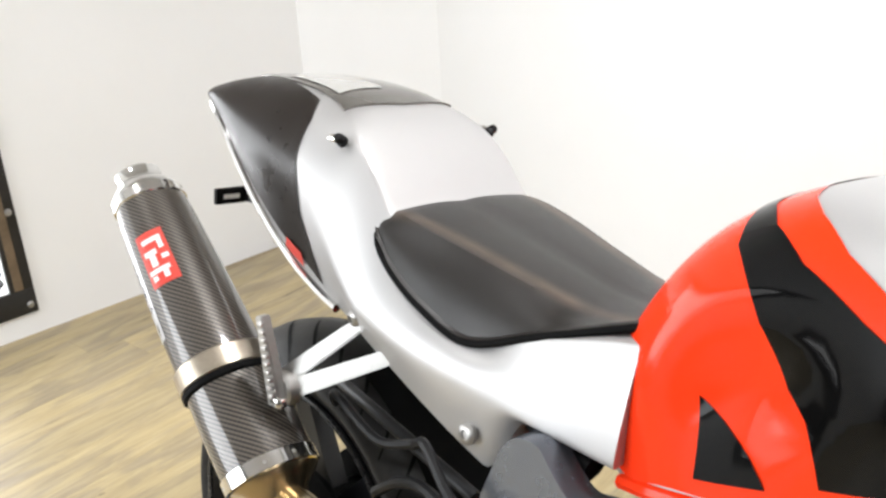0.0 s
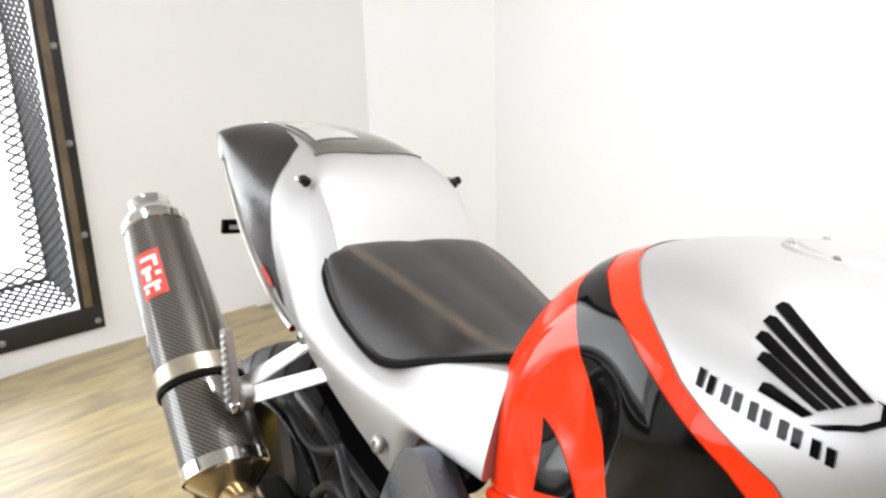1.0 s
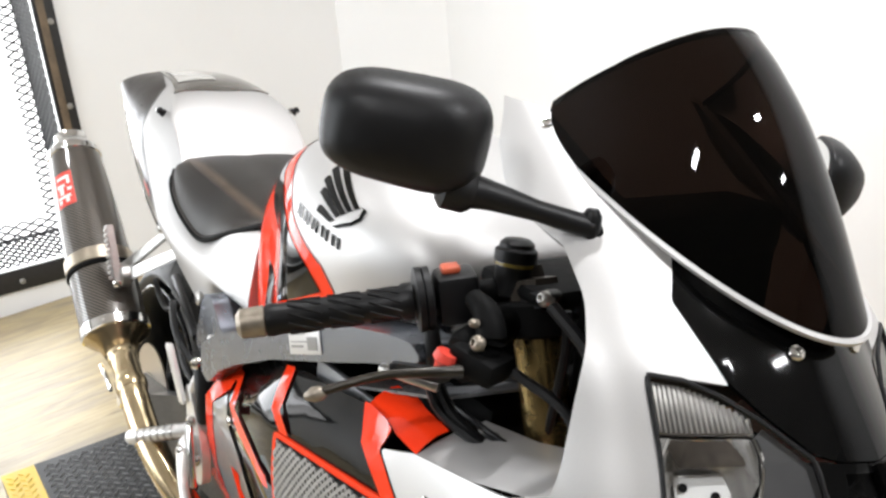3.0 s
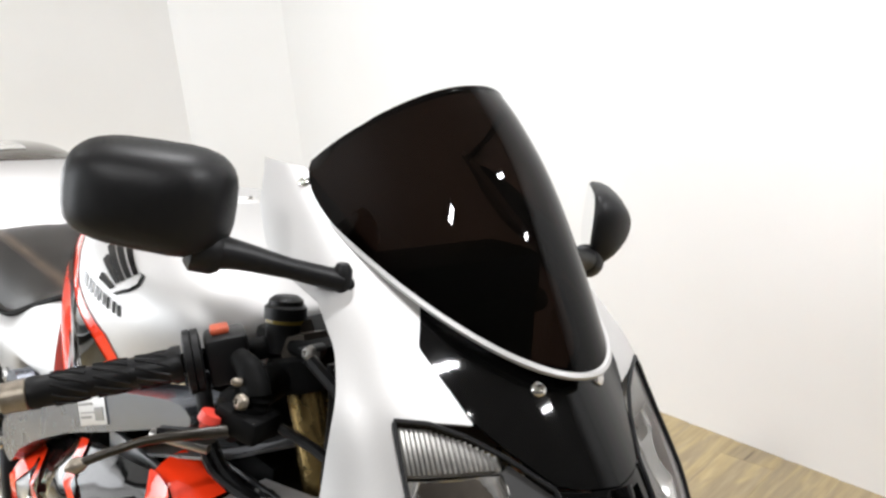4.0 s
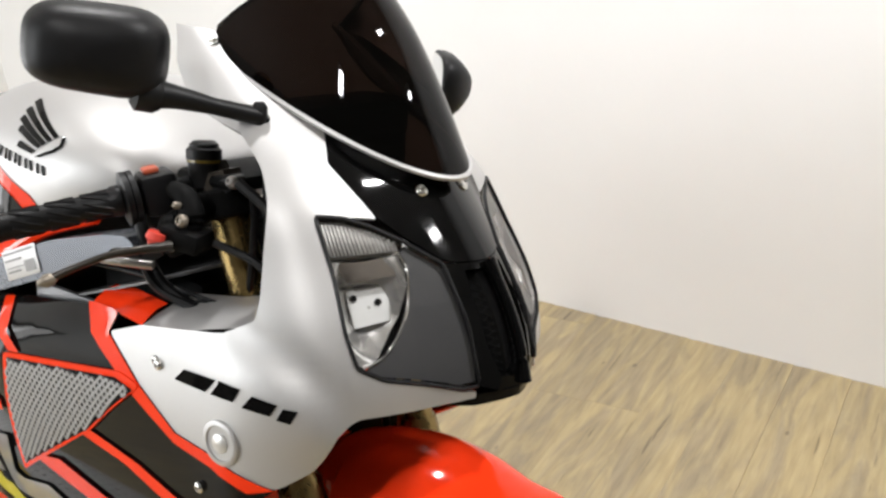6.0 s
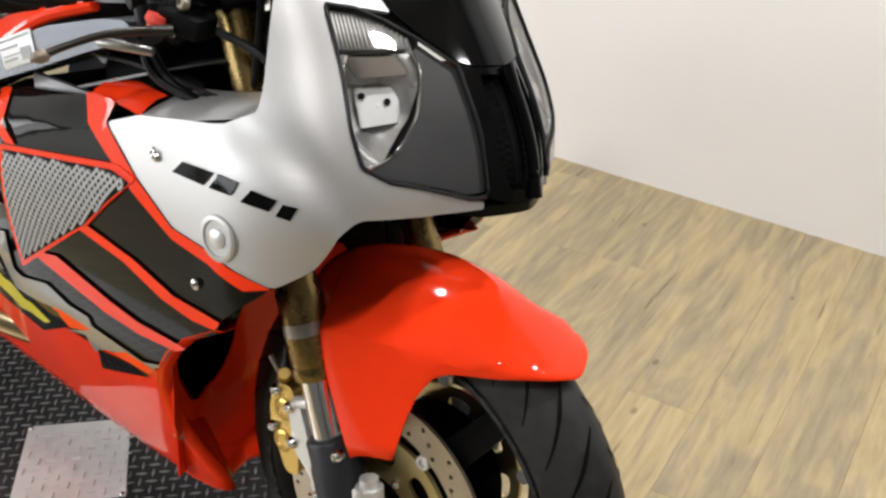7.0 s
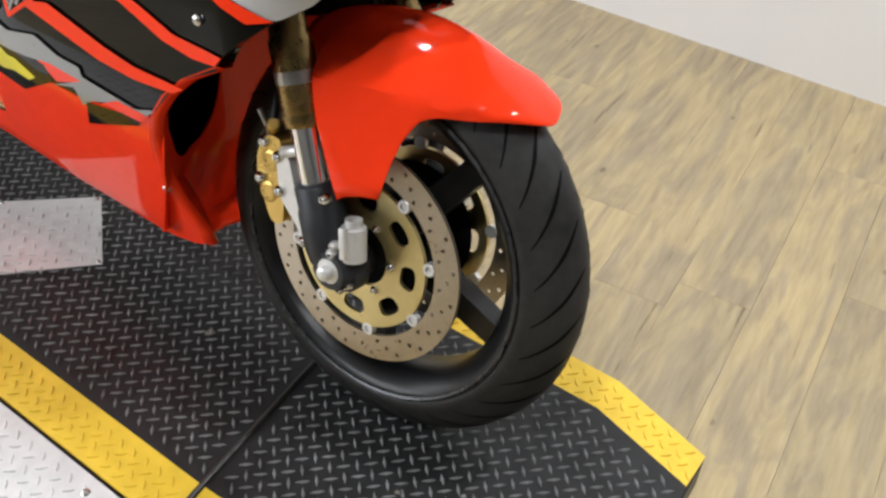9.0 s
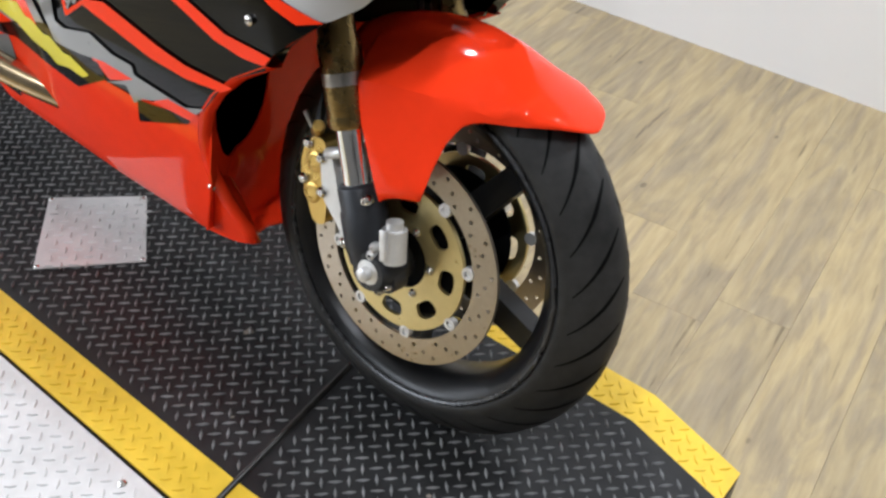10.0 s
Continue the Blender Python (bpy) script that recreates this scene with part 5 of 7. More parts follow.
SPAR = [(-0.85, 0.61), (-0.85, 0.652), (-0.80, 0.682), (-0.73, 0.713), (-0.55, 0.785), (-0.44, 0.825), (-0.33, 0.852), (-0.285, 0.858), (-0.268, 0.848), (-0.285, 0.835), (-0.36, 0.81), (-0.45, 0.776), (-0.6, 0.722), (-0.72, 0.668), (-0.78, 0.635), (-0.82, 0.60)]
SPAR_REAR = [(-0.995, 0.60), (-0.972, 0.672), (-0.955, 0.692), (-0.925, 0.694), (-0.905, 0.672), (-0.88, 0.652), (-0.80, 0.66), (-0.78, 0.60), (-0.86, 0.52), (-0.93, 0.53)]
for y0, y1 in ((-0.216, -0.165), (0.165, 0.216)):
    spar = part("frame_spar", plate_yz(SPAR, y0, y1, 0.004), FRAME, bike, "grey painted aluminium frame spar")
    part("spar_end", plate_yz(SPAR_REAR, y0 * 0.8, y1 * 0.8, 0.006), FRAME, spar, "grey frame casting behind the tank")
    if y0 < 0:
        part("data_plate", box((-0.552, -0.2178, -0.019), (-0.468, -0.2162, 0.019), 0.0006), SILVER, spar, "silver data plate", m=pose(0, 0, 0.783) @ pose(-0.51, 0, 0, 0, -20, 0) @ pose(0.51, 0, 0))
        for x0, x1, z0, z1 in ((-0.548, -0.472, 0.013, 0.016), (-0.548, -0.505, 0.004, 0.007), (-0.545, -0.490, -0.005, -0.0035), (-0.545, -0.512, -0.011, -0.008), (-0.500, -0.475, -0.014, 0.001)):
            part("plate_line", box((x0, -0.2186, z0), (x1, -0.2178, z1)), GREY_DECAL, spar, m=pose(0, 0, 0.783) @ pose(-0.51, 0, 0, 0, -20, 0) @ pose(0.51, 0, 0))
for sgn in (-1, 1):
    part("pivot_plate", plate_yz([(-0.85, 0.62), (-0.79, 0.62), (-0.76, 0.45), (-0.80, 0.36), (-0.86, 0.40)], sgn * 0.15 - 0.012, sgn * 0.15 + 0.012, 0.004), MATT_BLACK, bike, "black pivot plate")
part("air_duct", box((-0.45, -0.15, 0.70), (-0.24, 0.15, 0.80), 0.03), MATT_BLACK, bike, "black air box under the steering head")
# plain black blocks for engine and radiator, added to block light inside the fairing
eng = part("engine", box((-0.80, -0.13, 0.36), (-0.46, 0.13, 0.68), 0.05), MATT_BLACK, bike, "black engine block")
part("clutch_cover", lathe((-0.70, -0.12, 0.46), (-0.70, -0.16, 0.46), [(0, 0.09), (0.6, 0.085), (0.9, 0.07), (1, 0.04)], 28), MATT_BLACK, eng, "round engine cover")
part("radiator", box((-0.46, -0.13, 0.24), (-0.41, 0.13, 0.66), 0.01), MATT_BLACK, bike, "black radiator")
for sgn in (-1, 1):
    part("inner_panel", box((-0.52, sgn * 0.19 - 0.004, 0.70), (-0.34, sgn * 0.19 + 0.004, 0.752), 0.002), GREY_PANEL, bike, "grey inner panel")
part("inner_ledge", sheet([(-0.50, -0.192), (-0.27, -0.186), (-0.23, -0.10), (-0.48, -0.10)], lambda x, y: (x, y, 0.742 + (x + 0.46) * 0.33), 0.03, 0.003), GREY_PANEL, bike, "grey inner ledge")
for sgn in (-1, 1):
    part("swingarm", plate_yz([(-0.82, 0.46), (-0.90, 0.50), (-1.05, 0.47), (-1.30, 0.37), (-1.47, 0.345), (-1.47, 0.28), (-1.30, 0.275), (-0.95, 0.32), (-0.82, 0.36)], sgn * 0.115, sgn * 0.155, 0.006), PLASTIC, bike, "black swingarm")
part("hugger", loft([[Vector((-1.42 + (0.335 + 0.012 * math.cos(j * math.tau / 1)) * math.cos(radians(a)), y, 0.311 + 0.335 * math.sin(radians(a)))) for j, y in enumerate((-0.09, -0.07, -0.035, 0, 0.035, 0.07, 0.09))] for a in range(5, 75, 7)], False, False), MATT_BLACK, bike, "black rear hugger")
for a, b, r in (((-1.0, -0.17, 0.60), (-1.32, -0.1, 0.60), 0.008), ((-0.95, -0.16, 0.58), (-1.1, -0.15, 0.52), 0.014)):
    part("bracket_rod", rod(a, b, r), PLASTIC, bike)
part("brake_hose", tube([(-0.93, -0.18, 0.56), (-1.0, -0.2, 0.6), (-1.06, -0.19, 0.64), (-1.1, -0.17, 0.62), (-1.16, -0.17, 0.60), (-1.25, -0.16, 0.62), (-1.3, -0.12, 0.58)], 0.006, 8), PLASTIC, bike, "black braided brake hose")
part("brake_hose", tube([(-0.9, -0.17, 0.52), (-0.98, -0.19, 0.55), (-1.05, -0.18, 0.58), (-1.12, -0.16, 0.56), (-1.2, -0.13, 0.5)], 0.007, 8), PLASTIC, bike, "black brake hose")
part("subframe", tube([(-0.9, -0.11, 0.66), (-1.1, -0.10, 0.72), (-1.35, -0.08, 0.80)], 0.018, 10), PLASTIC, bike, "black rear subframe tube")
part("under_tail", box((-1.45, -0.09, 0.70), (-1.05, 0.09, 0.79), 0.02, pose(0, 0, 0.0)), MATT_BLACK, bike, "black under-tail tray")
hang = part("plate_bracket", box((-1.69, -0.07, 0.755), (-1.68, 0.07, 0.78), 0.002), MATT_BLACK, bike, "black slotted plate bracket")
part("slot", box((-1.6795, -0.058, 0.764), (-1.678, -0.03, 0.771)), WHITE_DECAL, hang)
part("bracket_arm", box((-1.68, -0.02, 0.757), (-1.42, 0.02, 0.77), 0.003), MATT_BLACK, hang)
# ---- wheels ----
def wheel(name, x, radius, width, rim_r, spokes, turn, parent, label):
    """A tyre on a spoked alloy rim, about an axle along y."""
    w = thing(name, "", "", m=pose(x, 0, radius))
    w.parent = parent
    w["label"] = label
    n = 72
    prof = []
    half = width / 2
    crown = [(0.0, radius), (0.28, radius - 0.004), (0.55, radius - 0.015), (0.8, radius - 0.034), (0.96, radius - 0.052), (0.99, radius - 0.06), (0.95, radius - 0.066), (0.88, rim_r + 0.003), (0.80, rim_r)]
    prof = [(-a * half, r) for a, r in crown[::-1]] + [(a * half, r) for a, r in crown[1:]]
    rings = [[Vector((r * math.cos(k * math.tau / n), y, r * math.sin(k * math.tau / n))) for y, r in prof] for k in range(n)]
    rings.append(rings[0])
    bm = bmesh.new()
    vv = [[bm.verts.new(p) for p in ring] for ring in rings[:-1]]
    for k in range(n):
        p, q = vv[k], vv[(k + 1) % n]
        for j in range(len(prof) - 1):
            bm.faces.new((p[j], p[j + 1], q[j + 1], q[j]))
    tyre = part("tyre", bm, RUBBER, w, "worn black road tyre", sharp=60)
    # curved tread grooves, as thin dark strips sunk at the tyre's face
    gm = bmesh.new()
    for k in range(30):
        for sgn in (1, -1):
            a0 = (k + (0.5 if sgn < 0 else 0)) * math.tau / 30
            row = []
            for j in range(11):
                f = 0.10 + 0.82 * j / 10
                y = sgn * f * half
                r = lerp([(c[0], c[1]) for c in crown[:6]], f) + 0.0007
                a = a0 - 0.34 * f ** 1.4
                ww = 0.0040 * (1.15 - 0.8 * abs(2 * j / 10 - 0.9)) / r
                row.append(((r * math.cos(a - ww), y, r * math.sin(a - ww)), (r * math.cos(a + ww), y, r * math.sin(a + ww))))
            prev = None
            for p, q in row:
                cur = (gm.verts.new(p), gm.verts.new(q))
                if prev:
                    gm.faces.new((prev[0], prev[1], cur[1], cur[0]))
                prev = cur
    part("tread_groove", gm, MATT_BLACK, tyre)
    rim = bmesh.new()
    rp = [(-0.82 * half, rim_r + 0.004), (-0.93 * half, rim_r + 0.003), (-0.94 * half, rim_r - 0.004), (-0.80 * half, rim_r - 0.012), (-0.45 * half, rim_r - 0.03), (0.45 * half, rim_r - 0.03), (0.80 * half, rim_r - 0.012), (0.94 * half, rim_r - 0.004), (0.93 * half, rim_r + 0.003), (0.82 * half, rim_r + 0.004), (0.6 * half, rim_r - 0.006), (0.4 * half, rim_r - 0.018), (-0.4 * half, rim_r - 0.018), (-0.6 * half, rim_r - 0.006)]
    vv = [[rim.verts.new((r * math.cos(k * math.tau / n), y, r * math.sin(k * math.tau / n))) for y, r in rp] for k in range(n)]
    for k in range(n):
        p, q = vv[k], vv[(k + 1) % n]
        for j in range(len(rp)):
            rim.faces.new((p[j], p[(j + 1) % len(rp)], q[(j + 1) % len(rp)], q[j]))
    part("rim", rim, RIM, w, "black alloy rim", sharp=50)
    # a lighter grey ring paints the highlight along each rim edge
    for sgn in (-1, 1):
        lip = [Vector(((rim_r + 0.001) * math.cos(k * math.tau / 48), sgn * 0.965 * half, (rim_r + 0.001) * math.sin(k * math.tau / 48))) for k in range(49)]
        part("rim_lip", tube(lip, 0.0035, 6, 1), RIM_GLINT, w, "rim edge coloured grey for its highlight")
    part("hub_flange", lathe((0, -0.058, 0), (0, 0.058, 0), [(0, 0.09), (0.05, 0.094), (0.12, 0.05), (0.88, 0.05), (0.95, 0.094), (1, 0.09)], 32), MATT_BLACK, w, "black hub flange")
    part("hub", lathe((0, -half * 0.9, 0), (0, half * 0.9, 0), [(0, 0.035), (0.1, 0.042), (0.25, 0.036), (0.75, 0.036), (0.9, 0.042), (1, 0.035)], 24), PLASTIC, w, "black hub")
    sp = finish(plate_yz([(0.03, -0.022), (rim_r - 0.02, -0.017), (rim_r - 0.02, 0.017), (0.03, 0.022)], -0.016, 0.016, 0.006), "spoke", RIM)
    for k in range(spokes):
        ob = new("spoke", sp)
        ob.parent = w
        ob.matrix_basis = pose(0, 0, 0, 0, 360 * k / spokes + turn, 0)
    return w


front_wheel = wheel("front_wheel", 0, 0.30, 0.110, 0.229, 5, -53, bike, "front wheel with black rim and road tyre")
rear_wheel = wheel("rear_wheel", -1.42, 0.311, 0.19, 0.228, 5, 25, bike, "rear wheel with black rim and wide tyre")


# ---- brake discs ----
def ring_with_holes(r0, r1, y0, y1, holes, n=96):
    """A flat ring between two values of y, with rows of drilled holes given as dark recessed discs by the caller."""
    bm = bmesh.new()
    rows = []
    for k in range(n):
        a = k * math.tau / n
        c, s = math.cos(a), math.sin(a)
        rows.append([bm.verts.new((r * c, y, r * s)) for r, y in ((r0, y0), (r1, y0), (r1, y1), (r0, y1))])
    for k in range(n):
        p, q = rows[k], rows[(k + 1) % n]
        for j in range(4):
            bm.faces.new((p[j], p[(j + 1) % 4], q[(j + 1) % 4], q[j]))
    return bm


def brake_disc(y, parent):
    out = 1 if y > 0 else -1
    d = thing("brake_disc", "", "", m=pose(0, y, 0))
    d.parent = parent
    d["label"] = "drilled steel brake disc on a gold carrier"
    # friction ring, made of sectors that leave the drilled holes open
    bm = bmesh.new()
    n, r0, r1, th = 60, 0.122, 0.160, 0.0025
    for k in range(n):
        a0, a1 = k * math.tau / n, (k + 1) * math.tau / n
        am = (a0 + a1) / 2
        rc = (0.131, 0.141, 0.151)[k % 3]
        outer = []
        for a, r in ((a0, r0), (a0, rc), (a0, r1), (am, r1), (a1, r1), (a1, rc), (a1, r0), (am, r0)):
            outer.append((r * math.cos(a), r * math.sin(a)))
        cx, cz = rc * math.cos(am), rc * math.sin(am)
        inner = []
        for ox, oz in outer:
            v = Vector((ox - cx, oz - cz)).normalized() * 0.0033
            inner.append((cx + v.x, cz + v.y))
        for sy in (-th, th):
            o = [bm.verts.new((p[0], sy, p[1])) for p in outer]
            i = [bm.verts.new((p[0], sy, p[1])) for p in inner]
            for j in range(8):
                bm.faces.new((o[j], o[(j + 1) % 8], i[(j + 1) % 8], i[j]))
            if sy < 0:
                keep = i
            else:
                for j in range(8):
                    bm.faces.new((keep[j], keep[(j + 1) % 8], i[(j + 1) % 8], i[j]))
    bmesh.ops.remove_doubles(bm, verts=bm.verts, dist=1e-5)
    for r in (r0, r1):
        ring = ring_with_holes(r - 0.0002, r, -th, th, 0)
        me = bpy.data.meshes.new("tmp")
        ring.to_mesh(me)
        ring.free()
        bm.from_mesh(me)
        bpy.data.meshes.remove(me)
    part("friction_ring", bm, DISC, d, "drilled steel friction ring", sharp=30)
    # carrier with bean-shaped windows
    cm = bmesh.new()
    wins, ra, rb, steps = 8, 0.045, 0.108, 8
    for k in range(wins):
        a0, a1 = math.tau * (k - 0.5) / wins, math.tau * (k + 0.5) / wins
        loop = [(a0 + (a1 - a0) * j / steps, rb) for j in range(steps)] + [(a1, rb + (ra - rb) * j / steps) for j in range(steps)]
        loop += [(a1 + (a0 - a1) * j / steps, ra) for j in range(steps)] + [(a0, ra + (rb - ra) * j / steps) for j in range(steps)]
        am, rm, hole = (a0 + a1) / 2, 0.081, []
        for u, r in loop:
            t = math.atan2((r - rm) / 0.0315, (u - am) / (math.pi / wins))
            cu, su = math.cos(t), math.sin(t)
            hole.append((am + 0.215 * abs(cu) ** 0.7 * (1 if cu > 0 else -1), rm + 0.0125 * abs(su) ** 0.7 * (1 if su > 0 else -1)))
        sides = []
        for y in (-0.003 + out * 0.001, 0.003 + out * 0.001):
            o = [cm.verts.new((r * math.cos(u), y, r * math.sin(u))) for u, r in loop]
            i = [cm.verts.new((r * math.cos(u), y, r * math.sin(u))) for u, r in hole]
            for j in range(len(o)):
                cm.faces.new((o[j], o[(j + 1) % len(o)], i[(j + 1) % len(o)], i[j]))
            sides.append((o, i))
        for j in range(len(loop)):
            h = (j + 1) % len(loop)
            cm.faces.new((sides[0][1][j], sides[0][1][h], sides[1][1][h], sides[1][1][j]))
            if j < steps or 2 * steps <= j < 3 * steps:
                cm.faces.new((sides[0][0][j], sides[0][0][h], sides[1][0][h], sides[1][0][j]))
    bmesh.ops.remove_doubles(cm, verts=cm.verts, dist=1e-5)
    part("carrier", cm, DISC_GOLD, d, "gold anodised disc carrier", sharp=30)
    for k in range(8):
        a = k * math.tau / 8 + 0.25
        c, s = math.cos(a), math.sin(a)
        p = Vector((0.114 * c, 0, 0.114 * s))
        part("button", lathe(p + Vector((0, -out * 0.004, 0)), p + Vector((0, out * 0.007, 0)), [(0, 0.0095), (0.7, 0.0095), (0.8, 0.0085), (0.8, 0.0052), (0.4, 0.0048), (0.4, 0.001)], 16), BRIGHT, d)
    for k in range(6):
        a = k * math.tau / 6 + 0.1
        bolt(d, (0.053 * math.cos(a), out * 0.004, 0.053 * math.sin(a)), (0, out, 0), 0.0065, 0.005, CHROME)
    return d


brake_disc(-0.073, front_wheel)
brake_disc(0.073, front_wheel)
part("rear_disc", lathe((0, -0.115, 0), (0, -0.111, 0), [(0, 0.11), (1, 0.11)], 48), DISC, rear_wheel, "rear brake disc")
part("axle_nut", lathe((0, -0.16, 0), (0, -0.185, 0), [(0, 0.022), (0.6, 0.02), (1, 0.014)], 6), CHROME, rear_wheel)

# ---- front fork ----



def fork_x(z):
    return -0.026 - (z - 0.31) * 0.36


for sgn in (-1, 1):
    y = sgn * 0.112
    p = lambda z: Vector((fork_x(z), y, z))
    fork = part("fork_leg", lathe(p(0.475), p(0.90), [(0, 0.024), (0.02, 0.0275), (0.22, 0.0275), (0.24, 0.024), (1, 0.024)], 24), BRASS_FORK, bike, "gold upside-down fork leg")
    part("fork_label", lathe(p(0.520), p(0.535), [(0, 0.0278), (1, 0.0279)], 24, False), ALLOY, fork, "silver fork label")
    part("fork_seal", lathe(p(0.468), p(0.484), [(0, 0.026), (0.5, 0.029), (1, 0.028)], 24), BRASS_FORK, fork)
    part("stanchion", lathe(p(0.36), p(0.48), [(0, 0.0205), (1, 0.0205)], 24), MIRROR_CHROME, fork, "polished fork stanchion")
    foot = part("fork_foot", lathe(p(0.30) + Vector((0.004, 0, 0)), p(0.402), [(0, 0.03), (0.2, 0.033), (0.62, 0.032), (0.66, 0.030), (0.92, 0.030), (0.95, 0.028), (0.97, 0.022)], 24), SLATE, fork, "black cast fork foot")
    part("axle_boss", lathe((0, y + sgn * 0.03, 0.30), (0, y - sgn * 0.03, 0.30), [(0, 0.026), (0.2, 0.032), (0.8, 0.032), (1, 0.03)], 20), SLATE, foot)
    part("foot_web", plate_yz([(-0.06, 0.36), (-0.045, 0.31), (0.0, 0.268), (0.035, 0.275), (0.035, 0.30), (0.0, 0.34)], y - 0.014, y + 0.014, 0.004), SLATE, foot)
    part("axle_bolt", lathe((0, y + sgn * 0.024, 0.30), (0, y + sgn * 0.044, 0.30), [(0, 0.0175), (0.3, 0.0175), (0.35, 0.010), (0.9, 0.0095), (1, 0.006)], 24), BRIGHT, foot, "bright axle bolt")
    # the mudguard's alloy bracket on the foot
    br = part("guard_bracket", lathe((0.023, y + sgn * 0.008, 0.320), (0.014, y + sgn * 0.006, 0.376), [(0, 0.014), (0.01, 0.0168), (0.80, 0.0168), (0.81, 0.0115), (1, 0.0115)], 24), BRIGHT, foot, "pale cast alloy bracket")
    part("bracket_rib", box((-0.005, -0.004, -0.022), (0.005, 0.004, 0.022), 0.0015), BRIGHT, br, m=pose(0.016, y + sgn * 0.0245, 0.347, 0, -9, 0))
    bolt(br, (0.002, y + sgn * 0.026, 0.338), (0, sgn, 0), 0.0065, 0.006, BRIGHT)
    bolt(br, (0.0, y + sgn * 0.026, 0.325), (0, sgn, 0), 0.0075, 0.006, BRIGHT)
    bolt(foot, (0.026, y + sgn * 0.016, 0.285), (0, sgn, 0), 0.007, 0.006, CHROME)
    bolt(foot, (0.012, y + sgn * 0.016, 0.272), (0, sgn, 0), 0.007, 0.006, CHROME)
    # caliper behind the leg
    cal = part("brake_caliper", plate_yz([(-0.165, 0.36), (-0.135, 0.30), (-0.112, 0.305), (-0.115, 0.35), (-0.122, 0.40), (-0.128, 0.43), (-0.155, 0.425), (-0.168, 0.395)], sgn * 0.05, sgn * 0.108, 0.008), GOLD, bike, "gold four-piston brake caliper")
    part("caliper_arm", plate_yz([(-0.128, 0.415), (-0.108, 0.42), (-0.088, 0.37), (-0.058, 0.335), (-0.05, 0.30), (-0.066, 0.296), (-0.082, 0.322), (-0.115, 0.35)], sgn * 0.086, sgn * 0.116, 0.004), BRIGHT, cal, "silver caliper bracket")
    for bx, bz in ((-0.122, 0.408), (-0.115, 0.36), (-0.066, 0.304), (-0.155, 0.415), (-0.158, 0.36)):
        bolt(cal, (bx, sgn * (0.116 if bx > -0.14 else 0.108), bz), (0, sgn, 0), 0.0085, 0.007, CHROME)
    for bz in (0.345, 0.392):
        part("piston_cap", lathe((-0.142, sgn * 0.104, bz), (-0.142, sgn * 0.113, bz), [(0, 0.016), (0.6, 0.0155), (0.8, 0.013), (0.8, 0.009), (0.65, 0.008)], 18), GOLD, cal, "round gold piston cap")
    part("bleed_screw", rod((-0.16, sgn * 0.095, 0.428), (-0.176, sgn * 0.10, 0.452), 0.0045, 10), ALLOY, cal)
    part("caliper_strut", rod((-0.118, sgn * 0.112, 0.415), (-0.085, sgn * 0.118, 0.432), 0.008, 12), BRIGHT, cal, "silver bracket end")
    part("banjo", rod((-0.15, sgn * 0.10, 0.43), (-0.135, sgn * 0.115, 0.45), 0.009), GOLD, cal, "gold hose union")
    part("caliper_hose", tube([(-0.14, sgn * 0.11, 0.445), (-0.15, sgn * 0.09, 0.50), (-0.14, sgn * 0.075, 0.56), (-0.16, sgn * 0.07, 0.66)], 0.006, 8), PLASTIC, cal, "black brake hose")

# ---- front mudguard ----
def guard_line(a, sgn):
    """Half a cross-section of the mudguard at angle a (degrees) round the wheel, from its crown to its edge."""
    end = float(np.interp(a, (51.5, 53.5, 55.5, 57.5, 60, 63, 66, 68.6, 70.5, 72, 73, 73.8, 74.3, 108, 109, 110.5, 112, 120), (0.316, 0.313, 0.306, 0.297, 0.284, 0.270, 0.261, 0.253, 0.245, 0.236, 0.215, 0.17, 0.129, 0.103, 0.2, 0.235, 0.252, 0.262)))
    top = lerp([(51.5, 0.3195), (56, 0.3215), (65, 0.3175), (76, 0.3145), (120, 0.3155)], a)
    half = 0.075 * lerp([(51.5, 0.22), (53, 0.47), (55, 0.68), (57.5, 0.84), (60, 0.93), (64, 1.0), (66, 1.06), (72, 1.17), (79, 1.31), (89, 1.44), (97, 1.52), (107, 1.56), (108.5, 1.5), (110, 1.0), (120, 1.0)], a)
    flare = lerp([(50, 0.0), (66, 0.12), (70, 0.45), (74, 1.0), (108.5, 1.0), (110, 0.0), (120, 0.0)], a)
    # below a crease the flank is flat; the crease runs level from the fork to the front of the arch
    low = max(end, lerp([(51.5, 0.284), (63, 0.284), (66, 0.270), (72, 0.260), (79, 0.254), (89, 0.248), (108, 0.248), (110.5, 0.270), (120, 0.284)], a))
    turn = radians(lerp([(51.5, 90), (64, 90), (72, 46), (108, 46), (110.5, 90), (120, 90)], a))
    out = []
    for k in range(21):
        if k <= 12:
            q = k / 12 * turn
            r = low + (top - low) * (math.cos(q) - math.cos(turn)) / (1 - math.cos(turn))
            y, dx = half * math.sin(q) / math.sin(turn), 0.0
        else:
            f = (k - 12) / 8
            r = low + (min(end, low - 0.0004) - low) * f
            y = half + flare * (0.129 - half) * max(0.0, min(1.0, (low - r) / (low - 0.12)))
            dx = 0.25 * max(0.0, 0.2 - r)
        out.append(Vector((r * math.cos(radians(a)) + dx, sgn * y, 0.30 + r * math.sin(radians(a)))))
    return out


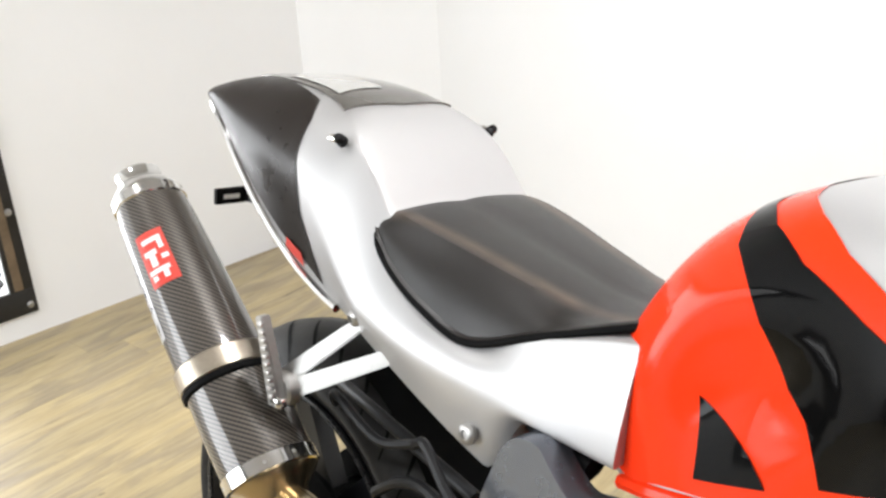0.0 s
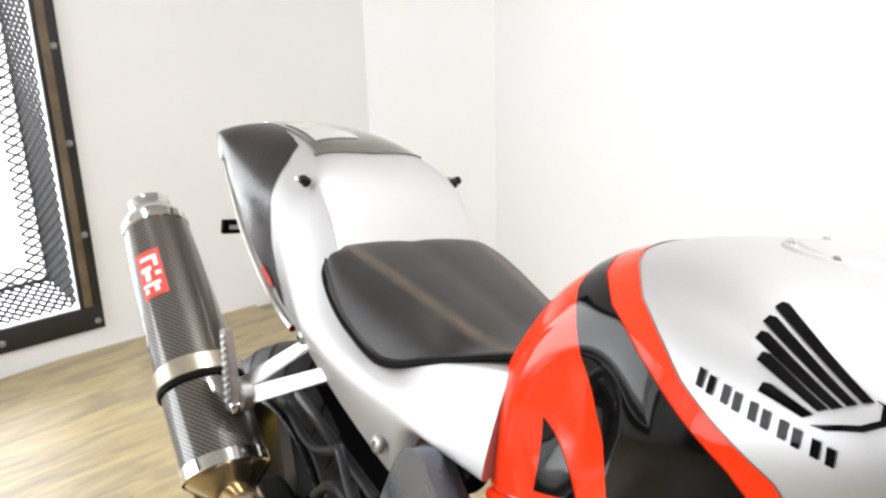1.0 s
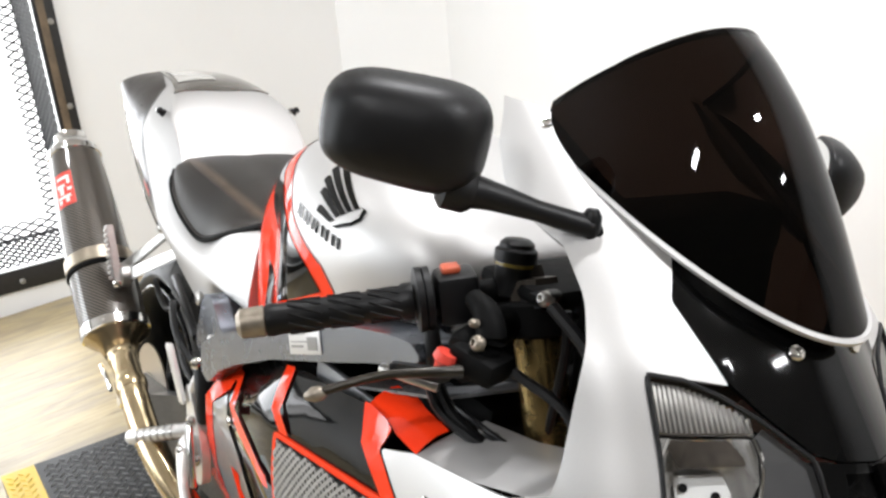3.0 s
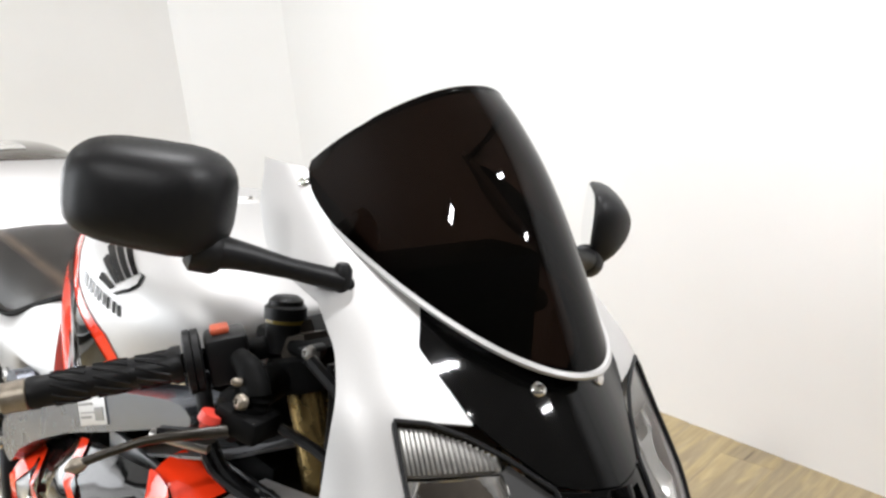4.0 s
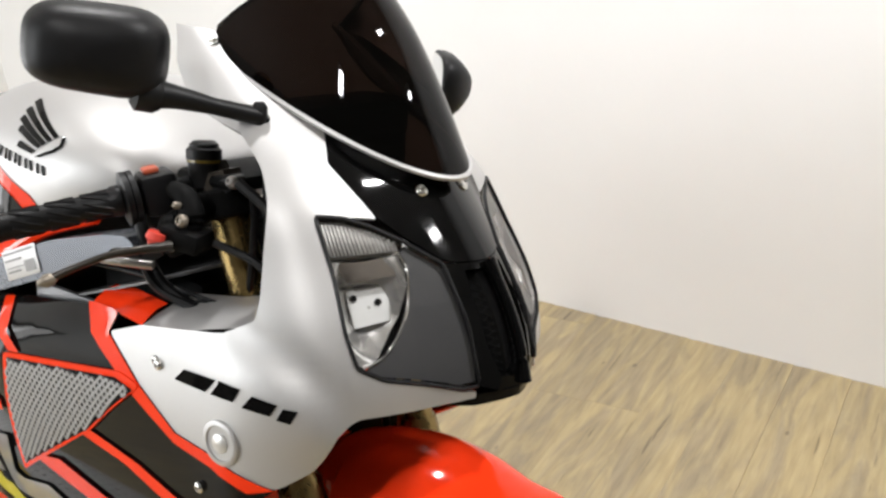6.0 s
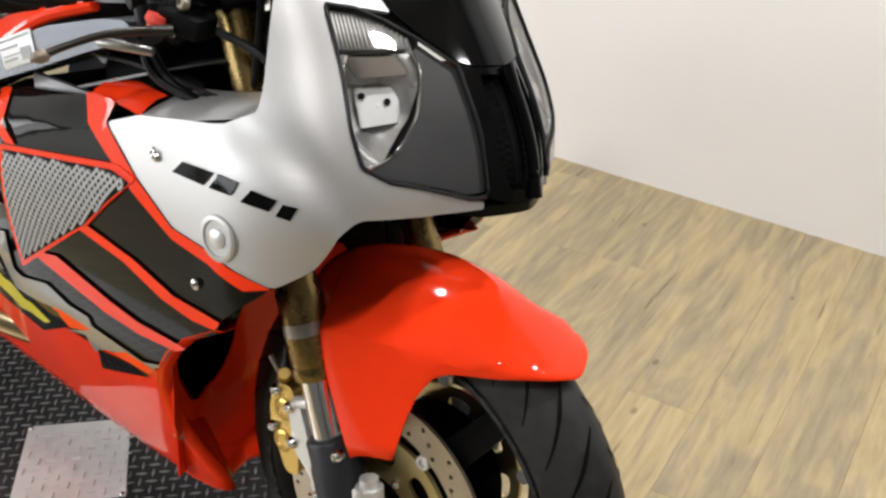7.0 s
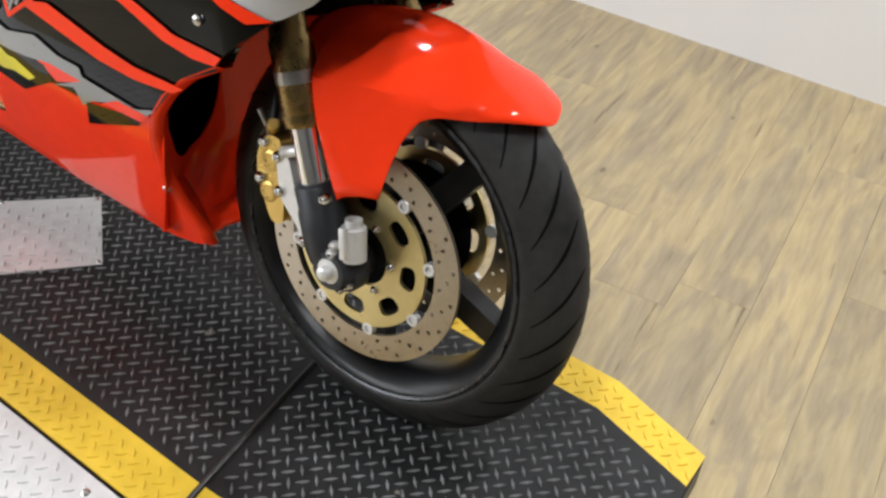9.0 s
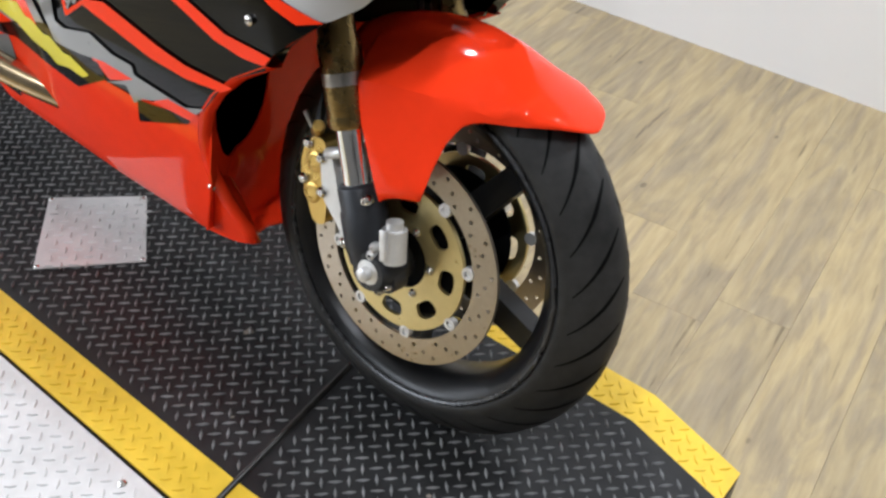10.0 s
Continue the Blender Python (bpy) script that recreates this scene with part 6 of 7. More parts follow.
angles = [51.5, 52.2, 53, 54, 55.2, 56.5, 58, 59.5, 61, 62.5, 64, 66, 67.5, 69, 70, 71, 72, 72.6, 73.2, 73.8, 74.3, 77, 80, 84, 88, 93, 98, 102, 105, 108, 109, 110.5, 112, 114, 117]
rings = [guard_line(a, -1)[::-1] + guard_line(a, 1)[1:] for a in angles]
tip = rings[0]
mid = sum(tip, Vector()) / len(tip)
rings.insert(0, [mid + (p - mid) * 0.6 + Vector((0.002, 0, -0.002)) for p in tip])
rings.insert(0, [mid + (p - mid) * 0.1 + Vector((0.003, 0, -0.003)) for p in tip])
guard = part("front_mudguard", loft(rings, False, False), RED, bike, "glossy red front mudguard", sharp=24)
sol = guard.modifiers.new("thick", "SOLIDIFY")
sol.thickness, sol.offset = 0.004, -1
for sgn in (-1, 1):
    bolt(guard, (-0.028, sgn * 0.129, 0.39), (0, sgn, 0), 0.008, 0.006, CHROME)

# ---- exhaust ----
A, Bv = Vector((-1.635, -0.215, 0.802)), Vector((-1.285, -0.222, 0.508))
mm = frame_on(A, Bv)
L = (Bv - A).length
bm = bmesh.new()
uv = bm.loops.layers.uv.new("uv")
n, rings = 40, []
CAN = [(0.0, 0.042), (0.1, 0.0455), (0.5, 0.053), (0.85, 0.055), (1.0, 0.054)]
prof = [(f, lerp(CAN, f)) for f in (0.03, 0.10, 0.2, 0.35, 0.5, 0.7, 0.85, 0.97)]
for s, r in prof:
    rings.append([bm.verts.new(mm @ Vector((r * 1.14 * math.cos(k * math.tau / n), r * 0.96 * math.sin(k * math.tau / n), s * L))) for k in range(n)])
for i in range(len(prof) - 1):
    for k in range(n):
        f = bm.faces.new((rings[i][k], rings[i][(k + 1) % n], rings[i + 1][(k + 1) % n], rings[i + 1][k]))
        for lp, (kk, ii) in zip(f.loops, ((k, i), (k + 1, i), (k + 1, i + 1), (k, i + 1))):
            lp[uv].uv = (kk / n * 0.35 * 85, prof[ii][0] * L * 85)
muffler = part("muffler", bm, CARBON, bike, "carbon fibre exhaust silencer")


def oval(name, s0, s1, rs, material, label=""):
    bm = bmesh.new()
    rr = [[bm.verts.new(mm @ Vector((r * 1.14 * math.cos(k * math.tau / n), r * 0.96 * math.sin(k * math.tau / n), (s0 + (s1 - s0) * f) * L))) for k in range(n)] for f, r in rs]
    for p, q in zip(rr, rr[1:]):
        for k in range(n):
            bm.faces.new((p[k], p[(k + 1) % n], q[(k + 1) % n], q[k]))
    bm.faces.new(rr[0][::-1]), bm.faces.new(rr[-1])
    return part(name, bm, material, muffler, label)


oval("end_cap", -0.062, 0.035, [(0, 0.025), (0.05, 0.0285), (0.42, 0.0285), (0.5, 0.031), (0.72, 0.038), (0.88, 0.0425), (1.0, 0.0435)], CHROME, "polished conical end cap")
oval("end_band", 0.03, 0.07, [(0, 0.0435), (0.1, 0.0455), (0.9, 0.0465), (1, 0.0445)], CHROME, "steel end band")
oval("outlet_bore", -0.066, -0.06, [(0, 0.016), (1, 0.0165)], MATT_BLACK, "dark outlet")
oval("lower_band", 0.95, 1.0, [(0, 0.054), (0.1, 0.0565), (0.9, 0.0565), (1, 0.053)], CHROME, "riveted steel band")
oval("lower_cone", 1.0, 1.09, [(0, 0.053), (0.2, 0.048), (0.55, 0.032), (1, 0.026)], TITANIUM, "gold tinted cone")
oval("clamp", 0.62, 0.69, [(0, 0.055), (0.1, 0.058), (0.9, 0.0585), (1, 0.055)], DISC, "steel strap clamp")
oval("clamp_rubber", 0.685, 0.71, [(0, 0.056), (0.2, 0.0585), (0.8, 0.0585), (1, 0.056)], MATT_BLACK)
for k in range(2):
    bolt(muffler, mm @ Vector((0.03, -0.059, (0.655) * L)), (-0.2, -0.8, 0.3), 0.007, 0.006, CHROME)


def on_can(ang, s, r=0.0575):
    a = radians(ang)
    r = lerp(CAN, s) + r - 0.0557
    return mm @ Vector((r * 1.14 * math.cos(a), r * 0.96 * math.sin(a), s * L))


ang0 = min(range(0, 360, 5), key=lambda a: (on_can(a, 0.3) - Vector((-0.2, -0.75, 1.1))).length)


def can_patch(a0, a1, s0, s1, r, skew=0.0):
    bm = bmesh.new()
    g = [[bm.verts.new(on_can(a0 + (a1 - a0) * i / 8, s0 + (s1 - s0) * j / 4 + skew * i / 8, r)) for j in range(5)] for i in range(9)]
    for i in range(8):
        for j in range(4):
            bm.faces.new((g[i][j], g[i + 1][j], g[i + 1][j + 1], g[i][j + 1]))
    return bm


ob = part("badge", can_patch(ang0 + 2, ang0 + 46, 0.20, 0.38, 0.0562), RED_CAP, muffler, "red maker's badge with plain white marks")
for a0, a1, s0, s1 in ((8, 38, 0.222, 0.238), (8, 15, 0.238, 0.268), (20, 40, 0.262, 0.280), (6, 16, 0.288, 0.304), (24, 34, 0.280, 0.318), (10, 42, 0.325, 0.340), (14, 22, 0.340, 0.364), (32, 40, 0.345, 0.362)):
    part("badge_mark", can_patch(ang0 + a0, ang0 + a1, s0, s1, 0.0567), WHITE_DECAL, ob)
part("silver_label", can_patch(ang0 + 62, ang0 + 95, 0.12, 0.52, 0.0562), surface("scuffed_label", (0.6, 0.6, 0.6), 0.3, 0.8, 0, 0.2, 50), muffler, "scuffed silver side label")
# rivets on the bands
for s in (0.05, 0.975):
    for k in range(10):
        p = on_can(36 * k + 10, s, 0.0565)
        c = mm @ Vector((0, 0, s * L))
        bolt(muffler, p, p - c, 0.0035, 0.002, ALLOY, "rivet")
part("exhaust_pipe", tube([Bv + (Bv - A).normalized() * 0.03, (-1.19, -0.235, 0.50), (-1.10, -0.245, 0.475), (-1.03, -0.24, 0.42), (-0.94, -0.22, 0.36), (-0.83, -0.17, 0.30), (-0.72, -0.10, 0.26)], [0.0255, 0.0245, 0.024, 0.024, 0.024, 0.024, 0.024], 18, 6), TITANIUM, bike, "gold tinted titanium exhaust pipe")
for p, q in (((-1.13, -0.2425, 0.487), (-1.10, -0.245, 0.475)), ((-1.205, -0.234, 0.503), (-1.185, -0.236, 0.498))):
    part("pipe_ring", lathe(p, q, [(0, 0.025), (0.3, 0.0275), (0.7, 0.0275), (1, 0.025)], 20), TITANIUM, bike)
part("pipe_spring", tube([(-1.2, -0.272, 0.49), (-1.16, -0.276, 0.49), (-1.12, -0.277, 0.475)], 0.004, 8), CHROME, bike, "bright exhaust spring")
# silencer hanger: forked alloy plate from the subframe
def slant_plate(poly, m, th=0.007):
    bm = plate_yz(poly, -th / 2, th / 2, 0.002)
    bmesh.ops.transform(bm, matrix=m, verts=bm.verts)
    return bm


def between(p, q, w0, w1, th=0.008):
    """A flat tapered bar from p to q, broad side to the right."""
    p, q = Vector(p), Vector(q)
    d = (q - p).normalized()
    up = Vector((0, -1, 0)).cross(d).normalized()
    s = d.cross(up).normalized() * th / 2
    ring = lambda c, w: [c - up * w - s, c + up * w - s, c + up * w + s, c - up * w + s]
    bm = loft([ring(p, w0), ring(q, w1)])
    bmesh.ops.bevel(bm, geom=bm.edges[:], offset=0.0018, segments=2, affect="EDGES")
    return bm


hg = part("silencer_hanger", between((-1.300, -0.204, 0.634), (-1.225, -0.14, 0.722), 0.012, 0.009), ALLOY, bike, "forked alloy silencer hanger")
part("hanger_arm", between((-1.290, -0.204, 0.622), (-1.155, -0.135, 0.705), 0.012, 0.009), ALLOY, hg)
part("hanger_eye", lathe((-1.293, -0.216, 0.624), (-1.293, -0.194, 0.624), [(0, 0.019), (0.15, 0.022), (0.85, 0.022), (1, 0.019)], 20), ALLOY, hg)
part("passenger_peg", between((-1.318, -0.226, 0.715), (-1.288, -0.218, 0.606), 0.007, 0.014, 0.014), ALLOY, hg, "folded serrated passenger peg")
for k in range(10):
    f = k / 9
    part("peg_tooth", box((-0.005, -0.003, -0.003), (0.005, 0.003, 0.003), 0.001, pose(-1.309 + 0.022 * f, -0.234 + 0.003 * f, 0.707 - 0.085 * f, 0, -15, 0)), ALLOY, hg)
bolt(hg, (-1.286, -0.222, 0.612), (0, -1, 0), 0.011, 0.006, CHROME)

# ---- rear sets ----
rs = part("foot_rest_bracket", plate_yz([(-0.945, 0.545), (-0.925, 0.555), (-0.905, 0.52), (-0.885, 0.50), (-0.865, 0.455), (-0.862, 0.41), (-0.885, 0.40), (-0.915, 0.43), (-0.955, 0.445), (-0.965, 0.465), (-0.935, 0.485), (-0.94, 0.515)], -0.207, -0.193, 0.004), BRIGHT, bike, "polished alloy foot rest bracket")
for off in (0.0, 0.016):
    part("heel_guard", between((-1.008 + off, -0.216, 0.594 + off * 0.35), (-0.938 + off * 0.5, -0.214, 0.520), 0.0035, 0.0065, 0.007), BRIGHT, rs, "slim alloy heel guard bar")
part("bracket_arm", tube([(-0.925, -0.20, 0.545), (-0.90, -0.19, 0.60), (-0.895, -0.18, 0.64)], [0.010, 0.009, 0.009], 10), BRIGHT, rs, "alloy upper arm")
part("toe_link", rod((-0.895, -0.216, 0.50), (-0.86, -0.222, 0.41), 0.0055, 10), CHROME, rs, "bright linkage rod")
part("pivot_boss", lathe((-0.905, -0.19, 0.455), (-0.905, -0.228, 0.455), [(0, 0.024), (0.7, 0.023), (0.9, 0.018), (1, 0.012)], 18), BRIGHT, rs, "round alloy pivot")
peg = part("foot_peg", rod((-0.95, -0.195, 0.462), (-1.045, -0.268, 0.42), 0.0125, 14), BRIGHT, rs, "knurled alloy foot peg")
for k in range(6):
    f = 0.25 + 0.11 * k
    c = Vector((-0.95, -0.195, 0.462)).lerp(Vector((-1.045, -0.268, 0.42)), f)
    d = Vector((-0.095, -0.073, -0.042)).normalized()
    part("peg_ring", lathe(c - d * 0.002, c + d * 0.002, [(0, 0.0135), (1, 0.0135)], 14), ALLOY, peg)
part("brake_pedal", tube([(-0.90, -0.225, 0.455), (-0.87, -0.235, 0.42), (-0.83, -0.24, 0.385), (-0.79, -0.25, 0.37)], [0.011, 0.008, 0.008, 0.009], 10), BRIGHT, rs, "alloy brake pedal")
part("pedal_pad", rod((-0.79, -0.25, 0.37), (-0.80, -0.30, 0.36), 0.012, 12), PLASTIC, rs, "black pedal pad")
for p in ((-0.905, -0.21, 0.50), (-0.88, -0.21, 0.445), (-0.895, -0.207, 0.60), (-0.90, -0.228, 0.455)):
    bolt(rs, p, (0, -1, 0), 0.010, 0.008, CHROME)
part("master_cylinder", rod((-0.915, -0.19, 0.60), (-0.89, -0.19, 0.50), 0.016, 12), PLASTIC, rs, "black rear brake cylinder")

# ---- handlebar and controls ----
g0, g1 = Vector((-0.352, -0.335, 0.874)), Vector((-0.296, -0.212, 0.897))
gd = (g1 - g0).normalized()
prof = [(0, 0.011), (0.01, 0.0148), (0.06, 0.0155), (0.08, 0.0146), (0.9, 0.0146), (0.94, 0.018), (1, 0.018)]
grip = part("right_grip", lathe(g0, g1, prof, 20), PLASTIC, bike, "ribbed black rubber throttle grip")
for k in range(10):
    a = k * math.tau / 10
    side, upg = gd.cross(Vector((0, 0, 1))).normalized(), gd.cross(gd.cross(Vector((0, 0, 1)))).normalized()
    for j in range(3):
        f = 0.16 + 0.27 * j
        part("grip_rib", tube([g0.lerp(g1, f + 0.22 * i / 4) + (side * math.cos(a + 0.9 * i / 4) + upg * math.sin(a + 0.9 * i / 4)) * 0.0150 for i in range(5)], 0.0014, 5, 1), PLASTIC, grip)
part("bar_end", lathe(g0 - gd * 0.026, g0 + gd * 0.002, [(0, 0.009), (0.15, 0.014), (0.9, 0.0148), (1, 0.012)], 18), WORN_ALLOY, grip, "scuffed alloy bar end")
bar = part("clip_on_bar", rod(g1, g1 + gd * 0.12, 0.011, 14), MATT_BLACK, bike, "black clip-on handlebar")
part("clip_on_clamp", lathe(Vector((fork_x(0.885), -0.112, 0.872)), Vector((fork_x(0.91), -0.112, 0.905)), [(0, 0.034), (0.1, 0.037), (0.9, 0.037), (1, 0.034)], 20), MATT_BLACK, bar, "black handlebar clamp")
part("switch_housing", lathe(g1 + gd * 0.002, g1 + gd * 0.019, [(0, 0.024), (0.1, 0.031), (0.45, 0.031), (0.5, 0.029), (0.55, 0.031), (0.9, 0.031), (1, 0.024)], 24), PLASTIC, bar, "black throttle housing ring")
part("switch_box", box((-0.022, -0.02, -0.024), (0.022, 0.02, 0.024), 0.006), PLASTIC, bar, "black switch box", m=Matrix.Translation(g1 + gd * 0.042) @ gd.to_track_quat("Y", "Z").to_matrix().to_4x4())
part("kill_switch", box((-0.010, -0.009, 0.0), (0.010, 0.009, 0.007), 0.003), DULL_RED, bar, "faded red kill switch", m=Matrix.Translation(g1 + gd * 0.034 + Vector((0.0, 0, 0.024))) @ gd.to_track_quat("Y", "Z").to_matrix().to_4x4())
part("throttle_tube", rod(g1 + gd * 0.012 + Vector((0.01, 0, -0.012)), g1 + gd * 0.014 + Vector((0.024, 0, -0.062)), 0.008), PLASTIC, bar)
lev = part("brake_lever", tube([(-0.205, -0.215, 0.862), (-0.215, -0.245, 0.862), (-0.232, -0.275, 0.858), (-0.248, -0.302, 0.848), (-0.264, -0.326, 0.836)], [0.0065, 0.0046, 0.004, 0.0038, 0.0042], 10), LEVER, bar, "worn alloy brake lever with ball end")
part("lever_ball", lathe((-0.258, -0.318, 0.839), (-0.27, -0.332, 0.832), [(0, 0.003), (0.25, 0.0065), (0.6, 0.007), (1, 0.003)], 14), WORN_ALLOY, lev)
part("lever_block", box((-0.024, -0.02, -0.012), (0.024, 0.02, 0.012), 0.005), MATT_BLACK, bar, "black brake master cylinder", m=pose(-0.205, -0.195, 0.868, 0, 12, 20))
part("master_body", rod((-0.225, -0.205, 0.872), (-0.235, -0.14, 0.89), 0.017, 14), MATT_BLACK, bar)
part("adjuster_knob", lathe((-0.222, -0.228, 0.858), (-0.218, -0.222, 0.876), [(0, 0.005), (0.4, 0.007), (0.6, 0.011), (1, 0.010)], 14), RED_CAP, bar, "red lever adjuster knob")
# the lever's perch, with its screws, adjuster and drilled root
perch = part("lever_perch", tube([(-0.236, -0.186, 0.916), (-0.212, -0.188, 0.909), (-0.200, -0.19, 0.888), (-0.212, -0.196, 0.862), (-0.226, -0.20, 0.850)], [0.009, 0.013, 0.014, 0.012, 0.010], 14), MATT_BLACK, bar, "black lever perch")
for at, r in (((-0.199, -0.206, 0.889), 0.0075), ((-0.217, -0.206, 0.858), 0.007), ((-0.206, -0.206, 0.905), 0.004)):
    bolt(perch, at, (0, -1, 0.25), r, 0.004, WORN_ALLOY)
root = part("lever_root", slant_plate([(-0.05, -0.004), (0.0, -0.007), (0.010, 0.0), (0.0, 0.006), (-0.05, 0.004)], pose(-0.222, -0.222, 0.852, 0, 0, 38), 0.007), PERCH, lev, "drilled lever root")
for k in range(3):
    part("root_hole", rod((-0.256 + 0.012 * k, -0.2535 + 0.0094 * k, 0.851), (-0.2545 + 0.012 * k, -0.256 + 0.0094 * k, 0.8515), 0.0024, 10), MATT_BLACK, root)
part("adjuster_rod", rod((-0.288, -0.247, 0.838), (-0.236, -0.216, 0.834), 0.0052, 12), ALLOY, lev, "bright adjuster barrel")
part("reservoir_arm", slant_plate([(-0.012, -0.006), (0.045, 0.018), (0.055, 0.032), (0.045, 0.035), (-0.012, 0.010)], pose(-0.243, -0.128, 0.895), 0.012), PERCH, bar, "grey reservoir bracket")
for at in ((-0.196, -0.137, 0.922), (-0.236, -0.137, 0.899)):
    bolt(bar, at, (0, -1, 0.3), 0.0075, 0.006, ALLOY)
part("reservoir_band", lathe((-0.2568, -0.126, 0.9345), (-0.2571, -0.1255, 0.9385), [(0, 0.0192), (1, 0.0192)], 22, False), FLUID, bar, "amber fluid window")
part("fluid_reservoir", lathe((-0.255, -0.128, 0.905), (-0.258, -0.124, 0.952), [(0, 0.015), (0.05, 0.0175), (0.7, 0.0185), (0.72, 0.0205), (0.95, 0.0205), (1, 0.018)], 22), PLASTIC, bar, "round black brake fluid reservoir")
part("reservoir_cap", lathe((-0.258, -0.124, 0.951), (-0.2585, -0.1235, 0.960), [(0, 0.0175), (0.6, 0.0165), (1, 0.012)], 22), PLASTIC, bar)
part("fork_cap", lathe((fork_x(0.905), -0.112, 0.905), (fork_x(0.935), -0.112, 0.935), [(0, 0.027), (0.6, 0.026), (0.65, 0.014), (1, 0.012)], 6), DARK_BRONZE, bike, "dark fork top nut")
part("triple_clamp", box((-0.30, -0.135, 0.905), (-0.20, 0.135, 0.925), 0.008), MATT_BLACK, bike, "black top fork clamp")
part("lower_clamp", box((-0.23, -0.14, 0.70), (-0.13, 0.14, 0.735), 0.01), MATT_BLACK, bike, "black lower fork clamp")
part("steering_stem", rod((-0.19, 0, 0.7), (-0.255, 0, 0.93), 0.03), MATT_BLACK, bike)
# cables behind the cowl
for pts, r in (
    ([(-0.275, -0.205, 0.84), (-0.25, -0.20, 0.80), (-0.18, -0.17, 0.775), (-0.11, -0.13, 0.76)], 0.0055),
    ([(-0.27, -0.20, 0.835), (-0.235, -0.19, 0.795), (-0.16, -0.155, 0.765), (-0.12, -0.12, 0.75)], 0.0055),
    ([(-0.19, -0.17, 0.86), (-0.14, -0.15, 0.84), (-0.12, -0.14, 0.80), (-0.13, -0.13, 0.74)], 0.005),
    ([(-0.40, -0.19, 0.80), (-0.3, -0.18, 0.80), (-0.2, -0.17, 0.79), (-0.14, -0.15, 0.78)], 0.003),
    ([(-0.178, -0.125, 0.915), (-0.174, -0.125, 0.88), (-0.178, -0.125, 0.84), (-0.185, -0.125, 0.79)], 0.0045),
    ([(-0.16, -0.16, 0.93), (-0.12, -0.15, 0.90), (-0.10, -0.14, 0.85), (-0.11, -0.13, 0.79)], 0.006),
    ([(-0.24, -0.16, 0.76), (-0.21, -0.17, 0.785), (-0.18, -0.17, 0.77), (-0.16, -0.15, 0.75)], 0.008),
):
    part("control_cable", tube(pts, r, 8), PLASTIC, bike, "black control cable")
part("connector", box((-0.25, -0.185, 0.765), (-0.215, -0.165, 0.785), 0.004), PLASTIC, bike)
part("cockpit_tray", box((-0.20, -0.10, 0.80), (-0.13, 0.10, 0.98), 0.02), MATT_BLACK, bike, "black instrument backing")
part("instruments", box((-0.21, -0.10, 0.955), (-0.13, 0.10, 1.01), 0.015, pose(0, 0, 0)), PLASTIC, bike, "black instrument cluster")
# left bar, barely seen
part("left_grip", rod((-0.36, 0.345, 0.872), (-0.296, 0.212, 0.897), 0.017), RUBBER, bike, "black rubber left grip")
part("left_bar", rod((-0.296, 0.212, 0.897), (-0.25, 0.11, 0.91), 0.011), MATT_BLACK, bike)


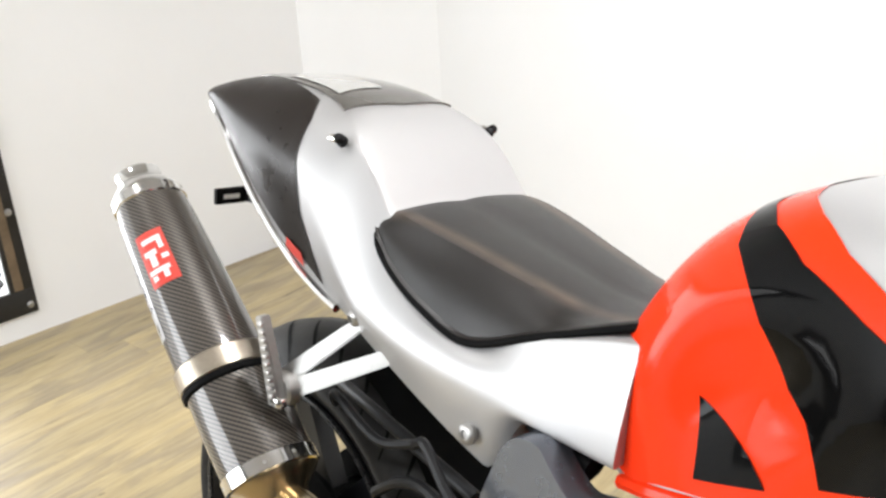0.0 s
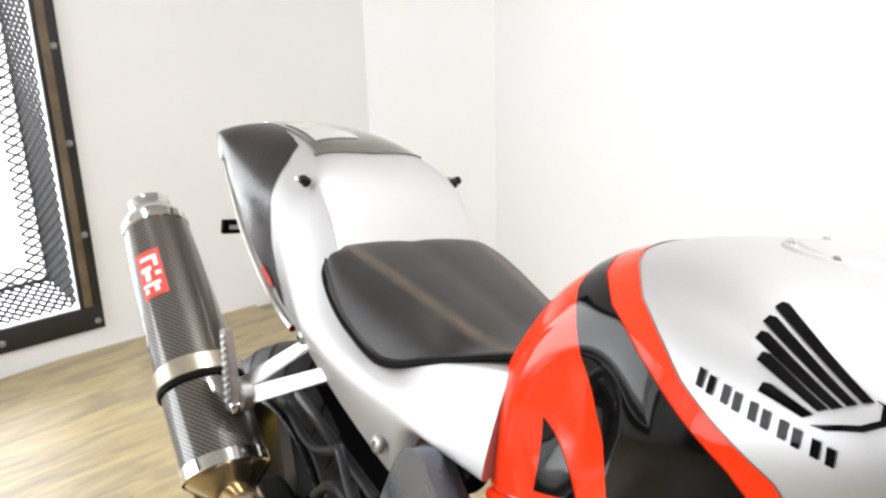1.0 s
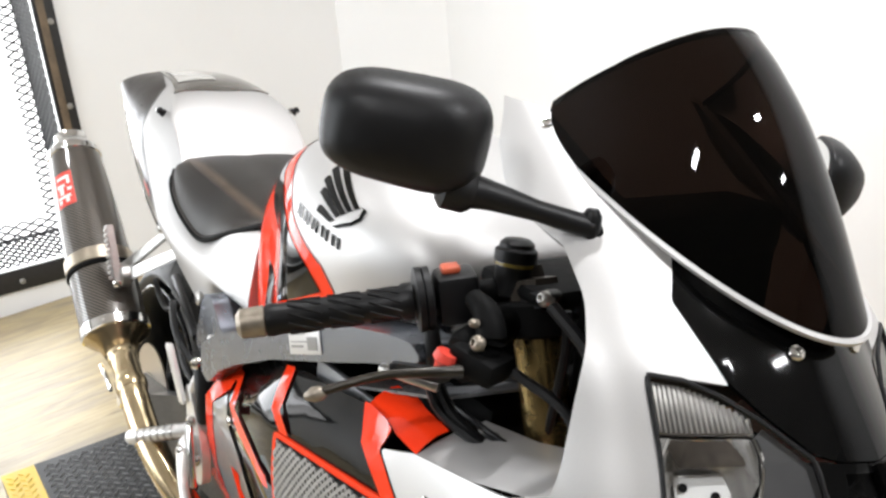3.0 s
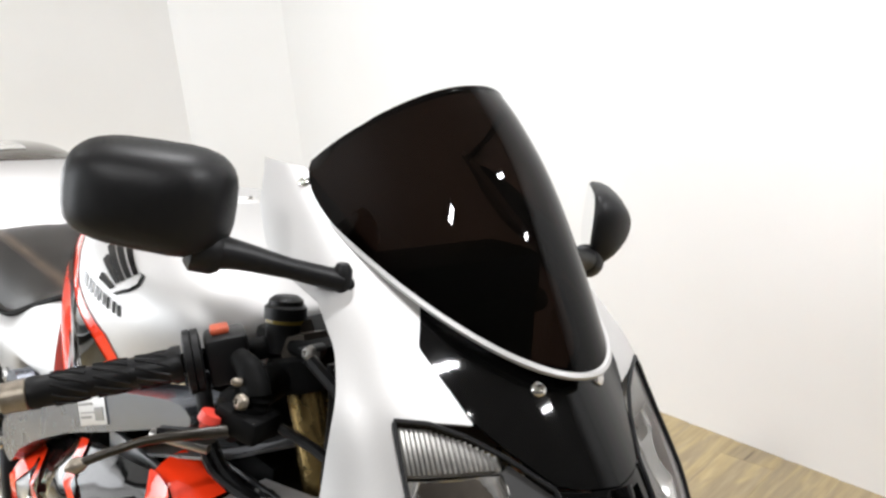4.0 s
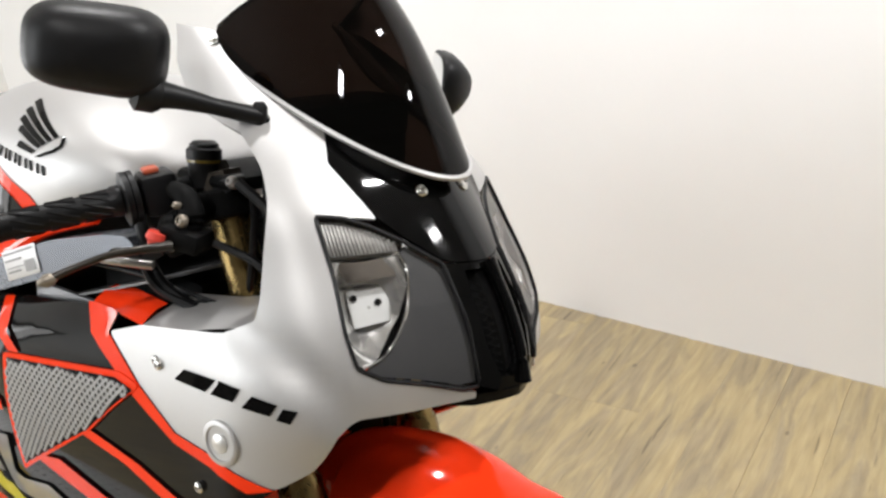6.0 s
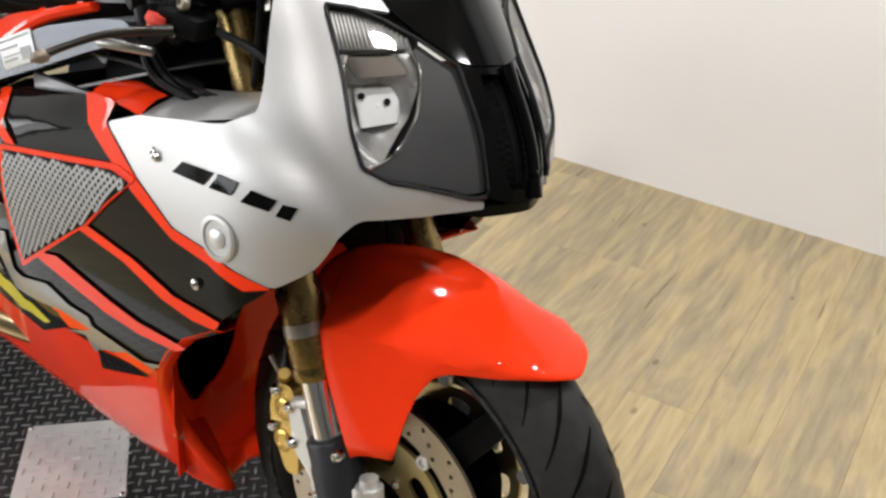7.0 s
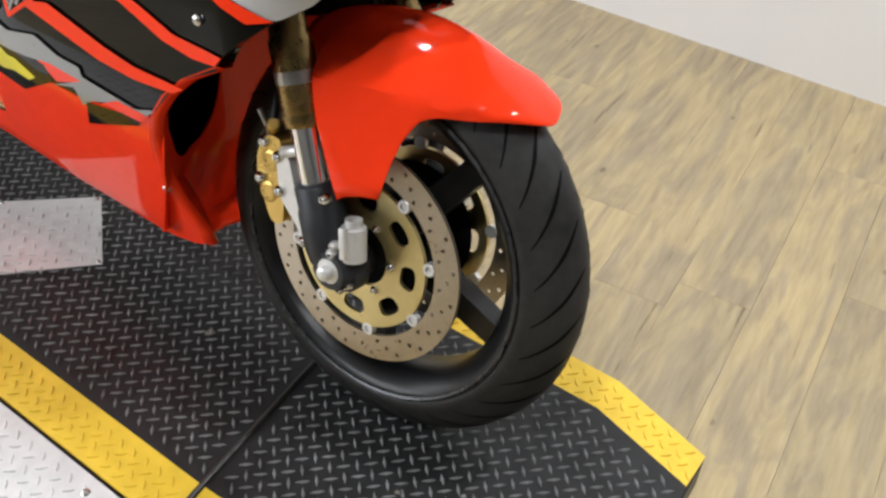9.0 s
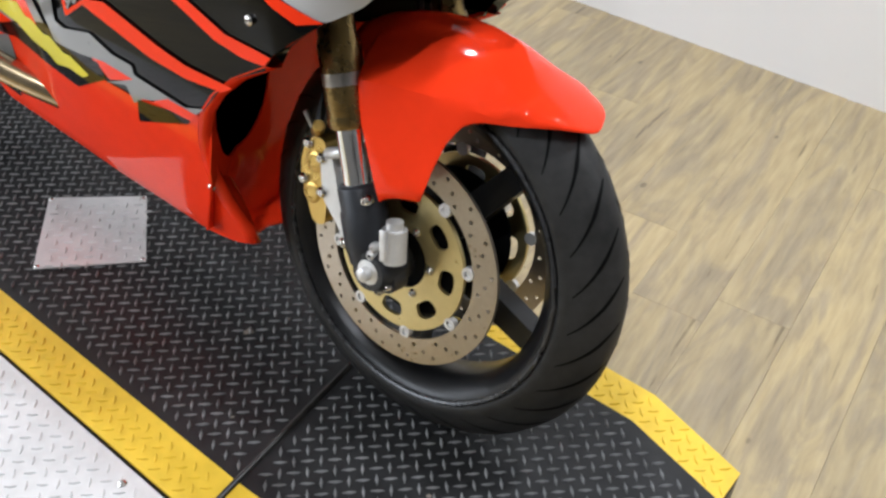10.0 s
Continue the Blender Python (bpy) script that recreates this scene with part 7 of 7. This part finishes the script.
# ---- mirrors ----
def make_mirror(sgn):
    """A rounded mirror shell on a stalk with a foot on the cowl; its outer end lies forward."""
    drop = Vector((0, 0.03, -0.062)) if sgn > 0 else Vector((0, 0, 0))
    inner, outer = Vector((-0.206 if sgn < 0 else -0.211, -0.224 if sgn < 0 else 0.216, 1.062)) + drop, Vector((-0.278 if sgn < 0 else -0.285, -0.308 if sgn < 0 else 0.287, 1.076)) + drop
    along = (outer - inner).normalized()
    upv = Vector((0.06, 0, 1)).normalized()
    upv = (upv - along * upv.dot(along)).normalized()
    fwd = along.cross(upv)
    if fwd.x < 0:
        fwd = -fwd
    c = (inner + outer) / 2 + (fwd * 0.026 if sgn > 0 else Vector())
    hw, hh = 0.070 if sgn < 0 else 0.058, 0.045
    rings = []
    near = ((-0.012, 0.93), (-0.010, 0.985), (0.0, 1.0), (0.012, 0.985), (0.026, 0.93), (0.038, 0.82), (0.046, 0.62), (0.050, 0.3), (0.0505, 0.02))
    far = ((-0.012, 0.96), (-0.010, 0.99), (0.0, 0.98), (0.010, 0.90), (0.019, 0.76), (0.027, 0.58), (0.034, 0.38), (0.038, 0.18), (0.039, 0.02))
    for d, k in near if sgn < 0 else far:
        ring = []
        for j in range(36):
            a = j * math.tau / 36
            ca, sa = math.cos(a), math.sin(a)
            x = hw * k * abs(ca) ** 0.55 * (1 if ca >= 0 else -1)
            z = hh * k * abs(sa) ** 0.62 * (1 if sa >= 0 else -1) * (1.0 - 0.06 * x / hw)
            ring.append(c + along * x + upv * z + fwd * d)
        rings.append(ring)
    shell = part("mirror_shell", loft(rings), PLASTIC, bike, "black plastic rear-view mirror on a stalk", sharp=60)
    face = [c + (p - c) * 0.93 + fwd * -0.0135 for p in rings[0]]
    bm = bmesh.new()
    bm.faces.new([bm.verts.new(p - fwd * ((p - c).dot(fwd) + 0.0135)) for p in face])
    g = part("mirror_glass", bm, surface("mirror_silver" if sgn < 0 else "mirror_silver_left", (0.85, 0.86, 0.87), 0.03, 1.0, 0, 0.01, 10, 0, 0.01), shell, "mirror glass")
    s0 = inner + along * 0.006 - upv * 0.036 + fwd * 0.012
    foot = Vector((-0.148, sgn * 0.138, 1.0))
    part("mirror_stalk", tube([s0, s0.lerp(foot, 0.25) + Vector((0, 0, 0.002)), s0.lerp(foot, 0.6) + Vector((0, 0, 0.001)), foot], [0.017, 0.0125, 0.009, 0.010], 14), PLASTIC, shell, "black mirror stalk")
    part("stalk_collar", lathe(s0 - (foot - s0).normalized() * 0.014, s0 + (foot - s0).normalized() * 0.016, [(0, 0.013), (0.2, 0.020), (0.8, 0.019), (1, 0.015)], 16), PLASTIC, shell)
    n = Vector((0.25, sgn * 0.8, 0.5)).normalized()
    part("mirror_foot", tube([foot + Vector((-0.022, -sgn * 0.004, 0.003)), foot + Vector((-0.002, -sgn * 0.008, -0.009)), foot + Vector((0.020, -sgn * 0.010, -0.024))], [0.007, 0.0125, 0.007], 14), MATT_BLACK, shell, "black rubber mirror foot")
    part("foot_knuckle", lathe(foot + Vector((0, 0, -0.012)), foot + Vector((0.0, 0, 0.016)), [(0, 0.006), (0.3, 0.0085), (0.8, 0.0085), (1, 0.005)], 16), PLASTIC, shell)
    return shell


make_mirror(-1)
make_mirror(1)
# side stand
part("side_stand", rod((-0.70, 0.16, 0.24), (-0.62, 0.30, 0.055), 0.012), MATT_BLACK, bike, "black side stand")
part("stand_foot", box((-0.65, 0.285, 0.052), (-0.59, 0.33, 0.064), 0.003, pose(0, 0, 0)), MATT_BLACK, bike)
# ---- floor planks, laid square to the long wall ----
PL, PWD, TH = 1.22, 0.152, 0.011


def plank_mesh(length):
    return finish(box((-length / 2 + 0.0002, -PWD / 2 + 0.0002, -TH), (length / 2 - 0.0002, PWD / 2 - 0.0002, 0), 0.0004, None, 1), "plank", WOOD, True, 30)


whole = plank_mesh(PL)
rnd = random.Random(4)
LAY = radians(6.0)
cl, sl = math.cos(LAY), math.sin(LAY)
# the rows run nearly square to the long wall; u across them, v along them
u = -4.2
while u < 4.2:
    spans = [(b - u * k) / q for b, k, q in ((Y0, sl, cl), (Y1 + 0.005, sl, cl))]
    sides = sorted(((u * cl - X0) / sl, (u * cl - X1) / sl))
    v0, v1 = max(spans[0], sides[0]), min(spans[1], sides[1])
    v = -4.4 - rnd.uniform(0.1, PL)
    while v < v1:
        lo, hi = max(v, v0), min(v + PL, v1)
        if hi - lo > 0.03:
            ob = new("plank", whole if hi - lo > PL - 0.001 else plank_mesh(hi - lo))
            ob.parent = floor
            m = (lo + hi) / 2
            ob.matrix_basis = pose(u * cl - m * sl, u * sl + m * cl, FLOOR, 0, 0, 96 + (180 if rnd.random() < 0.5 else 0))
        v += PL
    u += PWD
